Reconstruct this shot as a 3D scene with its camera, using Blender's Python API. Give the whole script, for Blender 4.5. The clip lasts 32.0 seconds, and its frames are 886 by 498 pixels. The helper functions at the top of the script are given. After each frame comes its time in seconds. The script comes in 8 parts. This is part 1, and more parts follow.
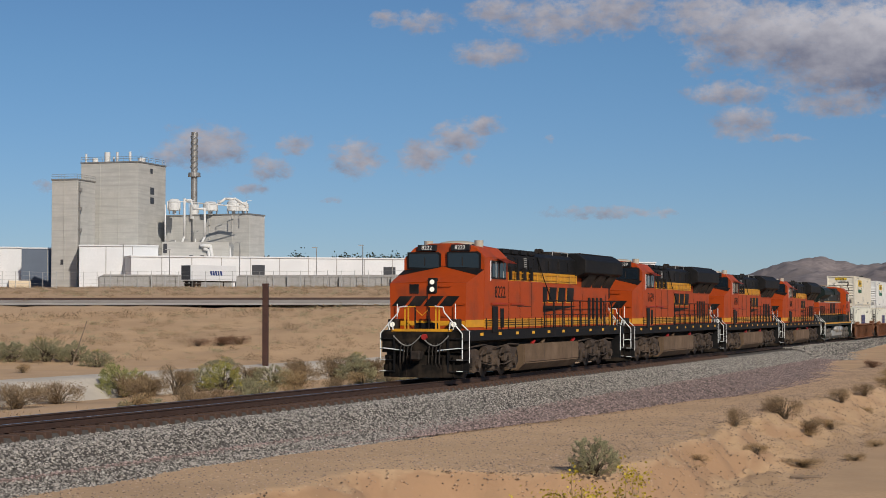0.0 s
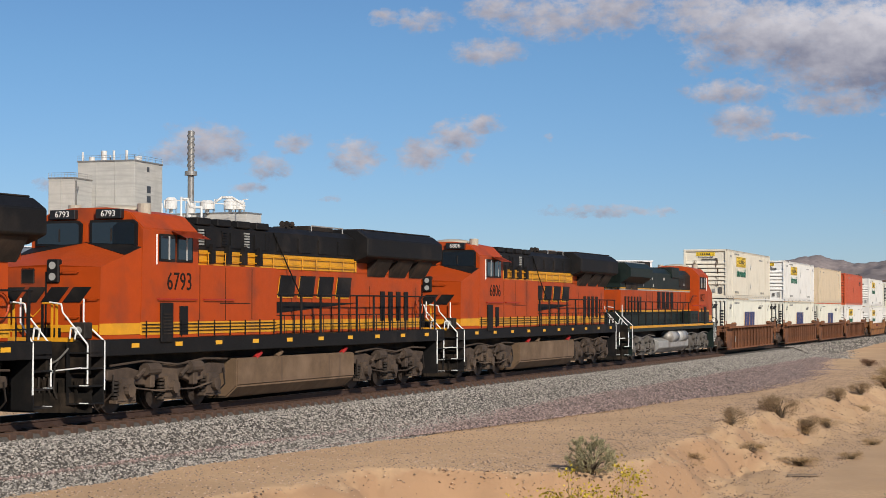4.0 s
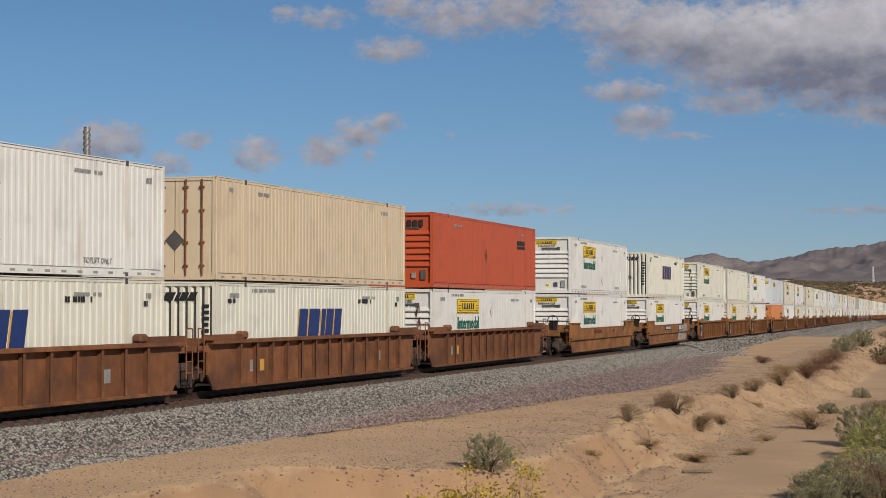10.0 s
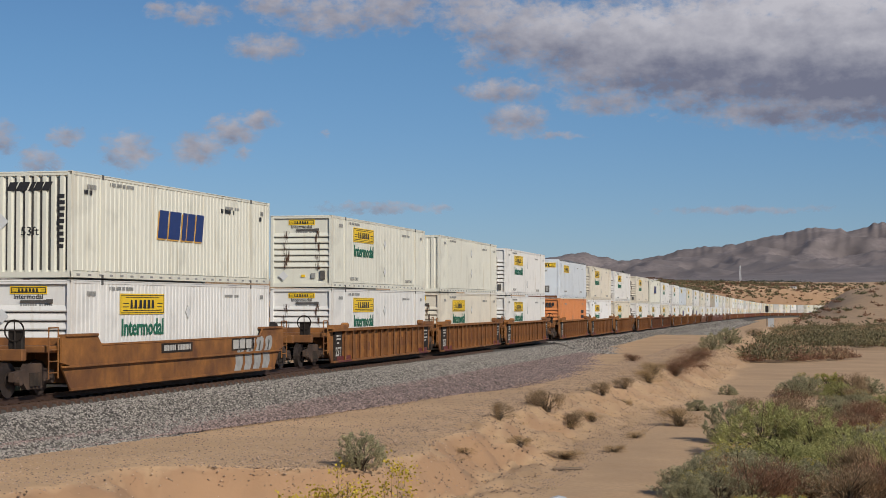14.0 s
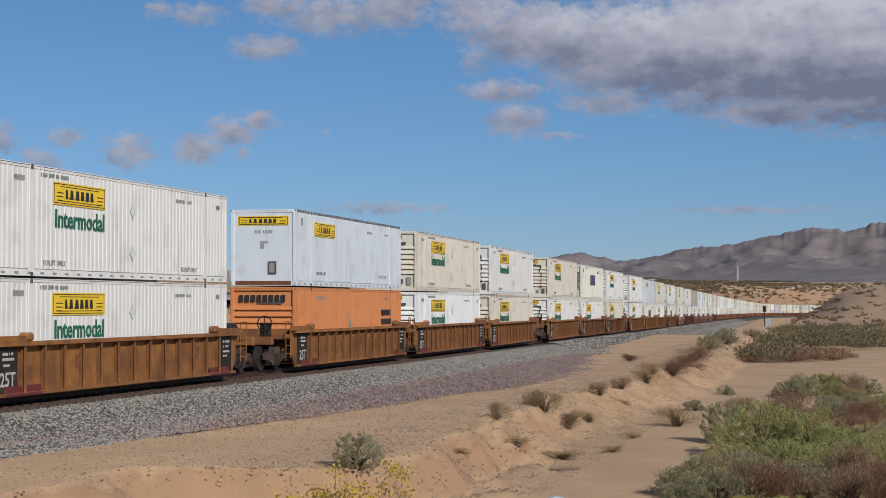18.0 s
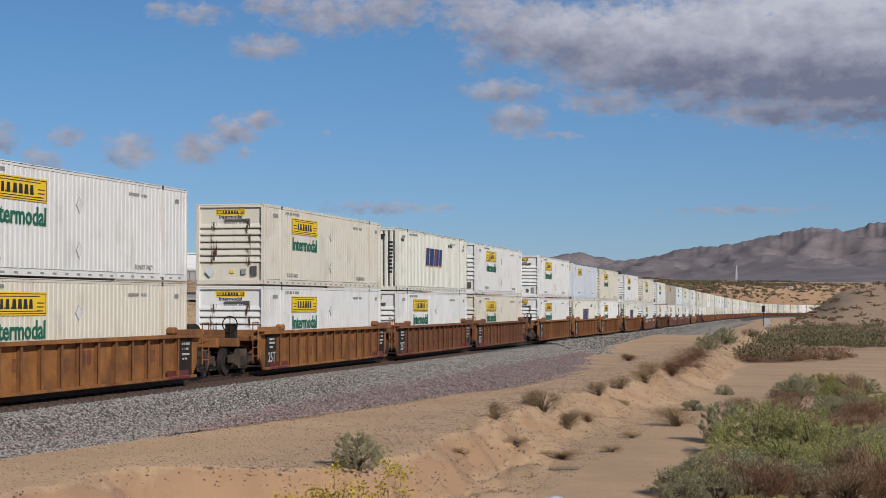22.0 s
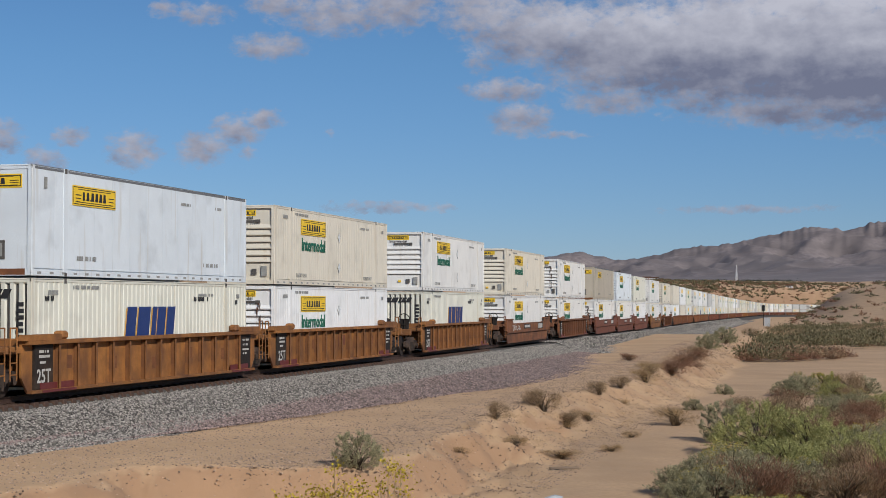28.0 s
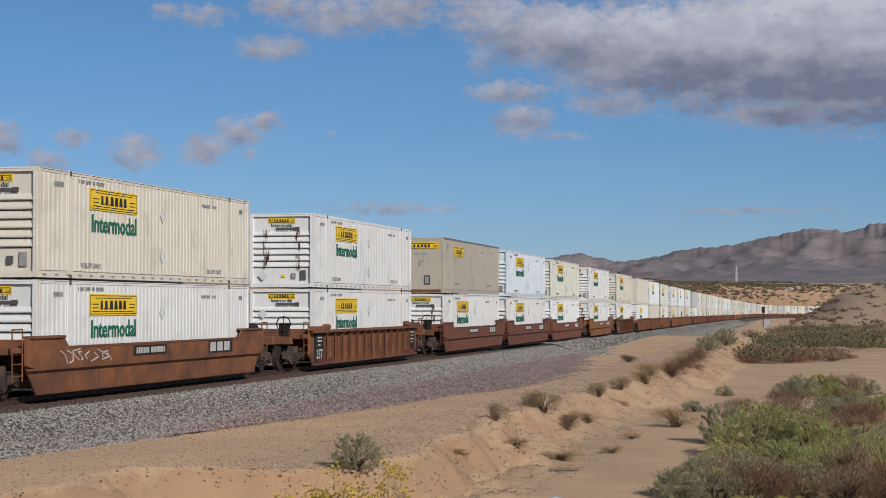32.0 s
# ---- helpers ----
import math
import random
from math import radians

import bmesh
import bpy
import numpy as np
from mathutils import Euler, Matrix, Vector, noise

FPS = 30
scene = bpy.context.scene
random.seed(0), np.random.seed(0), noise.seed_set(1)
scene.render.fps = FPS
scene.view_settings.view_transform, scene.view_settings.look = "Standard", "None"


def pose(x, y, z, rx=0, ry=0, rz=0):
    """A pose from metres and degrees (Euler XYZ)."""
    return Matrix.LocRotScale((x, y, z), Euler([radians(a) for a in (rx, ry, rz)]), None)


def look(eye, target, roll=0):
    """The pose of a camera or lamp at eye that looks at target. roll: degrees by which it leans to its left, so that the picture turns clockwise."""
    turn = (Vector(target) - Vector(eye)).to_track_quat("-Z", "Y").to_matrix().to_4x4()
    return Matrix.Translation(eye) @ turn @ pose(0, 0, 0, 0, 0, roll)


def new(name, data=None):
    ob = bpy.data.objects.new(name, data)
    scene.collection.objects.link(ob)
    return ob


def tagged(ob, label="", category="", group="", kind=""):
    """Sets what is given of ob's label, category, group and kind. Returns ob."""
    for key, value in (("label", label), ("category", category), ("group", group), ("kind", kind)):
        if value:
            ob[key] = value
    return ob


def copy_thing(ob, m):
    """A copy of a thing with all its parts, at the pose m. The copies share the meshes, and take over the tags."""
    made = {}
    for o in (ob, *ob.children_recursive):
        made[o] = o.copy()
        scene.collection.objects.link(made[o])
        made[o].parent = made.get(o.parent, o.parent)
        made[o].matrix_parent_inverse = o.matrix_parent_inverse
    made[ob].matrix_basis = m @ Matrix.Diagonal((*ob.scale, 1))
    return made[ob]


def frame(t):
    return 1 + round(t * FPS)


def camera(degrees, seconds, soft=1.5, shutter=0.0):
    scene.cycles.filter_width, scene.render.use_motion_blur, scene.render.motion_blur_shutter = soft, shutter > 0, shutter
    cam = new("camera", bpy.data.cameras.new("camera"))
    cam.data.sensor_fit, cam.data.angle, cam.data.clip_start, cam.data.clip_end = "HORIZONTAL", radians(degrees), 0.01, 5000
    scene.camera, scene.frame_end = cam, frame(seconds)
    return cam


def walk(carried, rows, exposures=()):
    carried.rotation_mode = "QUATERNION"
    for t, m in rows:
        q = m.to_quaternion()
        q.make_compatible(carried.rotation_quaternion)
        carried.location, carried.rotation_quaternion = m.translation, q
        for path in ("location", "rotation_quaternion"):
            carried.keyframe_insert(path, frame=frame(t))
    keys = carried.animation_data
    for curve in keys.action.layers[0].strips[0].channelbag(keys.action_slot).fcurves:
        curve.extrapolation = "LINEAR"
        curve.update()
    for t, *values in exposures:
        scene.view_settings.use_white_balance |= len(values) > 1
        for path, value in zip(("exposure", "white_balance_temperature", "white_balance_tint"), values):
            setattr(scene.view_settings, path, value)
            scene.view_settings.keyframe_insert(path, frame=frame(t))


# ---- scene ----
# ---- camera ----
EYE = (0.0, 0.0, 2.557)
cam = camera(28.1, 32.0, soft=0.65)
# seconds, heading, tilt
TURNS = (
    (0, 7.498, 1.944), (1, 7.485, 1.929), (2, 7.455, 1.907), (3, 7.427, 1.900), (6, 7.332, 1.898), (7, 7.322, 1.899),
    (8, 7.314, 1.890), (9, 7.309, 1.886), (9.5, 7.222, 1.879), (9.6, 7.068, 1.868), (9.8, 5.410, 1.846), (10, 4.111, 1.824),
    (10.2, 2.157, 1.796), (10.4, 0.420, 1.768), (10.6, -0.292, 1.756), (10.8, -0.201, 1.759), (11, -0.125, 1.762),
    (11.5, 0.008, 1.778), (12, 0.012, 1.774), (13, 0.002, 1.776), (14, -0.022, 1.778), (15, -0.041, 1.778), (18, -0.100, 1.780),
    (20, -0.128, 1.776), (22, -0.136, 1.776), (25, -0.133, 1.778), (28, -0.136, 1.757), (29, -0.148, 1.773),
    (30, -0.150, 1.798), (31, -0.139, 1.806), (32, -0.139, 1.807))
walk(cam, [(t, pose(*EYE, 90 + tilt, 0, yaw)) for t, yaw, tilt in TURNS],
     exposures=((0, -0.1, 6560, 10), (1, 0.04, 6580, 10), (3, 0.27, 6620, 10), (6, 0.2, 6690, 10), (7, 0.16, 6740, 10), (8, -0.04, 6720, 10), (9, -0.07, 6720, 10), (10, -0.12, 6720, 10),
                (13, -0.1, 6560, 10), (15, -0.1, 6370, 10), (18, -0.08, 6110, 10), (25, -0.08, 6110, 10), (32, -0.08, 6110, 10)))

# ---- world and sun ----
SUN_TO = Vector((0.52, -0.80, 0.56)).normalized()      # towards the sun
sun_el = math.asin(SUN_TO.z)
world = bpy.data.worlds.new("sky_world")
scene.world = world
world.use_nodes = True
wn = world.node_tree.nodes
wl = world.node_tree.links
sky = wn.new("ShaderNodeTexSky")
sky.sky_type = 'NISHITA'
sky.sun_disc = False
sky.sun_elevation = sun_el
sky.sun_rotation = math.atan2(SUN_TO.x, SUN_TO.y)
sky.altitude = 1500
sky.air_density = 1.0
sky.dust_density = 0.1
sky.ozone_density = 3.0
tint = wn.new("ShaderNodeMix")
tint.data_type, tint.blend_type = 'RGBA', 'MULTIPLY'
tint.inputs[0].default_value = 1.0
where_up = wn.new("ShaderNodeTexCoord")
up_z = wn.new("ShaderNodeSeparateXYZ")
rise = wn.new("ShaderNodeMapRange")
rise.inputs[2].default_value = 0.14
hue = wn.new("ShaderNodeMix")
hue.data_type = 'RGBA'
hue.inputs[6].default_value = (0.70, 0.83, 1.14, 1)      # hazier near the horizon
hue.inputs[7].default_value = (0.745, 0.98, 1.17, 1)
wl.new(where_up.outputs["Generated"], up_z.inputs[0])
wl.new(up_z.outputs[2], rise.inputs[0])
wl.new(rise.outputs[0], hue.inputs[0])
wl.new(hue.outputs[2], tint.inputs[7])
wl.new(sky.outputs[0], tint.inputs[6])
wl.new(tint.outputs[2], wn["Background"].inputs[0])
wn["Background"].inputs[1].default_value = 0.059

sun = new("sun", bpy.data.lights.new("sun", 'SUN'))
sun.data.energy = 4.1
sun.data.angle = radians(0.53)
sun.data.color = (1.0, 0.93, 0.83)
sun.matrix_world = look((0, 0, 60), Vector((0, 0, 60)) - SUN_TO)


# ---- the railway line ----
RAIL = 0.09                       # top of the rails
# curvature of the line, and how far along it each stretch ends
CURVES = ((40.0, -0.00064), (180.0, -0.00014), (830.0, 0.0000325), (9999.0, 0.0013))
CURVE_NEAR = -0.00169             # before ten metres short of abeam


def arc(x, y, h, k, r):
    a = h + k * r / 2
    return x + r * math.sin(a), y + r * math.cos(a), h + k * r


def rail_line(s, off=0.0):
    """Plan place and heading of the line, s metres on from abeam; off to its right."""
    x, y, h = -8.378, 60.0, 0.2353
    start = 0.0
    if s < -10:
        x, y, h = arc(x, y, h, CURVES[0][1], -10)
        x, y, h = arc(x, y, h, CURVE_NEAR, s + 10)
        return x + off * math.cos(h), y - off * math.sin(h), h
    for end, bend in CURVES:
        x, y, h = arc(x, y, h, bend, min(s, end) - start)
        if s <= end:
            break
        start = end
    return x + off * math.cos(h), y - off * math.sin(h), h


# how far the train has run, against time
RUN_T = (0, 6, 9, 13, 19, 24, 28, 32)
RUN_D = (-219.6, -119.0, -68.78, -0.72, 99.75, 182.17, 248.3, 314.4)


def run(t):
    d = np.array(RUN_D) - 16.7 * (np.array(RUN_T) - 13)
    slope = np.gradient(d, RUN_T)
    i = min(max(int(np.searchsorted(RUN_T, t)) - 1, 0), len(RUN_T) - 2)
    h = RUN_T[i + 1] - RUN_T[i]
    u = (t - RUN_T[i]) / h
    return (16.7 * (t - 13) + (1 + 2 * u) * (1 - u) ** 2 * d[i] + u * (1 - u) ** 2 * h * slope[i]
            + u * u * (3 - 2 * u) * d[i + 1] + u * u * (u - 1) * h * slope[i + 1])


def fall(s):
    """How far the line has fallen: it runs downhill in the distance."""
    return float(np.interp(s, (-30, -10, 10, 40, 90, 180, 250, 310, 500, 830, 1500), (0.067, 0.065, 0.049, -0.03, -0.237, -0.7, -0.98, -1.25, -2.05, -3.4, -6.5)))


def on_line(s, z=0.0):
    """Pose of a vehicle's middle: +x ahead, +y towards the road, z above the datum."""
    x, y, h = rail_line(s)
    return pose(x, y, z + fall(s), 0, 0, math.degrees(math.atan2(-math.cos(h), -math.sin(h))))


# ---- mesh helpers ----
def box(bm, x0, x1, y0, y1, z0, z1, bev=0.0):
    m = Matrix.LocRotScale(((x0 + x1) / 2, (y0 + y1) / 2, (z0 + z1) / 2), None, (x1 - x0, y1 - y0, z1 - z0))
    vs = bmesh.ops.create_cube(bm, size=1, matrix=m)["verts"]
    if bev:
        es = list({e for v in vs for e in v.link_edges})
        bmesh.ops.bevel(bm, geom=es, offset=bev, segments=1, affect='EDGES')
    return bm


def cyl(bm, p0, p1, r, n=10, r2=None):
    p0, p1 = Vector(p0), Vector(p1)
    q = (p1 - p0).to_track_quat('Z', 'Y')
    m = Matrix.LocRotScale((p0 + p1) / 2, q, None)
    bmesh.ops.create_cone(bm, cap_ends=True, segments=n, radius1=r, radius2=r if r2 is None else r2,
                          depth=(p1 - p0).length, matrix=m)
    return bm


def pipe(bm, pts, r, n=6):
    for a, b in zip(pts, pts[1:]):
        cyl(bm, a, b, r, n)
    return bm


def prism(bm, pts, y0, y1, plane="xz"):
    """Polygon pts in a plane, pushed from y0 to y1 along the third axis."""
    def at(a, b, c):
        return {"xz": (a, c, b), "yz": (c, a, b), "xy": (a, b, c)}[plane]
    A = [bm.verts.new(at(a, b, y0)) for a, b in pts]
    B = [bm.verts.new(at(a, b, y1)) for a, b in pts]
    n = len(pts)
    fs = [bm.faces.new(A), bm.faces.new(B[::-1])]
    for i in range(n):
        fs.append(bm.faces.new((A[i], B[i], B[(i + 1) % n], A[(i + 1) % n])))
    bmesh.ops.recalc_face_normals(bm, faces=fs)
    return bm


def mesh_of(name, bm, mat, smooth=False):
    me = bpy.data.meshes.new(name)
    bm.to_mesh(me)
    bm.free()
    for m in (mat if isinstance(mat, (list, tuple)) else [mat]):
        me.materials.append(m)
    if smooth:
        me.polygons.foreach_set("use_smooth", [True] * len(me.polygons))
    return me


def part(name, bm, mat, parent, label="", smooth=False):
    ob = new(name, bm if isinstance(bm, bpy.types.Mesh) else mesh_of(name, bm, mat, smooth))
    ob.parent = parent
    if label:
        ob["label"] = label
    return ob


def empty(name, label, category, group="", kind=""):
    return tagged(new(name), label, category, group, kind)


LETTERS = {}


def lettering(text, size, mat, depth=0.004, shear=0.0, wide=1.0, bold=0.0):
    """Mesh of a word, standing in the xz plane, read from +y's side, centred."""
    key = (text, size, mat.name, shear, wide)
    if key in LETTERS:
        return LETTERS[key]
    cu = bpy.data.curves.new("lettering", 'FONT')
    cu.body, cu.size, cu.align_x, cu.align_y = text, size, 'CENTER', 'CENTER'
    cu.shear, cu.offset, cu.extrude, cu.resolution_u = shear, bold, depth, 2
    tmp = bpy.data.objects.new("lettering_tmp", cu)
    me = bpy.data.meshes.new_from_object(tmp)
    bpy.data.objects.remove(tmp)
    me.transform(Matrix(((-wide, 0, 0, 0), (0, 0, 1, 0), (0, 1, 0, 0), (0, 0, 0, 1))))
    me.materials.clear()
    me.materials.append(mat)
    LETTERS[key] = me
    return me


# ---- materials ----
def material(name, base, rough=0.6, metal=0.0, vary=0.12, scale=4.0, fine=40.0, bump=0.0, bump_scale=60.0,
             dirt=None, dirt_amount=0.0, dirt_scale=1.2, per_object=0.0, streak=None, band=None, coat=0.0, island=0.0):
    """A surface with variation at two scales, dirt patches and streaks, and relief."""
    m = bpy.data.materials.new(name)
    m.use_nodes = True
    N, L = m.node_tree.nodes, m.node_tree.links
    b = N["Principled BSDF"]
    b.inputs["Roughness"].default_value = rough
    b.inputs["Metallic"].default_value = metal
    if coat:
        b.inputs["Coat Weight"].default_value = coat
        b.inputs["Coat Roughness"].default_value = 0.15
    co = N.new("ShaderNodeTexCoord")
    where = co.outputs["Object"]

    def noise_tex(sc, detail=4.0, stretch=None):
        t = N.new("ShaderNodeTexNoise")
        t.inputs["Scale"].default_value = sc
        t.inputs["Detail"].default_value = detail
        if stretch:
            mp = N.new("ShaderNodeMapping")
            mp.inputs["Scale"].default_value = stretch
            L.new(where, mp.inputs[0])
            L.new(mp.outputs[0], t.inputs[0])
        else:
            L.new(where, t.inputs[0])
        return t.outputs["Fac"]

    def mix(fac, a, c2):
        x = N.new("ShaderNodeMix")
        x.data_type = 'RGBA'
        if isinstance(fac, float):
            x.inputs[0].default_value = fac
        else:
            L.new(fac, x.inputs[0])
        for sock, v in ((x.inputs[6], a), (x.inputs[7], c2)):
            if isinstance(v, tuple):
                sock.default_value = (*v, 1)
            else:
                L.new(v, sock)
        return x.outputs[2]

    def ramp(v, lo, hi):
        r = N.new("ShaderNodeMapRange")
        r.inputs[1].default_value, r.inputs[2].default_value = lo, hi
        L.new(v, r.inputs[0])
        return r.outputs[0]

    dark = tuple(c * (1 - vary * 1.6) for c in base)
    light = tuple(min(1, c * (1 + vary)) for c in base)
    col = mix(ramp(noise_tex(scale), 0.3, 0.7), dark, light)
    col = mix(ramp(noise_tex(fine, 2.0), 0.35, 0.75), col, tuple(c * (1 - vary) for c in base))
    if per_object or island:
        info = N.new("ShaderNodeObjectInfo" if per_object else "ShaderNodeNewGeometry")
        k = per_object or island
        hsv = N.new("ShaderNodeHueSaturation")
        mr = N.new("ShaderNodeMapRange")
        mr.inputs[3].default_value, mr.inputs[4].default_value = 1 - k, 1 + k
        L.new(info.outputs["Random" if per_object else "Random Per Island"], mr.inputs[0])
        L.new(mr.outputs[0], hsv.inputs["Value"])
        L.new(col, hsv.inputs["Color"])
        col = hsv.outputs[0]
    if dirt:
        col = mix(ramp(noise_tex(dirt_scale, 6.0), 0.62 - dirt_amount * 0.4, 0.82 - dirt_amount * 0.2), col, dirt)
    if band:
        col = mix(ramp(noise_tex(1.0, 5.0, (0.1, 0.1, 1.6)), 0.45, 0.72), col, band)
    if streak:
        col = mix(ramp(noise_tex(1.0, 4.0, (3.2, 3.2, 0.25)), 0.58, 0.8), col, streak)
    L.new(col, b.inputs["Base Color"])
    rr = N.new("ShaderNodeMapRange")
    rr.inputs[3].default_value, rr.inputs[4].default_value = max(0.03, rough - 0.1), min(1, rough + 0.12)
    L.new(noise_tex(fine * 0.5), rr.inputs[0])
    L.new(rr.outputs[0], b.inputs["Roughness"])
    if bump:
        bp = N.new("ShaderNodeBump")
        bp.inputs["Strength"].default_value = bump
        bp.inputs["Distance"].default_value = 0.02
        L.new(noise_tex(bump_scale, 5.0), bp.inputs["Height"])
        L.new(bp.outputs[0], b.inputs["Normal"])
    return m


RUST = (0.13, 0.048, 0.018)
M_ORANGE = material("orange_paint", (0.395, 0.053, 0.004), 0.5, vary=0.06, dirt=(0.2, 0.04, 0.015), dirt_amount=0.25, streak=(0.32, 0.05, 0.01))
M_ORANGE.node_tree.nodes["Principled BSDF"].inputs["Specular IOR Level"].default_value = 0.3
M_BLACK = material("black_paint", (0.009, 0.0085, 0.0085), 0.6, vary=0.2, dirt=(0.028, 0.022, 0.018), dirt_amount=0.2)
M_GREEN = material("dark_green_paint", (0.011, 0.019, 0.016), 0.5, vary=0.2, dirt=(0.03, 0.028, 0.025), dirt_amount=0.2)
M_YELLOW = material("yellow_stripe_paint", (0.66, 0.30, 0.012), 0.45, vary=0.08, dirt=(0.35, 0.17, 0.03), dirt_amount=0.2)
M_TANK = material("dusty_tank", (0.14, 0.087, 0.048), 0.75, vary=0.15, dirt=(0.2, 0.13, 0.08), dirt_amount=0.4, streak=(0.07, 0.045, 0.03))
M_TRUCK = material("dusty_bogie_steel", (0.062, 0.041, 0.028), 0.8, vary=0.3, dirt=(0.135, 0.09, 0.058), dirt_amount=0.4, bump=0.3)
M_TRUCK_GREY = material("dusty_grey_bogie_steel", (0.15, 0.135, 0.118), 0.75, vary=0.25, dirt=(0.07, 0.055, 0.042), dirt_amount=0.4, bump=0.3)
M_SILVER = material("worn_silver_paint", (0.42, 0.41, 0.39), 0.45, metal=0.3, vary=0.12, dirt=(0.2, 0.17, 0.14), dirt_amount=0.3)
M_RUSTY = material("rust_brown_steel", (0.22, 0.082, 0.029), 0.75, vary=0.2, dirt=(0.085, 0.035, 0.018), dirt_amount=0.55, streak=(0.11, 0.045, 0.02), per_object=0.16, bump=0.15)
M_OCHRE = material("ochre_brown_steel", (0.30, 0.122, 0.028), 0.72, vary=0.2, dirt=(0.12, 0.048, 0.018), dirt_amount=0.6, streak=(0.13, 0.055, 0.022), per_object=0.14, bump=0.15)
M_MAROON = material("maroon_brown_steel", (0.165, 0.053, 0.026), 0.72, vary=0.2, dirt=(0.075, 0.03, 0.02), dirt_amount=0.3, streak=(0.17, 0.06, 0.03), per_object=0.14, bump=0.15)
M_DARKSTEEL = material("dark_greasy_steel", (0.028, 0.022, 0.018), 0.7, vary=0.3, dirt=(0.07, 0.045, 0.03), dirt_amount=0.3)
M_BOGIE = material("dark_rusty_bogie_steel", (0.055, 0.034, 0.024), 0.8, vary=0.25, dirt=(0.10, 0.062, 0.04), dirt_amount=0.35, bump=0.3)
M_RAIL = material("rail_steel", (0.075, 0.042, 0.03), 0.6, metal=0.3, vary=0.2)
M_RAILTOP = material("polished_rail_head", (0.45, 0.43, 0.41), 0.25, metal=1.0, vary=0.1)
M_TIE = material("weathered_tie", (0.095, 0.052, 0.034), 0.9, vary=0.25, bump=0.4)
# Bed darker than its stones: shade of the gaps put into its colour.
M_BALLAST = material("ballast_bed_gap_shade", (0.085, 0.073, 0.062), 0.85, vary=0.3, scale=3, fine=12, bump=0.9, bump_scale=14)
M_SAND = material("desert_sand", (0.54, 0.353, 0.198), 0.95, vary=0.13, scale=0.25, fine=7, bump=1.0, bump_scale=6.0, dirt=(0.45, 0.29, 0.16), dirt_amount=0.18, dirt_scale=0.12)
for dull in (M_BLACK, M_GREEN, M_DARKSTEEL):
    dull.node_tree.nodes["Principled BSDF"].inputs["Specular IOR Level"].default_value = 0.22
# ---- ground ----
LINE_S = np.arange(-160, 1260, 2.0)
LINE_P = np.array([rail_line(s) for s in LINE_S])


def beside(x, y):
    """Along and off the line: s, and metres to its right."""
    i = int(np.argmin((LINE_P[:, 0] - x) ** 2 + (LINE_P[:, 1] - y) ** 2))
    px, py, h = LINE_P[i]
    dx, dy = x - px, y - py
    return LINE_S[i] + dx * math.sin(h) + dy * math.cos(h), dx * math.cos(h) - dy * math.sin(h)


def step(a, b, v):
    u = min(1.0, max(0.0, (v - a) / (b - a)))
    return u * u * (3 - 2 * u)


def ramp_of(v, xs, ys):
    return float(np.interp(v, xs, ys))


def toe_off(s):
    return ramp_of(s, (-27, -20, -14, -5, 4, 11, 16, 28, 50, 95), (3.35, 3.45, 3.75, 4.8, 5.9, 6.5, 7.6, 8.1, 8.4, 8.5))


def bank_off(s):
    return ramp_of(s, (-60, -22, -20.5, -19.5, -18.2, -14, -4, 11, 31, 100, 200), (7.0, 7.3, 7.8, 9.4, 11.8, 11.5, 10.4, 10.5, 11.9, 12.6, 13.4))


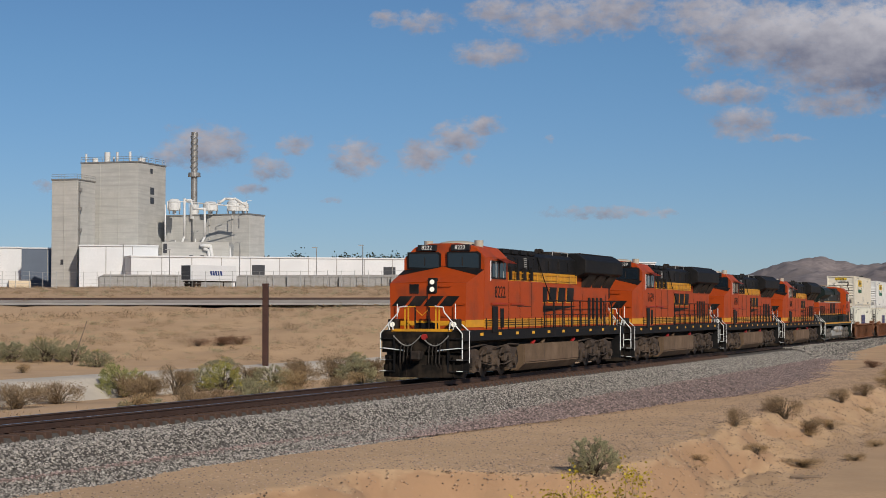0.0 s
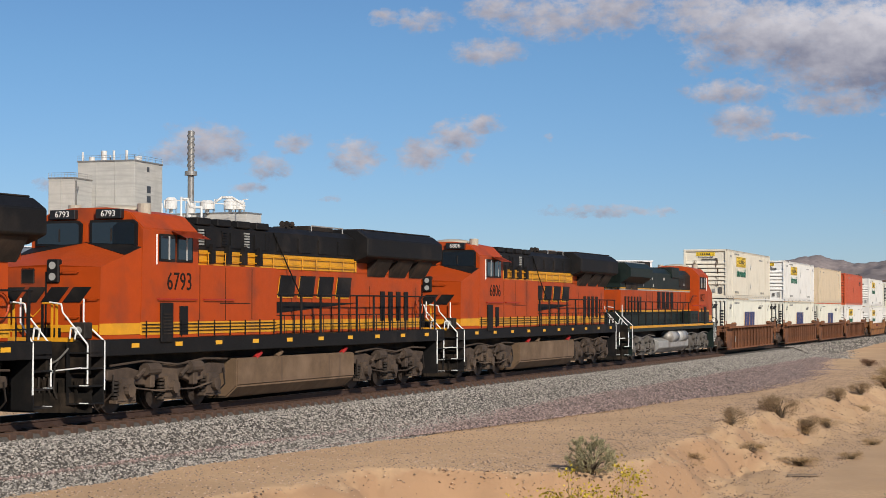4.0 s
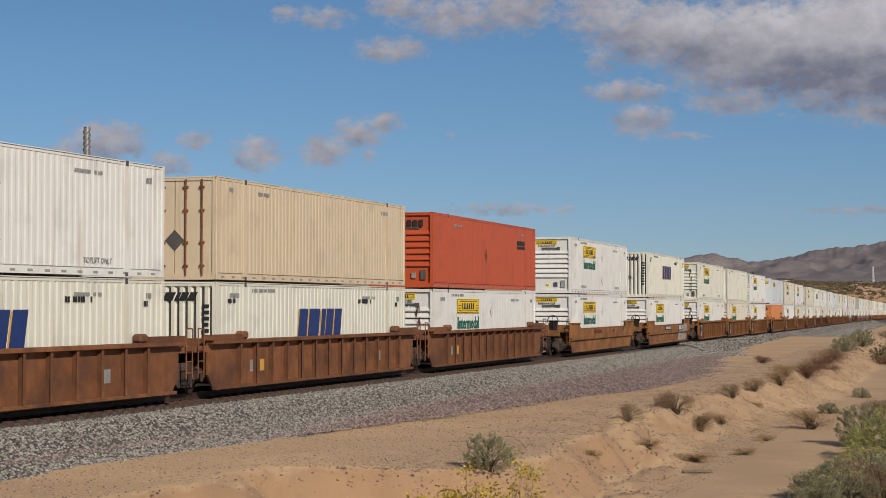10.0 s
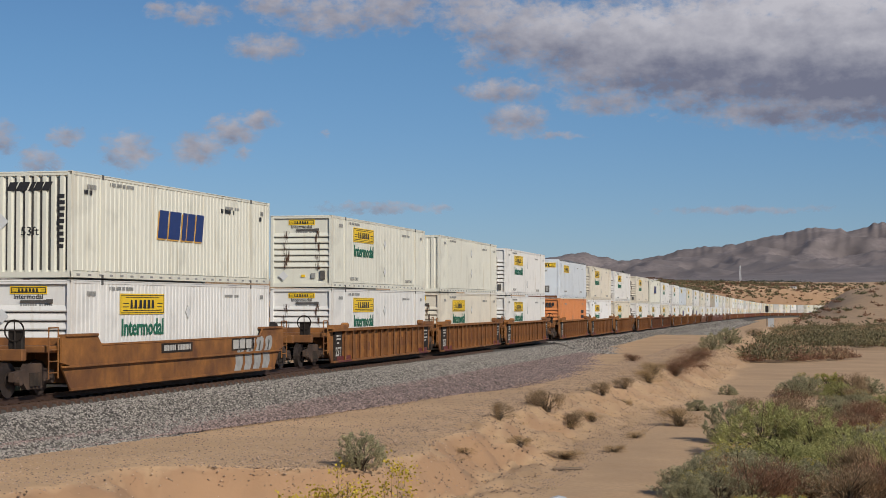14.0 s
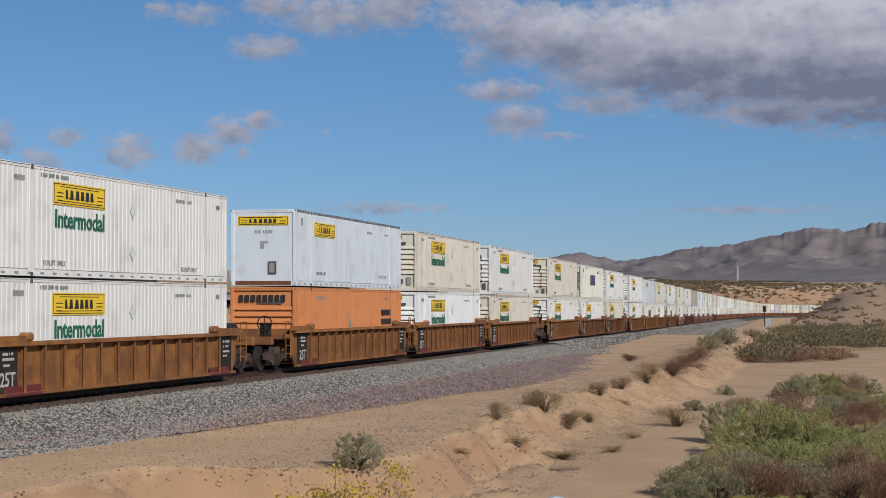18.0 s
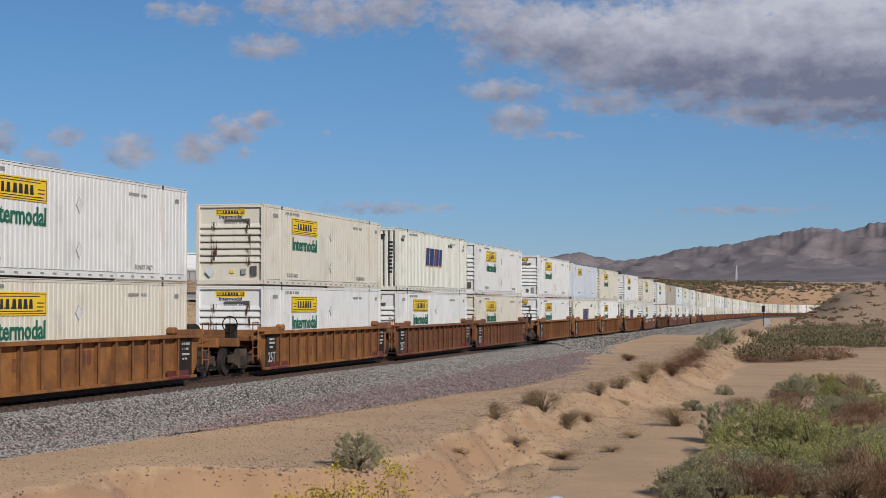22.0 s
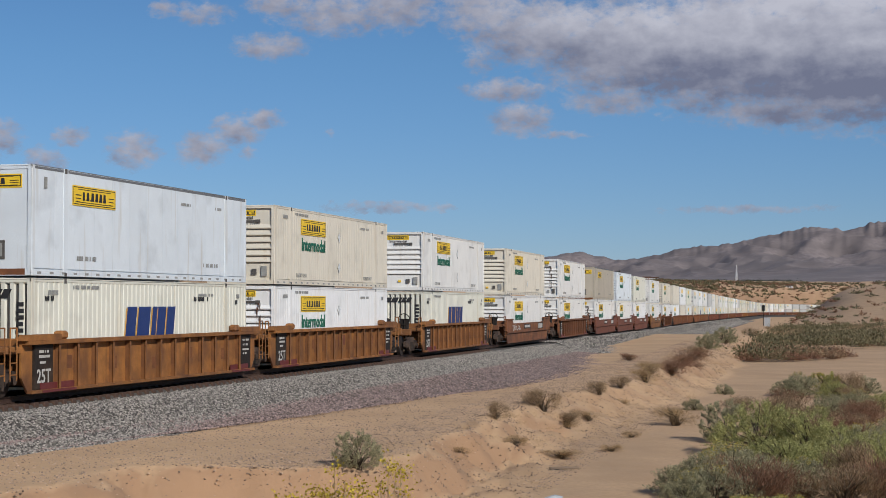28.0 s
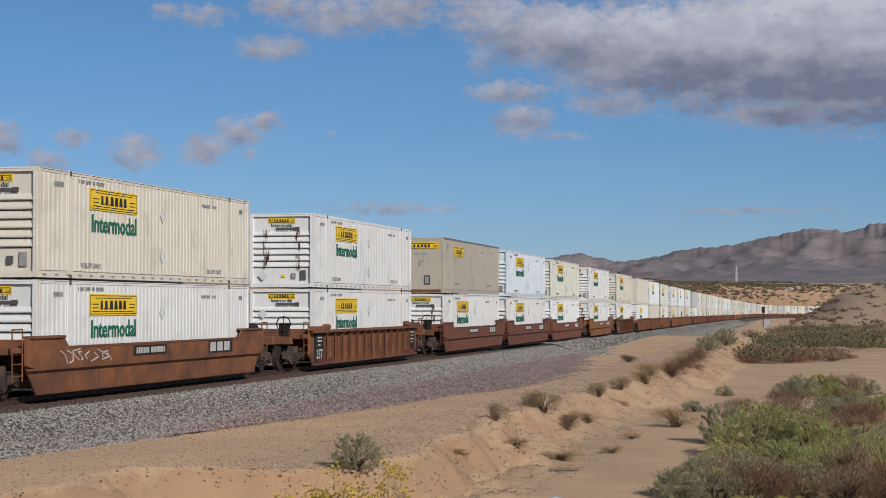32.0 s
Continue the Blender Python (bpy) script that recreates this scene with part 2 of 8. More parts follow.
def ground_z(x, y):
    s, o = beside(x, y)
    r = math.hypot(x, y)
    n1 = noise.noise((x * 0.05, y * 0.05, 1.3))
    n2 = noise.noise((x * 0.35, y * 0.35, 7.7))
    n3 = noise.noise((x * 1.3, y * 1.3, 3.1))
    n4 = noise.noise((x * 3.1, y * 3.1, 9.4))
    small = 0.035 * n2 + 0.025 * n3 + 0.014 * n4
    bed = -1.0 + (fall(s) if s > 150 else 0.0) * (1 - step(25, 60, abs(o)))                                  # formation under the ballast
    bearing = math.degrees(math.atan2(x, y))
    if o >= 0:
        bed += 0.16 * (1 - step(-24, -4, s)) * (1 - step(7, 10, o))
        bank = bank_off(s) + 0.55 * n2 + 0.5 * n1 + 0.2 * n3
        z = bed + small - 0.01 * max(0, o - toe_off(s))
        on_bank = step(bank - 0.3, bank + 0.4, o) * (1 - step(bank + 1.8, bank + 3.2, o))
        z -= step(bank - 0.1, bank + (1.2 if s < -6 else 2.6), o) * (1.0 + 0.15 * n1)
        z += on_bank * (0.18 * n3 + 0.18 * n4 + 0.13 * noise.noise((x * 6.3, y * 6.3, 2.2)))
        # far flats and hills on this side
        far = ramp_of(r, (300, 480, 560, 800, 1200, 2500, 4600), (0, 0.4, 2.2, 8.5, 17, 36, 60))
        far *= step(13, 45, o)
        hill = 8.0 * step(7, 22, bearing) * step(470, 780, r) * (1 - step(900, 1500, r))
        rough = step(420, 700, r) * step(15, 50, o) * (0.35 * n1 + 3.0 * noise.noise((x * 0.011, y * 0.011, 5)))
        z += far + hill * step(14, 40, o) + rough
        # the bank under the camera
        z += 3.1 * (1 - step(5, 34, r)) * step(3, 8, o - bank)
    else:
        w = -o
        z = bed + small
        slope = ramp_of(y, (98, 112, 138, 143, 146, 152, 160, 250, 330, 420, 700, 1200, 2500, 4600), (0, 0.35, 3.35, 3.78, 3.78, 3.82, 4.6, 6.3, 7.8, 8.8, 11, 17, 33, 60))
        slope -= 2.7 * step(337, 346, y) * (1 - step(374, 386, y)) * (1 - step(-20, -5, x))      # yard cutting
        slope += step(500, 800, r) * (1.2 * n1 + 2.4 * noise.noise((x * 0.011, y * 0.011, 5)))
        z += slope * step(12, 32, w) + 0.25 * n1 * step(10, 20, w) + 0.12 * n2 * step(25, 40, w)
        # the lined ditch
        z -= 0.35 * step(14, 18.5, w) * (1 - step(20.5, 21.5, w)) * (1 - step(70, 95, s))
    return z


def brown_on_slopes(m):
    """Mixes in a darker brown where the ground is steep."""
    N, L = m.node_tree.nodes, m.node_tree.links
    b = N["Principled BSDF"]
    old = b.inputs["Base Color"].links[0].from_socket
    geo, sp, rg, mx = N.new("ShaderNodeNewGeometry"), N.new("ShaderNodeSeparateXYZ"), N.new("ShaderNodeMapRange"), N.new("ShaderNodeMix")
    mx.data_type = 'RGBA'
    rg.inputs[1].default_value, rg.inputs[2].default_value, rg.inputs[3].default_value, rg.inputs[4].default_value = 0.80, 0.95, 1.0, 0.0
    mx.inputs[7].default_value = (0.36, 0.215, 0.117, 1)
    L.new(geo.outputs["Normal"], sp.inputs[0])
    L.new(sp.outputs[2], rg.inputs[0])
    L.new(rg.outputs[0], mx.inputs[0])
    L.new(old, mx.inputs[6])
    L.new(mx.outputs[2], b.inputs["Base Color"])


def ground_sheet():
    bearings = [-180 + 6 * i for i in range(26)] + list(np.arange(-25, 20, 0.22)) + [20 + 5 * i for i in range(33)]
    radii = [2.0]
    while radii[-1] < 4900:
        r = radii[-1]
        radii.append(r + max(0.35, r * (0.008 if r < 320 else 0.03)))
    verts, faces = [(0, 0, ground_z(0.01, 0.01))], []
    nb = len(bearings)
    for r in radii:
        for b in bearings:
            x, y = r * math.sin(radians(b)), r * math.cos(radians(b))
            verts.append((x, y, ground_z(x, y)))
    for j in range(nb):
        faces.append((0, 1 + (j + 1) % nb, 1 + j))
    for i in range(len(radii) - 1):
        for j in range(nb):
            a, b2 = 1 + i * nb + j, 1 + i * nb + (j + 1) % nb
            faces.append((a, b2, b2 + nb, a + nb))
    me = bpy.data.meshes.new("ground")
    me.from_pydata(verts, [], faces)
    me.materials.append(M_SAND)
    brown_on_slopes(M_SAND)
    me.polygons.foreach_set("use_smooth", [True] * len(me.polygons))
    return tagged(new("ground", me), "pale tan desert sand and gravel ground with banks", "ground", kind="structure")


ground = ground_sheet()


def swept(name, profile, s0, s1, ds, mat, off0=0.0):
    """Profile (off, z) swept along the line."""
    verts, faces = [], []
    ss = np.arange(s0, s1 + ds, ds)
    n = len(profile)
    for s in ss:
        for o, z in profile:
            x, y, _ = rail_line(s, o + off0)
            verts.append((x, y, z + fall(s)))
    for i in range(len(ss) - 1):
        for j in range(n - 1):
            a = i * n + j
            faces.append((a, a + 1, a + n + 1, a + n))
    me = bpy.data.meshes.new(name)
    me.from_pydata(verts, [], faces)
    me.materials.append(mat)
    return new(name, me)
# ---- freight: materials ----
def paint(name, base, **k):
    o = dict(rough=0.45, vary=0.045, scale=1.5, fine=25, dirt=tuple(c * 0.72 for c in base), dirt_amount=0.18, dirt_scale=0.9,
             streak=(base[0] * 0.72, base[1] * 0.62, base[2] * 0.5), per_object=0.035)
    o.update(k)
    return material(name, base, **o)


PAINT = {
    "white": paint("white_container_paint", (0.72, 0.71, 0.67)),
    "bright": paint("bright_white_container_paint", (0.80, 0.80, 0.78)),
    "cream": paint("cream_container_paint", (0.66, 0.61, 0.50)),
    "pale": paint("pale_greenish_cream_paint", (0.68, 0.67, 0.57)),
    "tan": paint("weathered_tan_paint", (0.46, 0.41, 0.32)),
    "blue": paint("bluish_white_paint", (0.66, 0.71, 0.74)),
    "grey": paint("light_grey_paint", (0.52, 0.52, 0.5)),
    "beige": paint("beige_container_paint", (0.64, 0.52, 0.36)),
    "red": paint("orange_red_container_paint", (0.50, 0.085, 0.028)),
    "orange": paint("faded_orange_container_paint", (0.62, 0.23, 0.075)),
}
M_PLATE = material("yellow_sign", (0.80, 0.53, 0.02), 0.5, vary=0.05)
M_INK = material("black_ink", (0.02, 0.02, 0.022), 0.6, vary=0.1)
M_FADE = material("faded_grey_ink", (0.30, 0.30, 0.28), 0.6, vary=0.2)
M_GREENINK = material("green_ink", (0.012, 0.13, 0.075), 0.55, vary=0.1)
M_NAVY = material("navy_ink", (0.012, 0.035, 0.15), 0.5, vary=0.1)
M_AMBER = material("amber_outline", (0.62, 0.34, 0.06), 0.5, vary=0.1)
M_GROOVE = material("dark_gap", (0.09, 0.083, 0.075), 0.8, vary=0.2)
M_RUSTSTAIN = material("rust_stain", (0.20, 0.075, 0.028), 0.85, vary=0.3)
M_PLACARD = material("pale_placard", (0.62, 0.63, 0.62), 0.5, vary=0.05)
M_GREYRAIL = material("grey_roof_rail", (0.16, 0.165, 0.17), 0.5, vary=0.15)
M_WHITEMARK = material("white_stencil", (0.48, 0.46, 0.42), 0.6, vary=0.15)
M_MARKER = material("dark_red_plate", (0.13, 0.022, 0.02), 0.5, vary=0.15)
M_SPRAY = material("silver_grey_spray", (0.36, 0.35, 0.33), 0.6, vary=0.2)
M_WHEEL = material("wheel_steel", (0.06, 0.045, 0.038), 0.55, metal=0.5, vary=0.2)

def streak_material():
    m = bpy.data.materials.new("rust_streak")
    m.use_nodes = True
    N, L = m.node_tree.nodes, m.node_tree.links
    N["Principled BSDF"].inputs["Base Color"].default_value = (0.085, 0.035, 0.016, 1)
    N["Principled BSDF"].inputs["Roughness"].default_value = 0.9
    co, mp, nz, rp = N.new("ShaderNodeTexCoord"), N.new("ShaderNodeMapping"), N.new("ShaderNodeTexNoise"), N.new("ShaderNodeMapRange")
    mp.inputs["Scale"].default_value = (9, 9, 2.2)
    nz.inputs["Scale"].default_value = 1.4
    nz.inputs["Detail"].default_value = 5
    rp.inputs[1].default_value, rp.inputs[2].default_value = 0.45, 0.68
    tr, mx = N.new("ShaderNodeBsdfTransparent"), N.new("ShaderNodeMixShader")
    L.new(co.outputs["Object"], mp.inputs[0])
    L.new(mp.outputs[0], nz.inputs[0])
    L.new(nz.outputs["Fac"], rp.inputs[0])
    L.new(rp.outputs[0], mx.inputs[0])
    L.new(tr.outputs[0], mx.inputs[1])
    L.new(N["Principled BSDF"].outputs[0], mx.inputs[2])
    L.new(mx.outputs[0], N["Material Output"].inputs[0])
    return m


M_STREAK = streak_material()
CL, CW, CH = 8.075, 1.30, 2.89


def corrugated(x0, x1, y, depth, z0, z1, period, side=1):
    """Upright corrugations along x; ridges stand out by depth."""
    bm = bmesh.new()
    n = max(1, round((x1 - x0) / period))
    p = (x1 - x0) / n
    xs = []
    for i in range(n):
        a = x0 + i * p
        xs += [(a, 0), (a + 0.32 * p, 0), (a + 0.46 * p, 1), (a + 0.86 * p, 1)]
    xs.append((x1, 0))
    lo = [bm.verts.new((x, y - side * depth * (1 - k), z0)) for x, k in xs]
    hi = [bm.verts.new((x, y - side * depth * (1 - k), z1)) for x, k in xs]
    for i in range(len(xs) - 1):
        f = (lo[i], lo[i + 1], hi[i + 1], hi[i])
        bm.faces.new(f if side < 0 else f[::-1])
    return bm


def slanted(bm, x, z, w, h, lean, y0, y1):
    """Slanted bar; x runs to the reader's right as -x."""
    prism(bm, [(-x, z), (-x - w, z), (-x - w - lean, z + h), (-x - lean, z + h)], y0, y1)


def wordmark(bm, cx, z, w, h, y, n, lean=0.25, gap=0.16, thick=0.012):
    """A row of plain slanted bars that stands for a name."""
    step_w = w / n
    for i in range(n):
        bw = step_w * (1 - gap * 1.6)
        slanted(bm, -cx - w / 2 + i * step_w, z, bw, h, lean * h, y, y + thick)


def slant_blocks(bm, cx, z, w, h, y, lean, thick=0.012):
    """Plain slanted blocks of unequal width in place of a name."""
    widths = (1.0, 1.3, 0.5, 0.9, 0.9)
    u = -cx - w / 2
    for k in widths:
        bw = w * k / sum(widths)
        slanted(bm, u, z, bw * 0.84, h, lean * h, y, y + thick)
        u += bw


def yellow_sign(parent, x0, x1, z0, z1, y, face="side", ink=M_INK):
    """Yellow plate with a dark border and a row of dark bars."""
    def lay(bm):
        if face == "end":
            bmesh.ops.transform(bm, matrix=Matrix.Rotation(radians(-90), 4, 'Z'), verts=bm.verts[:])
        return bm
    w = x1 - x0
    bm = bmesh.new()
    box(bm, x0, x1, y, y + 0.012, z0, z1)
    plate = part("yellow_sign", lay(bm), M_PLATE, parent, "yellow sign with dark bars")
    bm = bmesh.new()
    b = 0.035
    for a0, a1, c0, c1 in ((x0 + b, x1 - b, z0 + b, z0 + 1.6 * b), (x0 + b, x1 - b, z1 - 1.6 * b, z1 - b),
                           (x0 + b, x0 + 1.6 * b, z0 + b, z1 - b), (x1 - 1.6 * b, x1 - b, z0 + b, z1 - b)):
        box(bm, a0, a1, y + 0.012, y + 0.016, c0, c1)
    part("sign_border", lay(bm), ink, plate)
    bm = bmesh.new()
    h = (z1 - z0)
    widths = (0.7, 0.22, 0.9, 0.22, 1.0, 1.0, 1.0, 0.9)
    span = w * 0.56
    u = (x0 + x1) / 2 + span / 2
    for k in widths:
        bw = span * k / sum(widths)
        top = 0.36 if k < 0.5 else 0.70
        slant = 0.12 * bw
        prism(bm, [(u, z0 + h * 0.28), (u - bw * 0.76, z0 + h * 0.28), (u - bw * 0.76 + slant, z0 + h * top), (u - slant, z0 + h * top)], y + 0.012, y + 0.018)
        u -= bw
    for k in range(3):
        zz = 0.17 + 0.05 * k
        for side in (1, -1):
            mid = (x0 + x1) / 2 + side * w * 0.385
            box(bm, mid - w * 0.055 * (1 + k * 0.15), mid + w * 0.055, y + 0.012, y + 0.017, z0 + h * (zz + 0.12 * k), z0 + h * (zz + 0.12 * k + 0.045))
    box(bm, x0 + w * 0.12, x1 - w * 0.12, y + 0.012, y + 0.017, z0 + h * 0.80, z0 + h * 0.835)
    box(bm, x0 + w * 0.12, x1 - w * 0.12, y + 0.012, y + 0.017, z0 + h * 0.165, z0 + h * 0.20)
    tagged(part("sign_mark", lay(bm), ink, plate), kind="stuff")
    return plate


def stencil(parent, items, y, mat=M_FADE, face="side"):
    """Small rows of unreadable marks: (x, z, length, height)."""
    if not parent.get("close", 1):
        return None
    rnd = random.Random(len(items))
    bm = bmesh.new()
    for x, z, ln, h in items:
        u = 0.0
        while u < ln:
            w = h * rnd.uniform(0.35, 0.75)
            if rnd.random() < 0.82:
                box(bm, x - u - w, x - u, y, y + 0.006, z, z + h)
            u += w + h * 0.22
    if face == "end":
        bmesh.ops.transform(bm, matrix=Matrix.Rotation(radians(-90), 4, 'Z'), verts=bm.verts[:])
    return tagged(part("stencil", bm, mat, parent), kind="stuff")


def end_turn(bm):
    bmesh.ops.transform(bm, matrix=Matrix.Rotation(radians(-90), 4, 'Z'), verts=bm.verts[:])
    return bm


def container(style, colour, seed=0, near=True):
    """A 53-foot box. +x is the end that leads."""
    mat = PAINT[colour]
    words = {"white": "white", "bright": "bright white", "cream": "cream", "pale": "pale cream", "tan": "weathered tan", "blue": "bluish white",
             "grey": "light grey", "beige": "beige", "red": "orange-red", "orange": "faded orange"}[colour]
    kinds = {"ribbed": "corrugated container with yellow signs and green lettering", "navy": "corrugated container with navy slanted mark, partly rusty",
             "smooth": "smooth-sided container with grey roof rail and yellow sign", "door": "steel container with rusty door bars",
             "plain": "plain steel container on a well car", "dark": "steel container with small dark marks"}
    ob = empty("shipping_container", words + " " + kinds[style], "shipping container", "double-stacked containers")
    if not near:
        ob["close"] = 0
    corr = 0.0 if style == "smooth" else (0.008 if colour in ("beige", "red") else 0.018 if style == "navy" else 0.012)
    bm = bmesh.new()
    box(bm, -CL + 0.05, CL - 0.09, -CW + 0.05, CW - 0.05, 0.1, CH - 0.05)
    part("body", bm, mat, ob)
    bm = bmesh.new()
    box(bm, -CL, CL, -CW, CW, CH - 0.05, CH - 0.012, 0.01)
    part("roof", bm, mat, ob)
    for sd in (1, -1):
        y = sd * (CW - 0.012)
        if corr:
            bm = corrugated(-CL + 0.1, CL - 0.1, y, corr, 0.2, CH - 0.09, 0.30 if style == "navy" else 0.27, sd)
        else:
            bm = bmesh.new()
            for i in range(13):
                a = -CL + 0.12 + i * (2 * CL - 0.24) / 13
                ys = sorted((y, y - sd * 0.03))
                box(bm, a + 0.006, a + (2 * CL - 0.24) / 13 - 0.006, ys[0], ys[1], 0.2, CH - 0.1)
                if sd > 0 and near:
                    part("side_panel", bm, mat, ob)
                    bm = bmesh.new()
            if not (sd > 0 and near):
                tagged(part("side_panel", bm, mat, ob), kind="stuff")
        if corr:
            part("side_panel", bm, mat, ob)
        ys = sorted((sd * CW, sd * (CW - 0.06)))
        bm = bmesh.new()
        box(bm, -CL, CL, ys[0], ys[1], 0.0, 0.17, 0.006)
        rail = part("bottom_rail", bm, mat, ob)
        bm = bmesh.new()
        y2 = sorted((sd * CW, sd * (CW + 0.004)))
        for i in range(22 if near and sd > 0 else 0):
            a = -CL + 0.5 + i * 0.72
            box(bm, a, a + 0.22, y2[0], y2[1], 0.05, 0.11)
        if near and sd > 0:
            tagged(part("slot_row", bm, M_FADE, rail), kind="stuff")
        else:
            bm.free()
        bm = bmesh.new()
        box(bm, -CL, CL, ys[0], ys[1], CH - 0.10, CH, 0.006)
        part("top_rail", bm, M_GREYRAIL if style == "smooth" else mat, ob)
        for px in (-6.1, 6.1) if sd > 0 else ():
            bm = bmesh.new()
            yp = sorted((sd * (CW + 0.003), sd * (CW - 0.05)))
            box(bm, px - 0.13, px + 0.13, yp[0], yp[1], 0.0, CH + 0.002)
            post = part("lifting_post", bm, mat, ob)
            yp = sorted((sd * (CW + 0.006), sd * (CW - 0.05)))
            for z0, z1 in ((CH - 0.13, CH + 0.006), (0.0, 0.1)) if near else ():
                bm = bmesh.new()
                box(bm, px - 0.075, px + 0.075, yp[0], yp[1], z0, z1)
                part("corner_casting", bm, M_GROOVE, post)
    for ex in (1, -1) if near else (1,):
        for sd in (1, -1):
            bm = bmesh.new()
            xs, ys = sorted((ex * CL, ex * (CL - 0.14))), sorted((sd * (CW + 0.001), sd * (CW - 0.14)))
            box(bm, xs[0], xs[1], ys[0], ys[1], 0, CH, 0.012)
            part("corner_post", bm, mat, ob)
    # leading end
    fx = CL - 0.09
    for z0, z1 in ((0.0, 0.16), (CH - 0.12, CH - 0.003)):
        bm = bmesh.new()
        box(bm, fx, CL - 0.01, -CW + 0.13, CW - 0.13, z0, z1)
        part("end_sill", bm, mat, ob)
    if style == "ribbed" or colour in ("red", "orange"):
        for i in range(6):
            z = 0.78 + i * 0.245
            bm = bmesh.new()
            prism(bm, [(fx, z), (CL - 0.02, z + 0.03), (CL - 0.02, z + 0.07), (fx, z + 0.19)], -CW + 0.14, CW - 0.14)
            rib = part("end_rib", bm, mat, ob)
            if near:
                bm = bmesh.new()
                box(bm, fx, fx + 0.012, -CW + 0.14, CW - 0.14, z - 0.022, z)
                part("rib_gap", bm, M_GROOVE, rib)
        bm = bmesh.new()
        box(bm, fx, CL - 0.04, -0.22, 0.55, 2.27, 2.34)
        box(bm, fx, CL - 0.03, 0.55, 0.72, 2.25, 2.36)
        part("vent_strip", bm, M_GROOVE, ob, "dark vent strip")
        for q, dims in enumerate(((0.42, 0.58, 0.36, 0.56), (0.78, 0.98, 0.30, 0.66)) if near else ()):
            bm = bmesh.new()
            box(bm, fx, CL - 0.02, *dims)
            part("latch_box", bm, M_GROOVE if (seed + q) % 2 else M_FADE, ob, "small latch box")
        bm = bmesh.new()
        box(bm, fx, CL - 0.04, 0.0, 0.14, 0.4, 0.5)
        part("label_plate", bm, M_PLATE, ob)
    if style == "ribbed":
        yellow_sign(ob, -0.55, 0.55, 2.5, 2.72, CL - 0.085, "end")
        t = part("lettering", lettering("Intermodal", 0.2, M_INK), None, ob, "dark lettering")
        t.matrix_basis = pose(CL - 0.074, 0.0, 2.43, 0, 0, -90)
        stencil(ob, [(0.3, 2.15, 1.0, 0.09)], CL - 0.085, face="end")
        if seed % 3 != 1 and near:
            for (a, b) in ((-0.75, 0.45), (-0.75, 1.9))[:1 + seed % 2]:
                bm = bmesh.new()
                prism(bm, [(a, b - 0.2), (a + 0.2, b), (a, b + 0.2), (a - 0.2, b)], CL - 0.02, CL - 0.005, "yz")
                part("placard", bm, M_PLACARD, ob, "pale diamond placard")
        if seed % 2 == 0:
            for yy, w in ((-0.62, 0.12), (0.68, 0.09)):
                bm = bmesh.new()
                box(bm, CL - 0.019, CL - 0.016, yy - w, yy + w, 0.7, 2.25)
                part("rust_streak", bm, M_STREAK, ob, "rust stains down the ribs")
        yellow_sign(ob, 1.65, 4.9, 1.93, 2.53, CW)
        t = part("lettering", lettering("Intermodal", 0.68, M_GREENINK, wide=1.04, bold=0.014), None, ob, "green lettering")
        t.matrix_basis = pose(3.22, CW + 0.004, 1.53)
    elif style == "navy":
        bm = corrugated(-CW + 0.14, CW - 0.14, CL - 0.025, 0.06, 0.16, CH - 0.12, 0.26)
        part("end_panel", end_turn(bm), mat, ob)
        bm = bmesh.new()
        for i in range(9):
            a = -CW + 0.16 + i * 0.253
            box(bm, fx + 0.003, fx + 0.009, -a - 0.06, -a, 0.2, CH - 0.16)
        tagged(part("end_grooves", bm, M_GROOVE, ob), kind="stuff")
        bm = bmesh.new()
        slant_blocks(bm, 0, 2.36, 1.3, 0.24, CL - 0.024, 0.5)
        tagged(part("name_mark", end_turn(bm), M_INK, ob, "dark slanted mark"), kind="stuff")
        t = part("lettering", lettering("53ft", 0.34, M_INK), None, ob, "dark lettering")
        t.matrix_basis = pose(CL - 0.022, 0.05, 1.25, 0, 0, -90)
        bm = bmesh.new()
        prism(bm, [(-0.8, 1.3), (-0.58, 1.52), (-0.8, 1.74), (-1.02, 1.52)], CL - 0.024, CL - 0.008, "yz")
        part("placard", bm, M_PLACARD, ob, "pale diamond placard")
        bm = bmesh.new()
        rnd = random.Random(5)
        for i in range(9):
            z = 2.15 - i * 0.17
            box(bm, CL - 0.024, CL - 0.016, 0.98 - rnd.uniform(0.08, 0.12), 0.98 + rnd.uniform(0.06, 0.1), z, z + 0.11)
        part("upright_marks", bm, M_INK, ob)
        bm = bmesh.new()
        slant_blocks(bm, 0.3, 1.27, 3.75, 0.86, CW + 0.005, 0.2)
        tagged(part("name_mark", bm, M_NAVY, ob, "navy slanted mark"), kind="stuff")
        bm = bmesh.new()
        slant_blocks(bm, 0.36, 1.23, 3.75, 0.86, CW, 0.2)
        part("mark_edge", bm, M_AMBER, ob, "amber edge of the mark")
        stencil(ob, [(7.3, 2.3, 0.5, 0.12), (-3.2, 2.3, 1.2, 0.14), (-6.9, 2.2, 0.3, 0.14)], CW, M_INK)
    elif style == "smooth":
        bm = bmesh.new()
        box(bm, fx, CL - 0.03, -CW + 0.14, CW - 0.14, 0.16, CH - 0.12)
        front = part("end_panel", bm, mat, ob)
        yellow_sign(ob, -1.0, 1.0, 2.28, 2.64, CL - 0.03, "end")
        bm = bmesh.new()
        box(bm, CL - 0.03, CL - 0.018, 0.18, 0.52, 0.42, 0.92)
        part("hatch", bm, M_GROOVE, ob, "dark hatch")
        bm = bmesh.new()
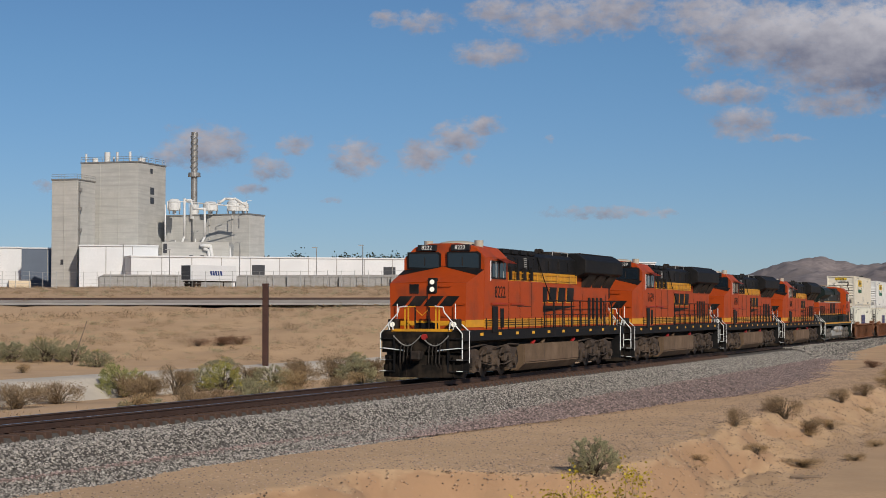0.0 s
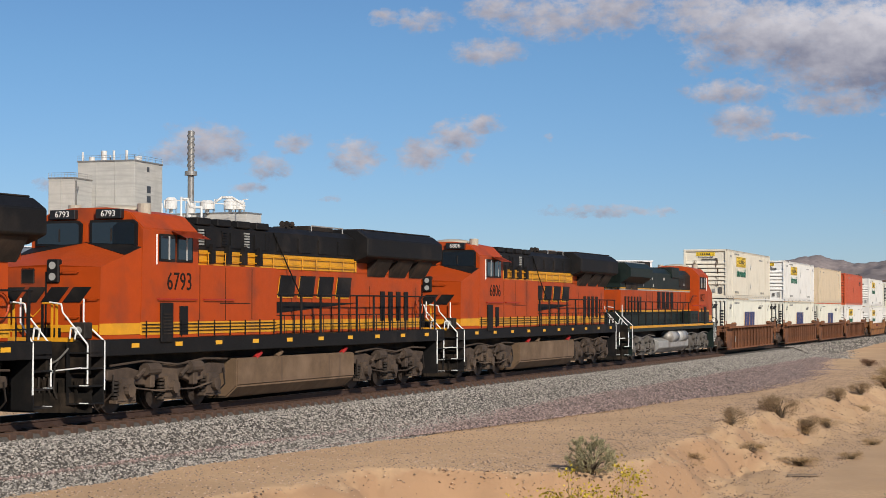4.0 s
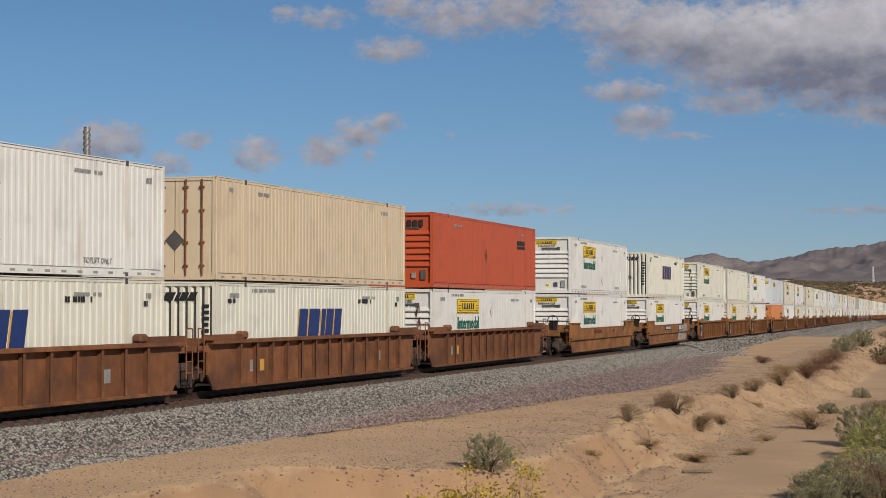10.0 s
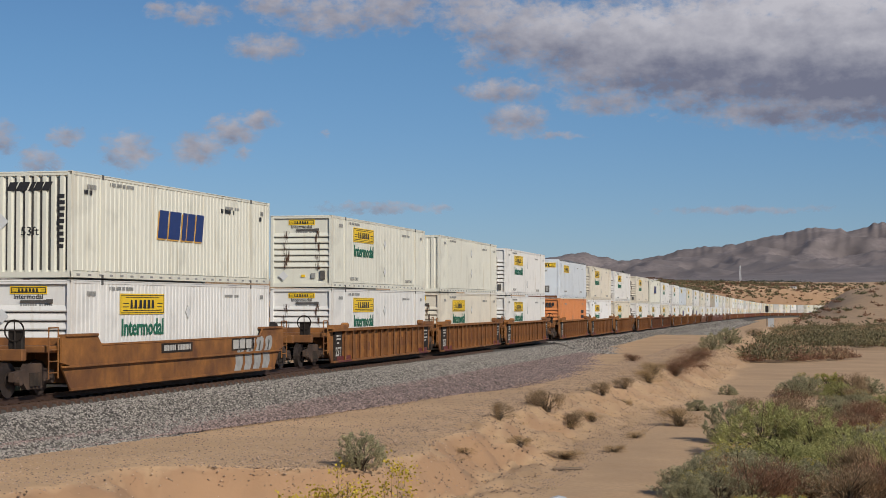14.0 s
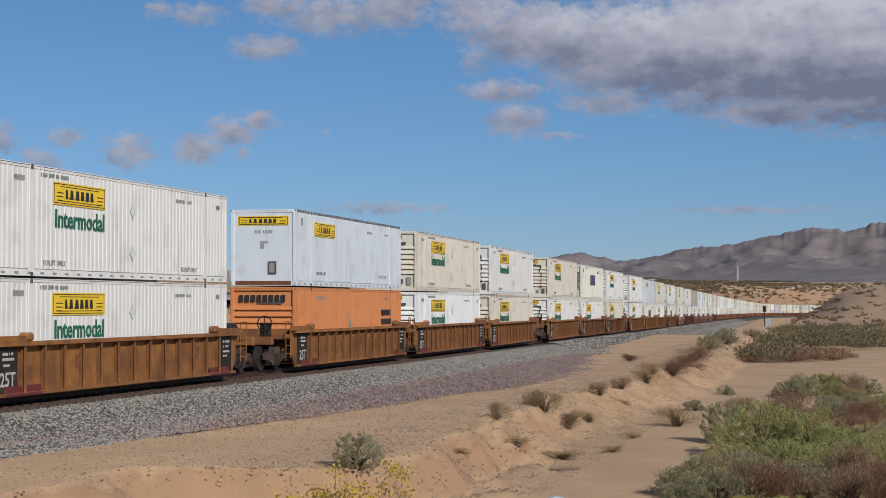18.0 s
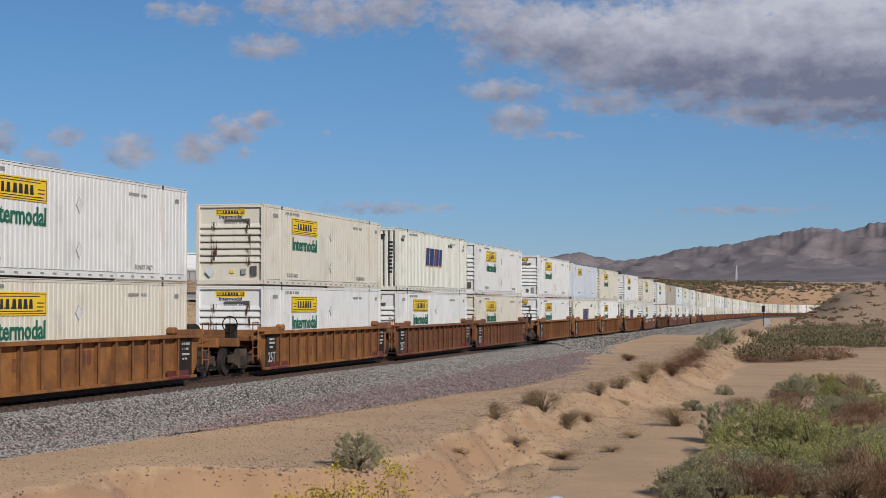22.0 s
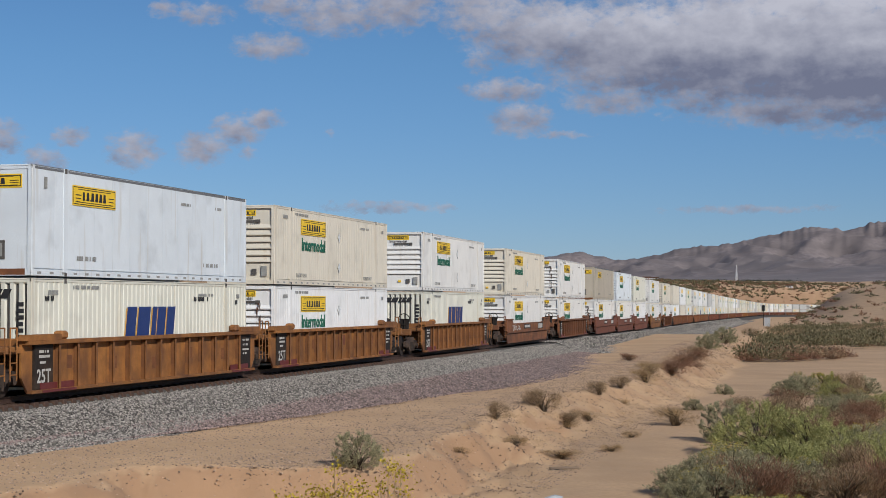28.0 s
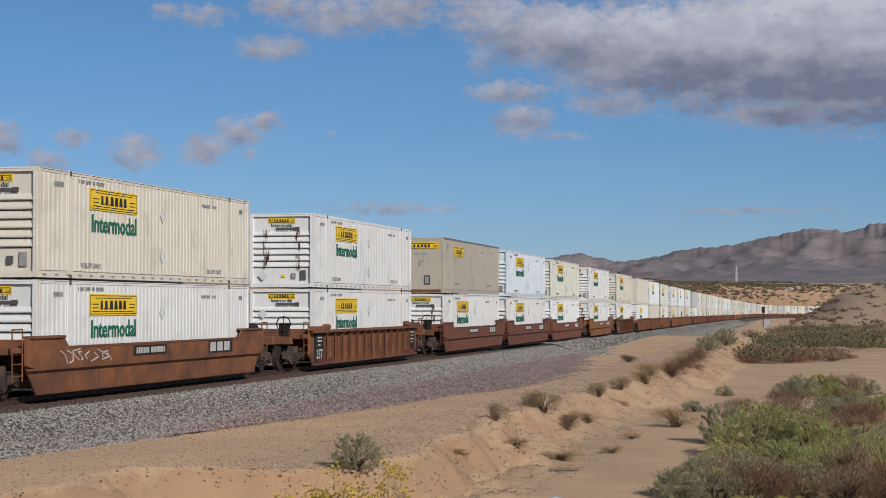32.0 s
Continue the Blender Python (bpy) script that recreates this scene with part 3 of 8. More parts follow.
        box(bm, CL - 0.018, CL - 0.008, 0.25, 0.45, 0.5, 0.85)
        part("hatch_cover", bm, M_FADE, ob)
        bm = bmesh.new()
        prism(bm, [(-0.85, 0.42), (-0.65, 0.62), (-0.85, 0.82), (-1.05, 0.62)], CL - 0.03, CL - 0.02, "yz")
        part("placard", bm, M_PLACARD, ob, "pale diamond placard")
        stencil(ob, [(0.35, 1.98, 0.8, 0.12), (0.12, 1.6, 0.25, 0.1), (0.12, 1.4, 0.3, 0.2)], CL - 0.03, face="end")
        yellow_sign(ob, 2.9, 5.7, 1.95, 2.5, CW)
        bm = bmesh.new()
        box(bm, CL - 0.012, CL - 0.004, -1.1, 1.1, 0.02, 0.18)
        part("rust_streak", bm, M_RUSTSTAIN, ob, "rusty lower edge")
        stencil(ob, [(7.4, 2.3, 0.3, 0.3), (-2.0, 2.35, 0.9, 0.09), (-5.0, 2.35, 0.6, 0.09), (5.4, 0.45, 1.4, 0.12), (-4.0, 0.45, 1.4, 0.12)], CW)
    elif style == "door":
        bm = bmesh.new()
        box(bm, fx, CL - 0.04, -CW + 0.14, -0.02, 0.16, CH - 0.12)
        box(bm, fx, CL - 0.04, 0.02, CW - 0.14, 0.16, CH - 0.12)
        part("door_leaf", bm, PAINT["beige"], ob)
        for yy in (-0.85, -0.35, 0.35, 0.85):
            bm = bmesh.new()
            cyl(bm, (CL - 0.01, yy, 0.1), (CL - 0.01, yy, CH - 0.08), 0.028, 8)
            for z in (0.35, 1.0, 1.9, 2.55):
                box(bm, CL - 0.04, CL + 0.015, yy - 0.07, yy + 0.07, z, z + 0.07)
            part("lock_rod", bm, M_RUSTSTAIN, ob, "rusty lock rod")
        bm = bmesh.new()
        prism(bm, [(0.0, 0.8), (0.3, 1.1), (0.0, 1.4), (-0.3, 1.1)], CL - 0.04, CL - 0.03, "yz")
        part("placard", bm, M_GROOVE, ob, "dark diamond placard")
        stencil(ob, [(7.2, 2.5, 0.3, 0.12), (5.2, 2.5, 1.0, 0.1), (-5.5, 2.45, 0.6, 0.12)], CW)
    elif style == "plain":
        bm = corrugated(-CW + 0.14, CW - 0.14, CL - 0.025, 0.05, 0.16, CH - 0.12, 0.36)
        part("end_panel", end_turn(bm), mat, ob)
    if style == "dark":
        bm = bmesh.new()
        if colour == "orange":
            wordmark(bm, -5.35, 1.75, 1.7, 0.26, CW, 8, 0.0, 0.2)
            box(bm, -6.2, -4.5, CW, CW + 0.012, 1.36, 1.6)
        else:
            box(bm, -6.0, -4.7, CW, CW + 0.012, 2.02, 2.22)
            box(bm, -6.0, -4.7, CW, CW + 0.012, 1.86, 1.97)
        tagged(part("name_mark", bm, M_INK, ob, "small dark mark"), kind="stuff")
        bm = bmesh.new()
        wordmark(bm, 0, 2.34, 1.9, 0.26, CL - 0.03, 8, 0.0, 0.2)
        tagged(part("name_mark", end_turn(bm), M_INK, ob, "dark mark on the end"), kind="stuff")
        bm = bmesh.new()
        prism(bm, [(0.5, 1.1), (0.68, 1.4), (0.5, 1.7), (0.32, 1.4)], CW, CW + 0.01)
        part("placard", bm, M_FADE if colour == "orange" else M_RUSTSTAIN, ob, "faded diamond placard")
        stencil(ob, [(5.4, 2.45, 1.2, 0.1), (-5.0, 2.45, 1.0, 0.1)], CW)
    if style in ("ribbed", "plain", "navy"):
        for zz in (0.74, 1.98) if style == "ribbed" else (1.05, 2.15):
            if style == "navy":
                continue
            bm = bmesh.new()
            prism(bm, [(-0.3, zz - 0.23), (-0.1, zz), (-0.3, zz + 0.23), (-0.5, zz)], CW, CW + 0.006)
            rim = part("placard", bm, M_FADE, ob, "pale diamond placard with grey rim")
            bm = bmesh.new()
            prism(bm, [(-0.3, zz - 0.2), (-0.125, zz), (-0.3, zz + 0.2), (-0.475, zz)], CW + 0.006, CW + 0.012)
            part("placard_face", bm, M_PLACARD, rim)
        stencil(ob, [(7.1, 2.45, 0.5, 0.13), (5.6, 2.62, 1.6, 0.1), (-3.6, 2.45, 1.3, 0.09), (-7.0, 2.4, 0.4, 0.14)], CW)
        if style == "ribbed":
            for xx in (4.8, -4.7) if near else ():
                t = part("lettering", lettering("TOPLIFT ONLY", 0.2, M_FADE), None, ob, "grey stencilled words")
                t.matrix_basis = pose(xx, CW + 0.003, 0.36)
    return ob


def far_container(style, colour):
    """The same box for the cars that stay far down the line."""
    mat = PAINT[colour]
    ob = empty("shipping_container", f"{colour if colour not in ('bright', 'pale', 'blue') else colour + ' white'} steel container far down the train", "shipping container", "double-stacked containers")
    bm = bmesh.new()
    box(bm, -CL + 0.05, CL - 0.06, -CW + 0.02, CW - 0.05, 0.1, CH - 0.04)
    part("body", bm, mat, ob)
    part("side_panel", corrugated(-CL + 0.1, CL - 0.1, CW - 0.012, 0.02, 0.15, CH - 0.09, 0.36), mat, ob)
    for z0, z1, nm in ((0.0, 0.17, "bottom_rail"), (CH - 0.1, CH, "top_rail")):
        bm = bmesh.new()
        box(bm, -CL, CL, CW - 0.06, CW, z0, z1)
        part(nm, bm, M_GREYRAIL if style == "smooth" and z0 > 1 else mat, ob)
    for px in (-6.1, 6.1):
        bm = bmesh.new()
        box(bm, px - 0.13, px + 0.13, CW - 0.05, CW + 0.003, 0, CH)
        part("lifting_post", bm, mat, ob)
    for sd in (1, -1):
        bm = bmesh.new()
        y0, y1 = sorted((sd * CW, sd * (CW - 0.14)))
        box(bm, CL - 0.14, CL, y0, y1, 0, CH)
        part("corner_post", bm, mat, ob)
    if style == "ribbed":
        bm = bmesh.new()
        for i in range(6):
            box(bm, CL - 0.06, CL - 0.05, -CW + 0.14, CW - 0.14, 0.74 + i * 0.245, 0.80 + i * 0.245)
        tagged(part("end_groove", bm, M_GROOVE, ob), kind="stuff")
        bm = bmesh.new()
        box(bm, 1.65, 4.9, CW, CW + 0.012, 1.93, 2.53)
        part("yellow_sign", bm, M_PLATE, ob, "yellow sign")
        t = part("lettering", lettering("Intermodal", 0.68, M_GREENINK, wide=1.04, bold=0.014), None, ob, "green lettering")
        t.matrix_basis = pose(3.22, CW + 0.004, 1.53)
    elif style == "navy":
        bm = bmesh.new()
        slant_blocks(bm, 0.3, 1.27, 3.75, 0.86, CW, 0.2)
        tagged(part("name_mark", bm, M_NAVY, ob, "navy slanted mark"), kind="stuff")
    return ob


def far_car(mat, front, rear):
    ob = empty("well_car", "rusty brown steel well car far down the train", "well car", "train of well cars")
    for sd in (1, -1):
        y0, y1 = sorted((sd * 1.36, sd * 1.44))
        bm = bmesh.new()
        prism(bm, [(-8.75, 1.34), (-8.75, 0.5), (-8.4, 0.1), (8.4, 0.1), (8.75, 0.5), (8.75, 1.34)], y0, y1)
        part("well_side", bm, mat, ob)
        bm = bmesh.new()
        y0, y1 = sorted((sd * 1.34, sd * 1.56))
        box(bm, -8.75, 8.75, y0, y1, 1.32, 1.45)
        part("side_chord", bm, mat, ob)
    bm = bmesh.new()
    for i in range(15):
        box(bm, -8.0 + i * 1.143, -7.9 + i * 1.143, 1.44, 1.53, 0.15, 1.32)
    tagged(part("rib_row", bm, mat, ob), kind="stuff")
    for k, kind in ((1, front), (-1, rear)):
        a, b = sorted((k * 8.3, k * (11.0 if kind == "end" else 9.55)))
        bm = bmesh.new()
        box(bm, a, b, -1.3, 1.3, 0.95, 1.28)
        part("end_platform", bm, mat, ob)
        if kind == "end" or k > 0:
            x = k * (9.85 if kind == "end" else 9.65)
            bm = bmesh.new()
            prism(bm, [(x - 1.15, 0.42), (x - 1.15, 0.66), (x - 0.4, 0.86), (x + 0.4, 0.86), (x + 1.15, 0.66), (x + 1.15, 0.42), (x + 0.42, 0.2), (x - 0.42, 0.2)], -1.12, 1.12)
            bg = part("bogie", bm, M_DARKSTEEL, ob)
            for q in (-0.89, 0.89):
                w = part("wheelset", WHEELSET, None, bg)
                w.matrix_basis = pose(x + q, 0, 0.455)
    return ob


# ---- well cars: z from the rail top ----
def bogie(parent, x, mat, wheels, near=True):
    """Three-piece freight bogie under x, with turning wheelsets."""
    ob = part("bogie", box(bmesh.new(), x - 0.2, x + 0.2, -0.95, 0.95, 0.45, 0.75), M_DARKSTEEL, parent, "dark greasy freight bogie")
    for sd in (1, -1):
        bm = bmesh.new()
        y0, y1 = sorted((sd * 0.98, sd * 1.12))
        prism(bm, [(x - 1.15, 0.42), (x - 1.15, 0.66), (x - 0.55, 0.72), (x - 0.4, 0.86), (x + 0.4, 0.86), (x + 0.55, 0.72), (x + 1.15, 0.66),
                   (x + 1.15, 0.42), (x + 0.72, 0.46), (x + 0.42, 0.2), (x - 0.42, 0.2), (x - 0.72, 0.46)], y0, y1)
        part("side_frame", bm, mat, ob)
        if not near or sd < 0:
            continue
        yc = sd * 1.13
        for k in (-0.2, 0, 0.2):
            bm = bmesh.new()
            cyl(bm, (x + k, yc, 0.28), (x + k, yc, 0.62), 0.085, 8)
            part("spring", bm, M_DARKSTEEL, ob)
        for k in (-0.89, 0.89):
            bm = bmesh.new()
            cyl(bm, (x + k, sd * 1.05, 0.44), (x + k, sd * 1.2, 0.44), 0.12, 10)
            part("axle_box", bm, mat, ob)
    for k in (-0.89, 0.89):
        w = part("wheelset", WHEELSET, None, ob)
        w.matrix_basis = pose(x + k, 0, 0.455)
        wheels.append((w, (x + k, 0, 0.455), 0.455))
    return ob


def wheelset_mesh(r):
    bm = bmesh.new()
    for sd in (1, -1):
        cyl(bm, (0, sd * 0.70, 0), (0, sd * 0.83, 0), r, 24)
        cyl(bm, (0, sd * 0.67, 0), (0, sd * 0.70, 0), r + 0.03, 24)
        cyl(bm, (0, sd * 0.83, 0), (0, sd * 0.86, 0), r * 0.45, 12)
        for i in range(3):
            a = i * 2.094
            cyl(bm, (0.6 * r * math.cos(a), sd * 0.82, 0.6 * r * math.sin(a)), (0.6 * r * math.cos(a), sd * 0.84, 0.6 * r * math.sin(a)), r * 0.14, 8)
    cyl(bm, (0, -0.9, 0), (0, 0.9, 0), 0.09, 10)
    return mesh_of("wheelset", bm, M_WHEEL)


WHEELSET = wheelset_mesh(0.455)
WHEELS = []
RIB = {}


def well_car(side, mat, front, rear, seed=0, near=True):
    """One unit. side: ribbed or smooth. front, rear: 'end' coupler end or 'joint'."""
    tint = {M_RUSTY.name: "rust-brown", M_OCHRE.name: "weathered ochre-brown", M_MAROON.name: "dark maroon-brown"}[mat.name]
    ob = empty("well_car", f"{tint} steel intermodal well car with {'ribbed' if side == 'ribbed' else 'smooth plated'} sides", "well car", "train of well cars")
    hl = 8.75
    bm = bmesh.new()
    box(bm, -hl + 0.6, hl - 0.6, -1.3, 1.3, 0.24, 0.36)
    part("well_floor", bm, M_DARKSTEEL, ob)
    for sd in (1, -1):
        def span(a, b):
            return sorted((sd * a, sd * b))
        bm = bmesh.new()
        if side == "ribbed":
            y0, y1 = span(1.31, 1.37)
            prism(bm, [(-hl, 1.34), (-hl, 0.5), (-hl + 0.35, 0.12), (hl - 0.35, 0.12), (hl, 0.5), (hl, 1.34)], y0, y1)
        else:
            y0, y1 = span(1.44, 1.50)
            prism(bm, [(-hl - 0.3, 1.55), (-hl - 0.3, 0.85), (-hl + 0.45, 0.72), (hl - 0.45, 0.72), (hl + 0.3, 0.85), (hl + 0.3, 1.55),
                       (hl - 1.9, 1.55), (hl - 2.2, 1.30), (-hl + 2.2, 1.30), (-hl + 1.9, 1.55)], y0, y1)
            prism(bm, [(-hl - 0.2, 0.84), (-hl + 0.45, 0.10), (hl - 0.45, 0.10), (hl + 0.2, 0.84)], *span(1.36, 1.41))
        plate = part("well_side", bm, mat, ob)
        bm = bmesh.new()
        if side == "ribbed":
            y0, y1 = span(1.30, 1.58)
            box(bm, -hl, hl, y0, y1, 1.34, 1.45, 0.01)
            box(bm, -hl + 0.35, hl - 0.35, *span(1.33, 1.52), 0.08, 0.17, 0.01)
        else:
            box(bm, -hl + 0.45, hl - 0.45, *span(1.36, 1.45), 0.07, 0.15, 0.01)
            box(bm, -hl - 0.1, hl + 0.1, *span(1.40, 1.515), 0.70, 0.76, 0.01)
            box(bm, -hl + 2.2, hl - 2.2, *span(1.42, 1.52), 1.25, 1.31, 0.01)
        part("side_chord", bm, mat, ob)
        for k in (1, -1):
            bm = bmesh.new()
            a, b = sorted((k * (hl - 1.9), k * (hl + 0.1)))
            if side == "ribbed":
                prism(bm, [(a, 1.45), (b, 1.45), (b - (0.1 if k > 0 else 0), 1.60), (a + (0.1 if k < 0 else 0), 1.60)], *span(1.30, 1.58))
                c0, c1 = sorted((k * (hl - 2.35), k * (hl - 1.95)))
                box(bm, c0, c1, *span(1.28, 1.56), 1.45, 1.68, 0.06)
            else:
                box(bm, a, b, *span(1.30, 1.56), 1.53, 1.60, 0.01)
            part("container_guide", bm, mat, ob)
        if side == "ribbed":
            if near and sd > 0:
                key = (mat.name, sd)
                if key not in RIB:
                    bm = bmesh.new()
                    box(bm, -0.012, 0.012, *span(1.37, 1.52), 0.17, 1.34)
                    box(bm, -0.05, 0.05, *span(1.515, 1.535), 0.15, 1.34)
                    RIB[key] = mesh_of("rib", bm, mat)
                for i in range(15):
                    if i in (0, 14):
                        continue
                    r = part("rib", RIB[key], None, ob)
                    r.location.x = -hl + 0.75 + i * (2 * hl - 1.5) / 14
            else:
                bm = bmesh.new()
                for i in range(15):
                    a = -hl + 0.75 + i * (2 * hl - 1.5) / 14
                    box(bm, a - 0.045, a + 0.045, *span(1.37, 1.53), 0.15, 1.34)
                tagged(part("rib_row", bm, mat, ob), kind="stuff")
        if sd > 0 and near:
            y = 1.50
            bm = bmesh.new()
            if side == "ribbed":
                if seed < 6:
                    bm.free()
                    for k2, (a0, m2) in enumerate(((5.6, M_FADE), (4.9, M_AMBER), (-1.2, M_RUSTSTAIN), (-5.2, M_FADE), (-6.0, M_RUSTSTAIN))):
                        bm = bmesh.new()
                        box(bm, a0, a0 + 0.32, 1.372, 1.377, 0.5, 0.84)
                        part("data_plate", bm, m2, ob, "small faded data plate")
                    stencil(ob, [(2.6, 0.78, 1.7, 0.2)], 1.372, M_RUSTSTAIN)
                    continue
                box(bm, hl - 1.65, hl - 0.6, 1.37, 1.44, 0.18, 1.33)
                part("notice_panel", bm, M_DARKSTEEL, ob, "dark stencilled panel")
                bm = bmesh.new()
                box(bm, -hl + 0.6, -hl + 1.65, 1.37, 1.44, 0.18, 1.33)
                part("notice_panel", bm, M_DARKSTEEL, ob, "dark stencilled panel")
                stencil(ob, [(hl - 0.85, 1.12, 0.5, 0.07), (hl - 0.85, 0.99, 0.6, 0.07), (hl - 0.85, 0.84, 0.35, 0.06), (-hl + 1.4, 1.12, 0.6, 0.07), (-hl + 1.4, 0.96, 0.5, 0.07),
                             (-hl + 1.4, 0.80, 0.6, 0.06), (-hl + 1.4, 0.66, 0.4, 0.06)], 1.44, M_WHITEMARK)
                t = part("lettering", lettering("25T", 0.5, M_WHITEMARK, bold=0.008), None, ob, "white stencilled capacity mark")
                t.matrix_basis = pose(hl - 1.12, 1.442, 0.50)
                for pa, pb in ((hl - 2.9, hl - 0.9), (-hl + 0.9, -hl + 2.6)):
                    bm = bmesh.new()
                    box(bm, pa, pb, 1.52, 1.526, 0.09, 0.16)
                    box(bm, pa, pb, 1.44, 1.46, 0.17, 0.34)
                    part("marker_plate", bm, M_MARKER, ob, "dark red reflective plate")
                for q in range(5):
                    bm = bmesh.new()
                    a0 = -6.2 + q * 2.9 + 0.4 * (seed % 3)
                    box(bm, a0, a0 + 0.34, 1.372, 1.376, 0.45 + 0.11 * ((q + seed) % 3), 0.8 + 0.11 * ((q + seed) % 3))
                    part("data_plate", bm, M_RUSTSTAIN, ob, "small faded data plate")
                if seed % 2:
                    bm = bmesh.new()
                    wordmark(bm, -0.5, 0.72, 1.1, 0.4, 1.372, 3, 0.0, 0.2)
                    part("name_mark", bm, M_MAROON if mat is not M_MAROON else M_WHITEMARK, ob, "faded painted mark")
            else:
                if seed == 4:
                    bm.free()
                    stencil(ob, [(3.0, 0.98, 2.3, 0.2), (-2.0, 1.0, 0.9, 0.16), (-5.5, 1.05, 0.5, 0.2)], y + 0.004, M_MARKER)
                    continue
                box(bm, -0.2, 2.3, y, y + 0.006, 0.92, 1.22)
                part("notice_panel", bm, M_DARKSTEEL, ob, "dark stencilled panel")
                bm = bmesh.new()
                box(bm, -5.9, -3.7, y, y + 0.006, 0.84, 1.25)
                part("notice_panel", bm, M_DARKSTEEL, ob, "dark stencilled panel")
                stencil(ob, [(2.2, 0.99, 2.2, 0.17)], y + 0.006, M_WHITEMARK)
                bm = bmesh.new()
                wordmark(bm, -4.8, 0.9, 1.9, 0.3, y + 0.006, 3, 0.0, 0.15)
                tagged(part("name_mark", bm, M_WHITEMARK, ob, "pale painted mark"), kind="stuff")
    # ends
    for k, kind in ((1, front), (-1, rear)):
        ln = 11.0 if kind == "end" else 9.55
        a, b = sorted((k * (hl - 0.5), k * ln))
        bm = bmesh.new()
        box(bm, a, b, -0.42, 0.42, 0.92, 1.22, 0.02)
        a2, b2 = sorted((k * (hl - 0.5), k * (hl + 0.75)))
        box(bm, a2, b2, -1.36, 1.36, 1.12, 1.3, 0.02)
        if kind == "end":
            a3, b3 = sorted((k * (ln - 0.35), k * (ln - 0.1)))
            box(bm, a3, b3, -1.3, 1.3, 0.95, 1.25, 0.02)
        part("end_platform", bm, mat, ob)
        bm = bmesh.new()
        a4, b4 = sorted((k * (hl - 0.45), k * (hl - 0.35)))
        box(bm, a4, b4, -1.3, 1.3, 0.3, 1.5)
        part("bulkhead", bm, mat, ob)
        for sd in (1, -1):
            bm = bmesh.new()
            y = sd * 1.42
            x0 = k * (hl + 0.35)
            x1 = k * (hl + 0.35 + (0.55 if kind == "end" else 0.35))
            pipe(bm, [(x0, y, 0.45), (x0, y, 1.78), (x1, y, 1.78), (x1, y, 0.45)], 0.02)
            for z in (0.6, 0.9, 1.2, 1.5):
                cyl(bm, (x0, y, z), (x1, y, z), 0.018, 6)
            part("ladder_rail", bm, mat, ob)
        if kind == "end":
            bm = bmesh.new()
            a5, b5 = sorted((k * (ln - 0.2), k * (ln + 0.62)))
            box(bm, a5, b5, -0.09, 0.09, 0.74, 0.96, 0.02)
            a6, b6 = sorted((k * (ln + 0.4), k * (ln + 0.72)))
            box(bm, a6, b6, -0.16, 0.16, 0.70, 1.0, 0.05)
            part("coupler", bm, M_DARKSTEEL, ob, "dark knuckle coupler")
            if near:
                bm = bmesh.new()
                pipe(bm, [(k * ln, 0.35, 0.8), (k * (ln + 0.25), 0.35, 0.45), (k * (ln + 0.55), 0.3, 0.5)], 0.03)
                part("brake_hose", bm, M_DARKSTEEL, ob)
        if kind == "end" and k > 0 and near:
            bm = bmesh.new()
            n = 16
            pts = [(k * (hl + 1.8), 0.9 + 0.27 * math.cos(i * math.tau / n), 1.72 + 0.27 * math.sin(i * math.tau / n)) for i in range(n + 1)]
            pipe(bm, pts, 0.022, 5)
            for i in range(0, n, 4):
                cyl(bm, (k * (hl + 1.8), 0.9, 1.72), pts[i], 0.016, 5)
            cyl(bm, (k * (hl + 1.78), 0.9, 1.2), (k * (hl + 1.78), 0.9, 1.72), 0.03, 6)
            box(bm, k * (hl + 1.7) - 0.12, k * (hl + 1.7) + 0.06, 0.7, 1.1, 1.2, 1.75, 0.03)
            part("brake_wheel", bm, M_DARKSTEEL, ob, "dark round hand brake wheel")
        if kind == "end" and k < 0 and near:
            bm = bmesh.new()
            cyl(bm, (k * (hl + 0.45), 0.75, 1.55), (k * (hl + 1.35), 0.75, 1.55), 0.2, 14)
            cyl(bm, (k * (hl + 0.7), 0.75, 1.25), (k * (hl + 0.7), 0.75, 1.5), 0.06, 8)
            part("air_reservoir", bm, M_DARKSTEEL, ob, "dark air reservoir")
        wl2 = []
        if kind == "end":
            bogie(ob, k * 9.85, M_BOGIE, wl2, near)
        elif k > 0:
            bogie(ob, k * 9.65, M_BOGIE, wl2, near)
        if near:
            WHEELS.extend(wl2)
    return ob


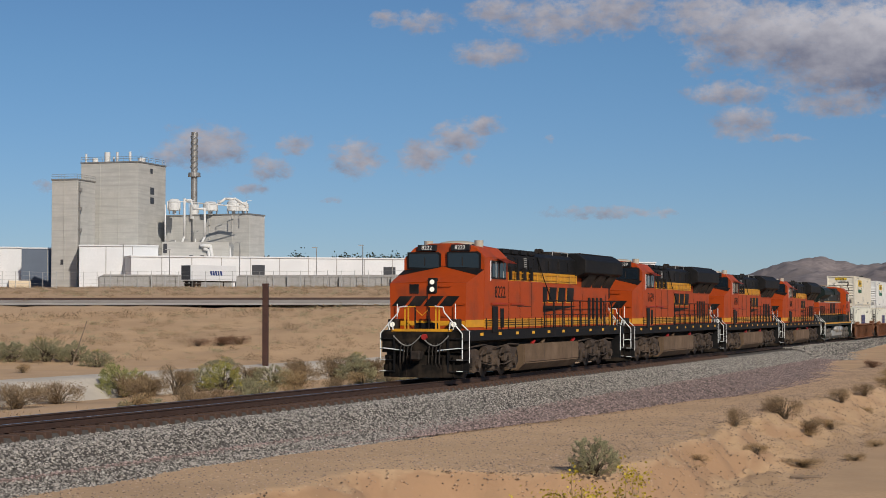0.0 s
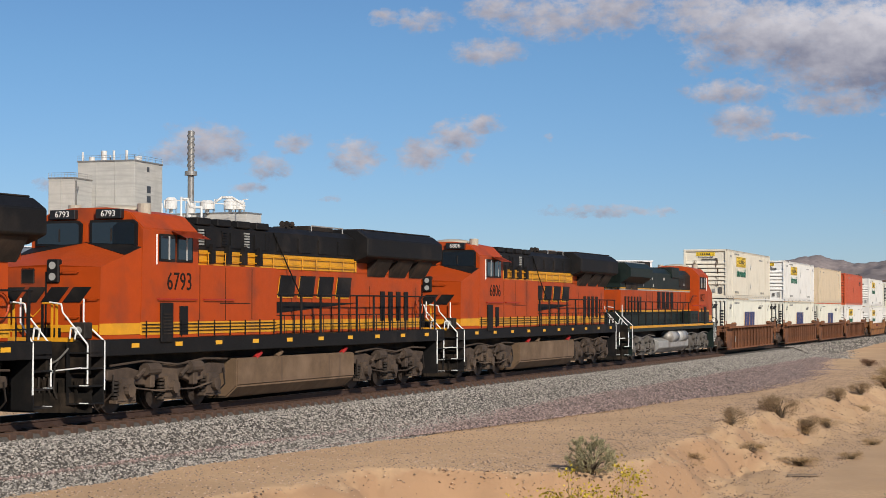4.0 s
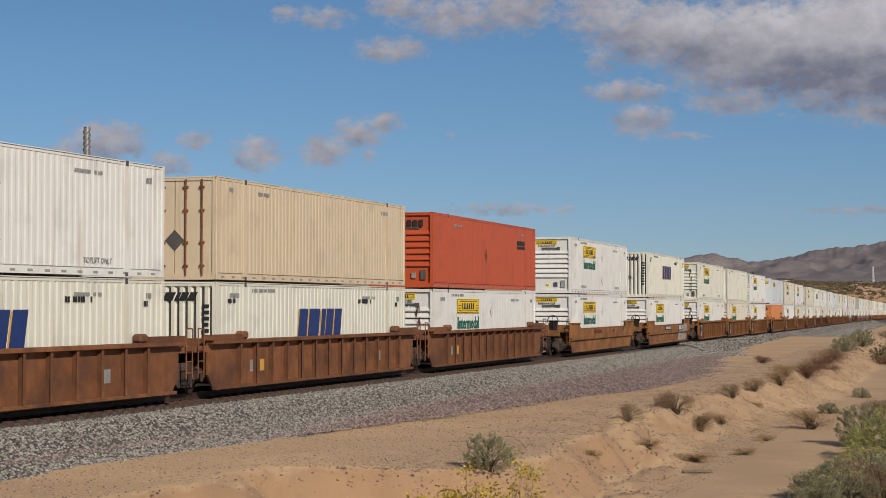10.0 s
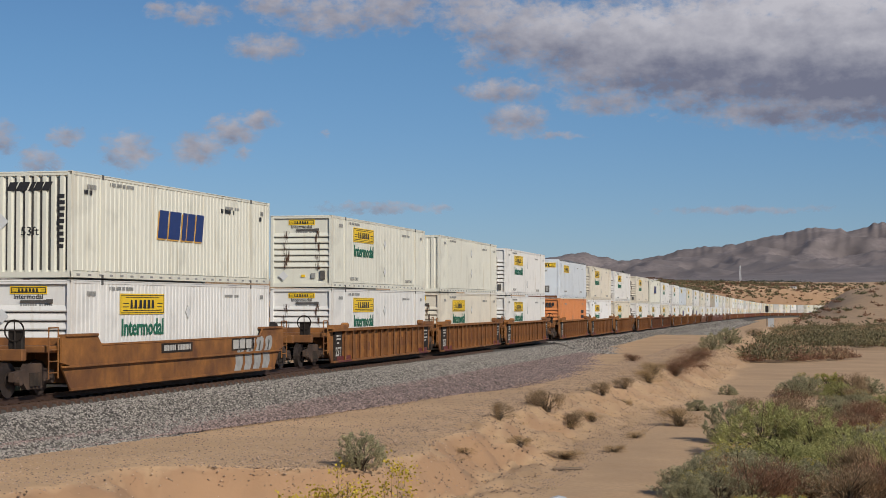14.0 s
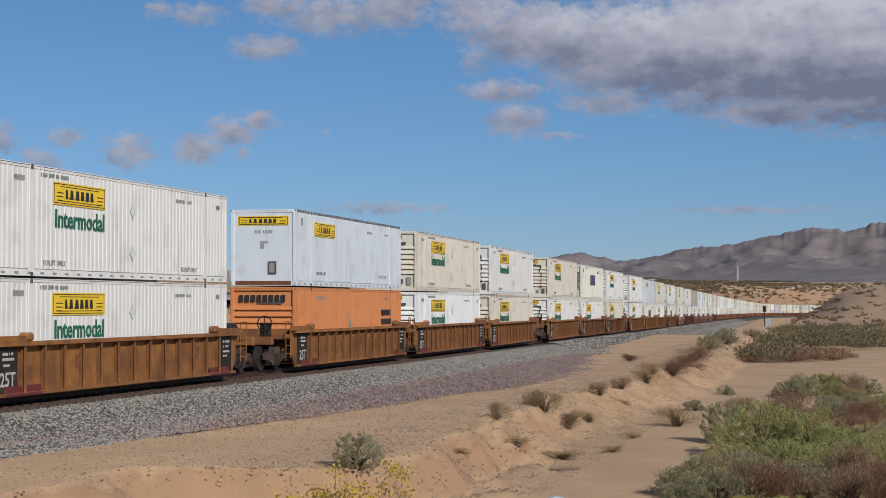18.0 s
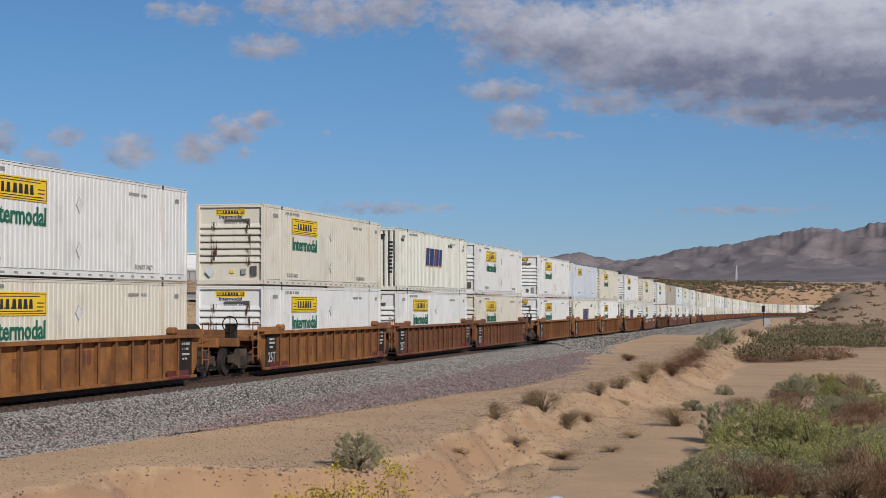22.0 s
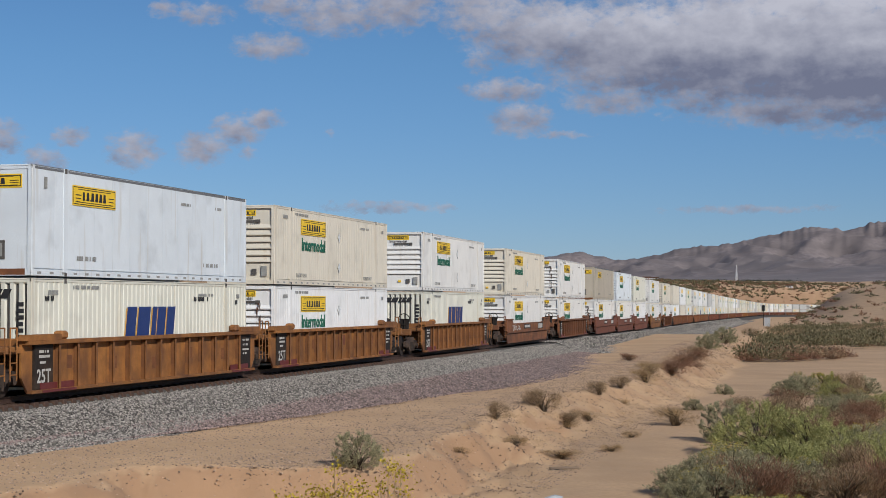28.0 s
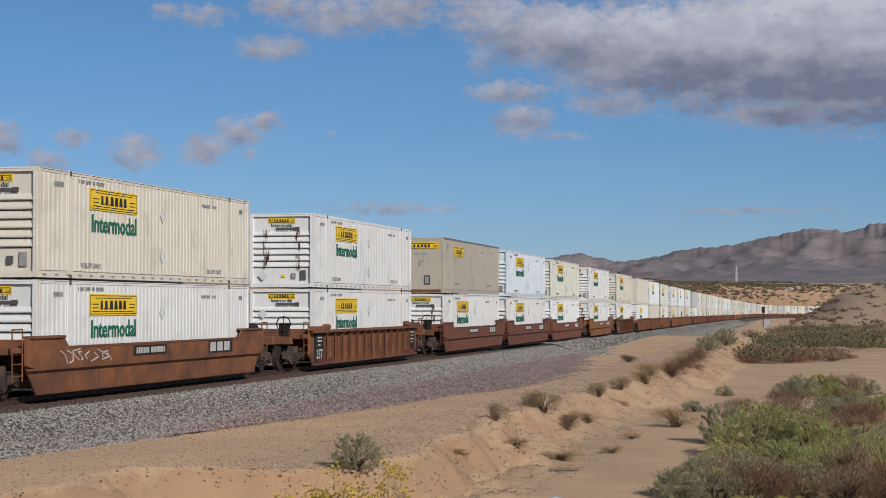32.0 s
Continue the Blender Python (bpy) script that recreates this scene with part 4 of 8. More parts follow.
# ---- the consist: place in the train, upper box, lower box, car ----
S3 = (("end", "joint"), ("joint", "joint"), ("joint", "end"))
ONE = (("end", "end"),)
RB, JB, SW = "ribbed", "ribbed", "navy"
CONSIST = [
    (-97.4, (JB, "cream"), (SW, "pale"), "ribbed", M_RUSTY, ONE[0]),
    (-74.5, (JB, "white"), (SW, "pale"), "ribbed", M_RUSTY, S3[0]),
    (-55.2, ("door", "beige"), (SW, "pale"), "ribbed", M_RUSTY, S3[1]),
    (-35.7, ("dark", "red"), (JB, "white"), "ribbed", M_RUSTY, S3[2]),
    (-11.85, (JB, "white"), (JB, "white"), "smooth", M_OCHRE, ONE[0]),
    (11.95, (SW, "pale"), (JB, "white"), "smooth", M_OCHRE, ONE[0]),
    (35.85, (JB, "pale"), (JB, "white"), "ribbed", M_OCHRE, S3[0]),
    (55.4, ("plain", "pale"), (JB, "cream"), "ribbed", M_OCHRE, S3[1]),
    (74.8, (JB, "white"), (JB, "white"), "ribbed", M_OCHRE, S3[2]),
    (98.4, ("smooth", "blue"), ("dark", "orange"), "ribbed", M_OCHRE, S3[0]),
    (117.8, (JB, "cream"), (JB, "bright"), "ribbed", M_OCHRE, S3[1]),
    (137.4, (JB, "white"), (JB, "cream"), "ribbed", M_OCHRE, S3[2]),
    (161.0, (JB, "cream"), (JB, "white"), "ribbed", M_OCHRE, S3[0]),
    (180.2, (SW, "pale"), (JB, "white"), "ribbed", M_RUSTY, S3[1]),
    (199.3, (JB, "white"), (JB, "cream"), "ribbed", M_RUSTY, S3[2]),
    (222.8, (JB, "white"), (JB, "white"), "ribbed", M_OCHRE, S3[0]),
    (242.0, ("smooth", "blue"), (SW, "pale"), "ribbed", M_OCHRE, S3[1]),
    (261.2, (JB, "cream"), (JB, "bright"), "ribbed", M_OCHRE, S3[2]),
    (284.6, (JB, "white"), (SW, "pale"), "ribbed", M_OCHRE, ONE[0]),
    (308.4, (JB, "cream"), (JB, "white"), "smooth", M_RUSTY, ONE[0]),
    (332.0, (JB, "white"), (JB, "white"), "ribbed", M_RUSTY, ONE[0]),
    (355.7, ("smooth", "tan"), (JB, "white"), "smooth", M_MAROON, S3[0]),
    (375.0, (JB, "blue"), (JB, "white"), "smooth", M_MAROON, S3[1]),
    (394.3, (JB, "pale"), (JB, "bright"), "smooth", M_MAROON, S3[2]),
    (417.8, (JB, "white"), (JB, "white"), "smooth", M_OCHRE, ONE[0]),
    (441.4, (JB, "cream"), (JB, "white"), "ribbed", M_RUSTY, ONE[0]),
]
far_rnd = random.Random(11)
place = 465.0
while place < 1400:
    car_mat = far_rnd.choice((M_MAROON, M_RUSTY, M_OCHRE, M_RUSTY))
    for i in range(3):
        picks = []
        for lv in range(2):
            picks.append(far_rnd.choice(((JB, "white"), (JB, "cream"), (JB, "white"), (JB, "pale"), (SW, "pale"), ("plain", "pale"), ("smooth", "grey"), (JB, "bright"), ("plain", "cream"))))
        CONSIST.append((place + 19.3 * i, picks[0], picks[1], "ribbed", car_mat, S3[i]))
    place += 62.1

ROLLING = []                       # thing, place in the train, height
BOXES, CARS = {}, {}
for n_car, (c, up, low, side, mat, ends) in enumerate(CONSIST):
    near = c < 465
    key = (side if near else '', mat.name, ends, near)
    if near or key not in CARS:
        CARS[key] = car = well_car(side, mat, *ends, seed=n_car) if near else far_car(mat, *ends)
    else:
        car = copy_thing(CARS[key], Matrix())
    ROLLING.append((car, c, RAIL))
    for (style, colour), z in ((low, RAIL + 0.175), (up, RAIL + 3.125)):
        bkey = (style, colour, (n_car + (z > 1)) % 3 if near else -1)
        if bkey not in BOXES:
            BOXES[bkey] = ob = container(style, colour, seed=bkey[2] + (1 if z > 1 else 0)) if near else far_container(style, colour)
        else:
            ob = copy_thing(BOXES[bkey], Matrix())
        ROLLING.append((ob, c, z))

# white sprayed scrawl on another smooth car
for unit_ob, place, _ in ROLLING:
    if abs(place - 308) < 4 and unit_ob["category"] == "well car":
        g = random.Random(4)
        for i in range(9):
            x0, z0 = 6.9 - i * 0.38, g.uniform(0.6, 0.85)
            bm = bmesh.new()
            pts = [(x0 + g.uniform(-0.3, 0.3), 0.82 + 0.5 * (z0 - 0.6) + k * g.uniform(0.05, 0.13)) for k in range(4)]
            for (xa, za), (xb, zb) in zip(pts, pts[1:]):
                cyl(bm, (xa, 1.502, za), (xb, 1.502, zb), 0.022, 5)
            part("spray_stroke", bm, M_WHITEMARK, unit_ob, "thin white sprayed stroke")

# sprayed silver shapes on one smooth car
for unit_ob, place, _ in ROLLING:
    if abs(place - 11.95) < 0.01 and unit_ob["category"] == "well car":
        for i in range(4):
            x0 = -4.2 - i * 0.92
            bm = bmesh.new()
            prism(bm, [(x0, 0.78), (x0 - 0.2, 0.77), (x0 - 0.62, 0.78), (x0 - 0.8, 0.9), (x0 - 0.86, 1.2), (x0 - 0.7, 1.29), (x0 - 0.3, 1.28), (x0 - 0.08, 1.15), (x0 - 0.16, 0.95)], 1.5, 1.506)
            part("spray_shape", bm, M_SPRAY, unit_ob, "silver-grey sprayed shape")
            bm = bmesh.new()
            prism(bm, [(x0, 0.16), (x0 - 0.62, 0.15), (x0 - 0.84, 0.4), (x0 - 0.8, 0.69), (x0 - 0.1, 0.69), (x0 - 0.16, 0.4)], 1.41, 1.416)
            part("spray_shape", bm, M_SPRAY, unit_ob, "silver-grey sprayed shape")
            bm = bmesh.new()
            prism(bm, [(x0 - 0.3, 0.8), (x0 - 0.42, 0.79), (x0 - 0.56, 1.1), (x0 - 0.46, 1.16)], 1.506, 1.511)
            part("spray_stroke", bm, M_GROOVE, unit_ob, "dark sprayed stroke")

# ---- locomotives: z from the rail top, +x is the cab end ----
def glass_material(name, tint, rough=0.03):
    m = bpy.data.materials.new(name)
    m.use_nodes = True
    b = m.node_tree.nodes["Principled BSDF"]
    b.inputs["Base Color"].default_value = (*tint, 1)
    b.inputs["Roughness"].default_value = rough
    b.inputs["IOR"].default_value = 1.5
    b.inputs["Specular IOR Level"].default_value = 0.8
    return m


def lamp_material(name, colour, power):
    m = bpy.data.materials.new(name)
    m.use_nodes = True
    b = m.node_tree.nodes["Principled BSDF"]
    b.inputs["Base Color"].default_value = (0.55, 0.54, 0.5, 1)
    b.inputs["Emission Color"].default_value = (*colour, 1)
    b.inputs["Emission Strength"].default_value = power
    return m


M_PILOT = material("dusty_black_pilot", (0.012, 0.010, 0.008), 0.85, vary=0.3, dirt=(0.042, 0.03, 0.021), dirt_amount=0.45, dirt_scale=2.5, bump=0.3)
M_PILOT.node_tree.nodes["Principled BSDF"].inputs["Specular IOR Level"].default_value = 0.12
M_CABLE = material("grey_jumper_cable", (0.22, 0.21, 0.19), 0.6, vary=0.15)
M_GLASS = glass_material("dark_cab_glass", (0.012, 0.018, 0.025))
M_LAMP = lamp_material("lit_headlamp", (1.0, 0.93, 0.72), 0.55)
M_LAMP_OFF = material("unlit_lamp_glass", (0.35, 0.35, 0.33), 0.15, vary=0.1)
M_WHITE = material("white_handrail_paint", (0.78, 0.78, 0.75), 0.5, vary=0.06)
M_REFLECT = material("yellow_reflector", (0.75, 0.38, 0.02), 0.4, vary=0.05)
M_REDHOSE = material("red_fitting", (0.35, 0.02, 0.015), 0.5, vary=0.1)
M_ROOFTAN = material("tan_roof_dome", (0.42, 0.37, 0.29), 0.6, vary=0.1)
M_BOARD = material("number_board", (0.012, 0.012, 0.012), 0.35, vary=0.1)
M_DIGIT = material("white_digits", (0.75, 0.75, 0.70), 0.5, vary=0.04)
M_SILVERBAND = material("silver_stripe", (0.45, 0.45, 0.43), 0.5, metal=0.2, vary=0.08)
LOCO_WHEEL = wheelset_mesh(0.53)


def loco_truck(parent, x, mat):
    ob = part("truck", box(bmesh.new(), x - 2.3, x + 2.3, -0.5, 0.5, 0.75, 1.0), M_DARKSTEEL, parent, "dusty six-wheel truck")
    for sd in (1, -1):
        def span(a, b):
            return sorted((sd * a, sd * b))
        bm = bmesh.new()
        prism(bm, [(x - 2.75, 0.78), (x - 2.7, 1.0), (x - 1.9, 1.06), (x - 1.2, 0.92), (x - 0.7, 1.06), (x + 0.7, 1.06), (x + 1.2, 0.92), (x + 1.9, 1.06),
                   (x + 2.7, 1.0), (x + 2.75, 0.78), (x + 2.2, 0.72), (x + 1.1, 0.60), (x + 0.5, 0.74), (x - 0.5, 0.74), (x - 1.1, 0.60), (x - 2.2, 0.72)], *span(1.05, 1.22))
        bmesh.ops.bevel(bm, geom=bm.edges[:], offset=0.02, segments=1, affect='EDGES')
        part("side_frame", bm, mat, ob)
        for k in (-2.0, 0.0, 2.0):
            bm = bmesh.new()
            prism(bm, [(x + k - 0.36, 0.3), (x + k + 0.36, 0.3), (x + k + 0.24, 0.8), (x + k - 0.24, 0.8)], *span(1.1, 1.3))
            cyl(bm, (x + k, sd * 1.28, 0.53), (x + k, sd * 1.42, 0.53), 0.16, 12)
            box(bm, x + k - 0.42, x + k + 0.42, *span(1.06, 1.27), 0.24, 0.32, 0.01)
            part("axle_box", bm, mat, ob)
            for q in (-0.33, 0.33):
                bm = bmesh.new()
                for i in range(5):
                    cyl(bm, (x + k + q, sd * 1.17, 0.34 + i * 0.085), (x + k + q, sd * 1.17, 0.39 + i * 0.085), 0.1, 10)
                part("coil_spring", bm, M_DARKSTEEL, ob)
        for k in (-1.0, 1.0):
            bm = bmesh.new()
            cyl(bm, (x + k - 0.28, sd * 1.3, 0.98), (x + k + 0.28, sd * 1.3, 0.98), 0.15, 12)
            box(bm, x + k - 0.1, x + k + 0.1, *span(1.2, 1.36), 0.55, 0.95, 0.02)
            cyl(bm, (x + k + 0.28, sd * 1.3, 0.98), (x + k + 0.62, sd * 1.3, 0.8), 0.05, 6)
            part("brake_cylinder", bm, mat, ob)
        bm = bmesh.new()
        pipe(bm, [(x - 2.7, sd * 1.28, 1.12), (x - 1.5, sd * 1.31, 1.16), (x - 0.2, sd * 1.31, 1.05), (x + 1.3, sd * 1.31, 1.18), (x + 2.7, sd * 1.28, 1.1)], 0.028)
        pipe(bm, [(x - 2.2, sd * 1.33, 0.62), (x - 0.9, sd * 1.36, 0.46), (x + 0.9, sd * 1.36, 0.48), (x + 2.2, sd * 1.33, 0.62)], 0.022)
        part("brake_pipe", bm, mat, ob)
        for k in (-2.55, 2.55):
            bm = bmesh.new()
            pipe(bm, [(x + k, sd * 1.26, 0.9), (x + k * 1.02, sd * 1.28, 0.5), (x + k * 1.03, sd * 0.9, 0.12)], 0.022)
            part("sand_pipe", bm, M_DARKSTEEL, ob)
    for k in (-2.0, 0.0, 2.0):
        w = part("wheelset", LOCO_WHEEL, None, ob)
        w.matrix_basis = pose(x + k, 0, 0.53)
        WHEELS.append((w, (x + k, 0, 0.53), 0.53))
    return ob


def handrail(name, parent, pts, mat, posts=(), r=0.022, base=1.7):
    bm = bmesh.new()
    pipe(bm, pts, r)
    part(name, bm, mat, parent)
    for p in posts:
        bm = bmesh.new()
        w = 0.05
        box(bm, p[0] - w, p[0] + w, p[1] - 0.015, p[1] + 0.015, base, p[2])
        part("stanchion", bm, mat, parent)


def end_steps(parent, x, k, white, body):
    """Corner steps, grab rails and platform rail at one end; k: +1 or -1."""
    for sd in (1, -1):
        bm = bmesh.new()
        a, b = sorted((x, x - k * 0.62))
        y0, y1 = sorted((sd * 0.95, sd * 1.0))
        box(bm, a, b, y0, y1, 0.28, 1.62)
        for z in (0.30, 0.68, 1.06, 1.40):
            ya, yb = sorted((sd * 0.98, sd * 1.5))
            box(bm, a, b, ya, yb, z, z + 0.035)
        c0, c1 = sorted((x - k * 0.62, x - k * 0.66))
        ya, yb = sorted((sd * 0.95, sd * 1.5))
        box(bm, c0, c1, ya, yb, 0.28, 1.68)
        part("step_well", bm, body, parent, "black corner steps")
        bm = bmesh.new()
        for z in (0.335, 0.715, 1.095):
            ya, yb = sorted((sd * 1.28, sd * 1.5))
            m0, m1 = sorted((x + k * 0.004, x - k * 0.03))
            box(bm, m0, m1, ya, yb, z - 0.012, z + 0.01)
        part("step_edge", bm, M_WHITE, parent, "white step edges")
        # outer bent grab rail, inner grab rail
        bm = bmesh.new()
        pipe(bm, [(x - k * 0.66, sd * 1.5, 0.6), (x - k * 0.66, sd * 1.5, 1.66), (x - k * 0.5, sd * 1.06, 2.1), (x - k * 0.5, sd * 1.06, 2.6)], 0.02)
        part("grab_rail", bm, white, parent, "white bent grab rail")
        bm = bmesh.new()
        pipe(bm, [(x - k * 0.02, sd * 1.48, 0.75), (x - k * 0.02, sd * 1.48, 1.6), (x - k * 0.02, sd * 0.84, 2.3), (x - k * 0.02, sd * 0.80, 2.48), (x - k * 0.02, sd * 0.5, 2.52)], 0.02)
        part("grab_rail", bm, white, parent, "white bent grab rail")
        bm = bmesh.new()
        pipe(bm, [(x - k * 0.02, sd * 1.15, 1.72), (x - k * 0.02, sd * 1.2, 1.95), (x - k * 0.02, sd * 1.05, 1.97), (x - k * 0.02, sd * 1.02, 1.72)], 0.02)
        part("grab_rail", bm, white, parent)


def plow_end(parent, x, k, plow=True):
    bm = bmesh.new()
    a, b = sorted((x - k * 0.15, x))
    box(bm, a, b, -1.45, 1.45, 0.95, 1.68, 0.02)
    part("pilot_plate", bm, M_PILOT, parent)
    bm = bmesh.new()
    if plow:
        prism(bm, [(x - k * 0.1, -1.42), (x + k * 0.28, -0.25), (x + k * 0.32, 0.0), (x + k * 0.28, 0.25), (x - k * 0.1, 1.42), (x - k * 0.22, 1.42), (x + k * 0.1, 0.0), (x - k * 0.22, -1.42)], 0.12, 0.55, "xy")
        prism(bm, [(x - k * 0.16, -1.4), (x + k * 0.16, -0.25), (x + k * 0.2, 0.0), (x + k * 0.16, 0.25), (x - k * 0.16, 1.4), (x - k * 0.28, 1.4), (x, 0.0), (x - k * 0.28, -1.4)], 0.55, 0.86, "xy")
        for yy in (-1.15, -0.8, -0.45, 0.45, 0.8, 1.15):
            xa = x + k * (0.3 - 0.29 * abs(yy))
            box(bm, min(xa, xa + k * 0.05), max(xa, xa + k * 0.05), yy - 0.03, yy + 0.03, 0.14, 0.84)
        part("snow_plow", bm, M_PILOT, parent, "dusty black snow plow")
    else:
        bm.free()
    bm = bmesh.new()
    a, b = sorted((x, x + k * 0.55))
    box(bm, a, b, -0.1, 0.1, 0.74, 0.98, 0.02)
    a, b = sorted((x + k * 0.34, x + k * 0.66))
    box(bm, a, b, -0.17, 0.17, 0.70, 1.02, 0.05)
    part("coupler", bm, M_DARKSTEEL, parent, "dark knuckle coupler")
    for sd in (1, -1):
        for j in range(4):
            bm = bmesh.new()
            y = sd * (0.32 + 0.13 * j)
            pipe(bm, [(x, y, 1.25), (x + k * 0.16, y, 1.1), (x + k * 0.2, y, 0.62), (x + k * 0.12, y + sd * 0.03, 0.42)], 0.024, 6)
            part("air_hose", bm, M_DARKSTEEL, parent)
        bm = bmesh.new()
        pipe(bm, [(x + k * 0.06, sd * 0.6, 0.98), (x + k * 0.1, sd * 0.6, 1.02), (x + k * 0.1, sd * 1.35, 1.1)], 0.018)
        part("uncoupling_lever", bm, M_WHITE, parent)
    bm = bmesh.new()
    n = 14
    for q in range(2):
        c = -0.25 - 0.25 + q * 1.0
        pipe(bm, [(x + k * 0.08, c - 0.5 + i / n, 1.52 - 0.34 * math.sin(math.pi * i / n)) for i in range(n + 1)], 0.022, 6)
    part("jumper_cable", bm, M_CABLE, parent, "hanging grey jumper cable")
    bm = bmesh.new()
    cyl(bm, (x, 0.12, 1.48), (x + k * 0.12, 0.12, 1.48), 0.1, 12)
    part("receptacle", bm, M_REDHOSE, parent, "red receptacle cover")


def name_letters(parent, cx, z, w, h, y, edge=True, lean=0.28):
    bm = bmesh.new()
    wordmark(bm, cx, z, w, h, y + 0.004 if y > 0 else y - 0.016, 4, lean, 0.14)
    part("name_mark", bm, M_BLACK, parent, "black slanted mark")
    if edge:
        bm = bmesh.new()
        wordmark(bm, cx + 0.04, z - 0.035, w, h, y if y > 0 else y - 0.011, 4, lean, 0.14, 0.009)
        part("mark_edge", bm, M_YELLOW, parent, "yellow edge of the mark")


def digits(parent, text, size, mat, place_m):
    ob = part("lettering", lettering(text, size, mat, 0.004, 0.0, 1.0), None, parent, "road number")
    ob.matrix_basis = place_m
    return ob


def cab_nose(ob, body, top, number, lit, awning):
    """Wide cab and short hood."""
    xf, xw, xr = 9.85, 8.35, 5.7         # nose face, windscreen foot, cab rear
    # short hood with a sloping top
    bm = bmesh.new()
    P = {}
    for sd in (1, -1):
        P["a", sd] = bm.verts.new((xf, sd * 1.36, 1.7))
        P["b", sd] = bm.verts.new((xf, sd * 1.40, 3.30))
        P["c", sd] = bm.verts.new((xw - 0.05, sd * 1.49, 1.7))
        P["d", sd] = bm.verts.new((xw - 0.05, sd * 1.49, 3.78))
    top = bm.verts.new((xw - 0.05, 0, 3.9))
    mid = bm.verts.new((xf + 0.03, 0, 3.36))
    bm.faces.new((P["a", 1], P["b", 1], mid, P["b", -1], P["a", -1]))
    for sd in (1, -1):
        bm.faces.new((P["a", sd], P["b", sd], P["d", sd], P["c", sd]))
        bm.faces.new((P["b", sd], mid, top))
        bm.faces.new((P["b", sd], top, P["d", sd]))
    bm.faces.new((P["c", 1], P["d", 1], top, P["d", -1], P["c", -1]))
    bm.faces.new((P["a", 1], P["c", 1], P["c", -1], P["a", -1]))
    bmesh.ops.recalc_face_normals(bm, faces=bm.faces[:])
    part("short_hood", bm, body, ob, "orange short hood")
    for sd in (1, -1):
        d, b0, t0 = Vector((xw - 0.05, sd * 1.49, 3.78)), Vector((xf, sd * 1.40, 3.30)), Vector((xw - 0.05, 0, 3.9))
        q = d + 0.42 * (b0 - d)
        up = (t0 - d).cross(b0 - d).normalized()
        up = up if up.z > 0 else -up
        bm = bmesh.new()
        low = [bm.verts.new(v + 0.002 * up) for v in (d, q, t0)]
        high = [bm.verts.new(v + 0.012 * up) for v in (d, q, t0)]
        bm.faces.new(low)
        bm.faces.new(high)
        for i in range(3):
            bm.faces.new((low[i], low[(i + 1) % 3], high[(i + 1) % 3], high[i]))
        bmesh.ops.recalc_face_normals(bm, faces=bm.faces[:])
        part("brow_panel", bm, M_BLACK, ob, "black panel under the windscreen")
    # cab shell with chamfered roof
    bm = bmesh.new()
    prof = [(-1.5, 1.7), (1.5, 1.7), (1.5, 4.22), (1.12, 4.6), (0.5, 4.72), (-0.5, 4.72), (-1.12, 4.6), (-1.5, 4.22)]
    A = [bm.verts.new((xw - 0.16 * max(0, z - 3.6), y, z)) for y, z in prof]
    B = [bm.verts.new((xr, y, z)) for y, z in prof]
    bm.faces.new(A)
    bm.faces.new(B[::-1])
    for i in range(len(prof)):
        j = (i + 1) % len(prof)
        bm.faces.new((A[i], B[i], B[j], A[j]))
    bmesh.ops.recalc_face_normals(bm, faces=bm.faces[:])
    bmesh.ops.bevel(bm, geom=[e for e in bm.edges if all(v.co.z > 4 for v in e.verts)], offset=0.03, segments=2, affect='EDGES')
    part("cab", bm, body, ob, "orange cab shell")
    for sd in (1, -1):
        bm = bmesh.new()
        y0, y1 = sorted((sd * 0.12, sd * 1.36))
        xx = xw - 0.06
        prism(bm, [(y0, 3.84), (y1, 3.78), (y1, 4.34), (y1 - 0.1, 4.42), (y0, 4.42)], xx - 0.06, xx + 0.025, "yz")
        frame_ob = part("windscreen_frame", bm, M_BLACK, ob)
        bm = bmesh.new()
        prism(bm, [(y0 + 0.06, 3.89), (y1 - 0.06, 3.85), (y1 - 0.06, 4.31), (y1 - 0.14, 4.36), (y0 + 0.06, 4.36)], xx + 0.02, xx + 0.035, "yz")
        part("windscreen", bm, M_GLASS, frame_ob, "dark windscreen glass")
        bm = bmesh.new()
        box(bm, xx + 0.036, xx + 0.05, sd * 0.7 - 0.012, sd * 0.7 + 0.012, 3.93, 4.22)
        part("wiper", bm, M_DARKSTEEL, frame_ob)
        # number board
        bm = bmesh.new()
        box(bm, xx - 0.1, xx + 0.05, sd * 0.62 - 0.34, sd * 0.62 + 0.34, 4.45, 4.67, 0.01)
        part("number_board", bm, M_BOARD, ob, "black number board")
        digits(ob, number, 0.2, M_DIGIT, pose(xx + 0.055, sd * 0.62, 4.56, 0, 0, -90))
        # side windows
        y = sd * 1.5
        for a, b in ((6.0, 6.75), (6.82, 7.55)):
            bm = bmesh.new()
            q0, q1 = sorted((y, y + sd * 0.02))
            box(bm, a, b, q0, q1, 3.48, 4.12)
            wf = part("side_window_frame", bm, M_BLACK, ob)
            bm = bmesh.new()
            q0, q1 = sorted((y + sd * 0.02, y + sd * 0.028))
            box(bm, a + 0.05, b - 0.05, q0, q1, 3.54, 4.06)
            part("side_window", bm, M_GLASS, wf, "dark side window glass")
            bm = bmesh.new()
            q0, q1 = sorted((y + sd * 0.028, y + sd * 0.036))
            box(bm, a + 0.28, a + 0.34, q0, q1, 3.52, 4.08)
            part("window_bar", bm, M_SILVERBAND, wf, "pale sliding window bar")
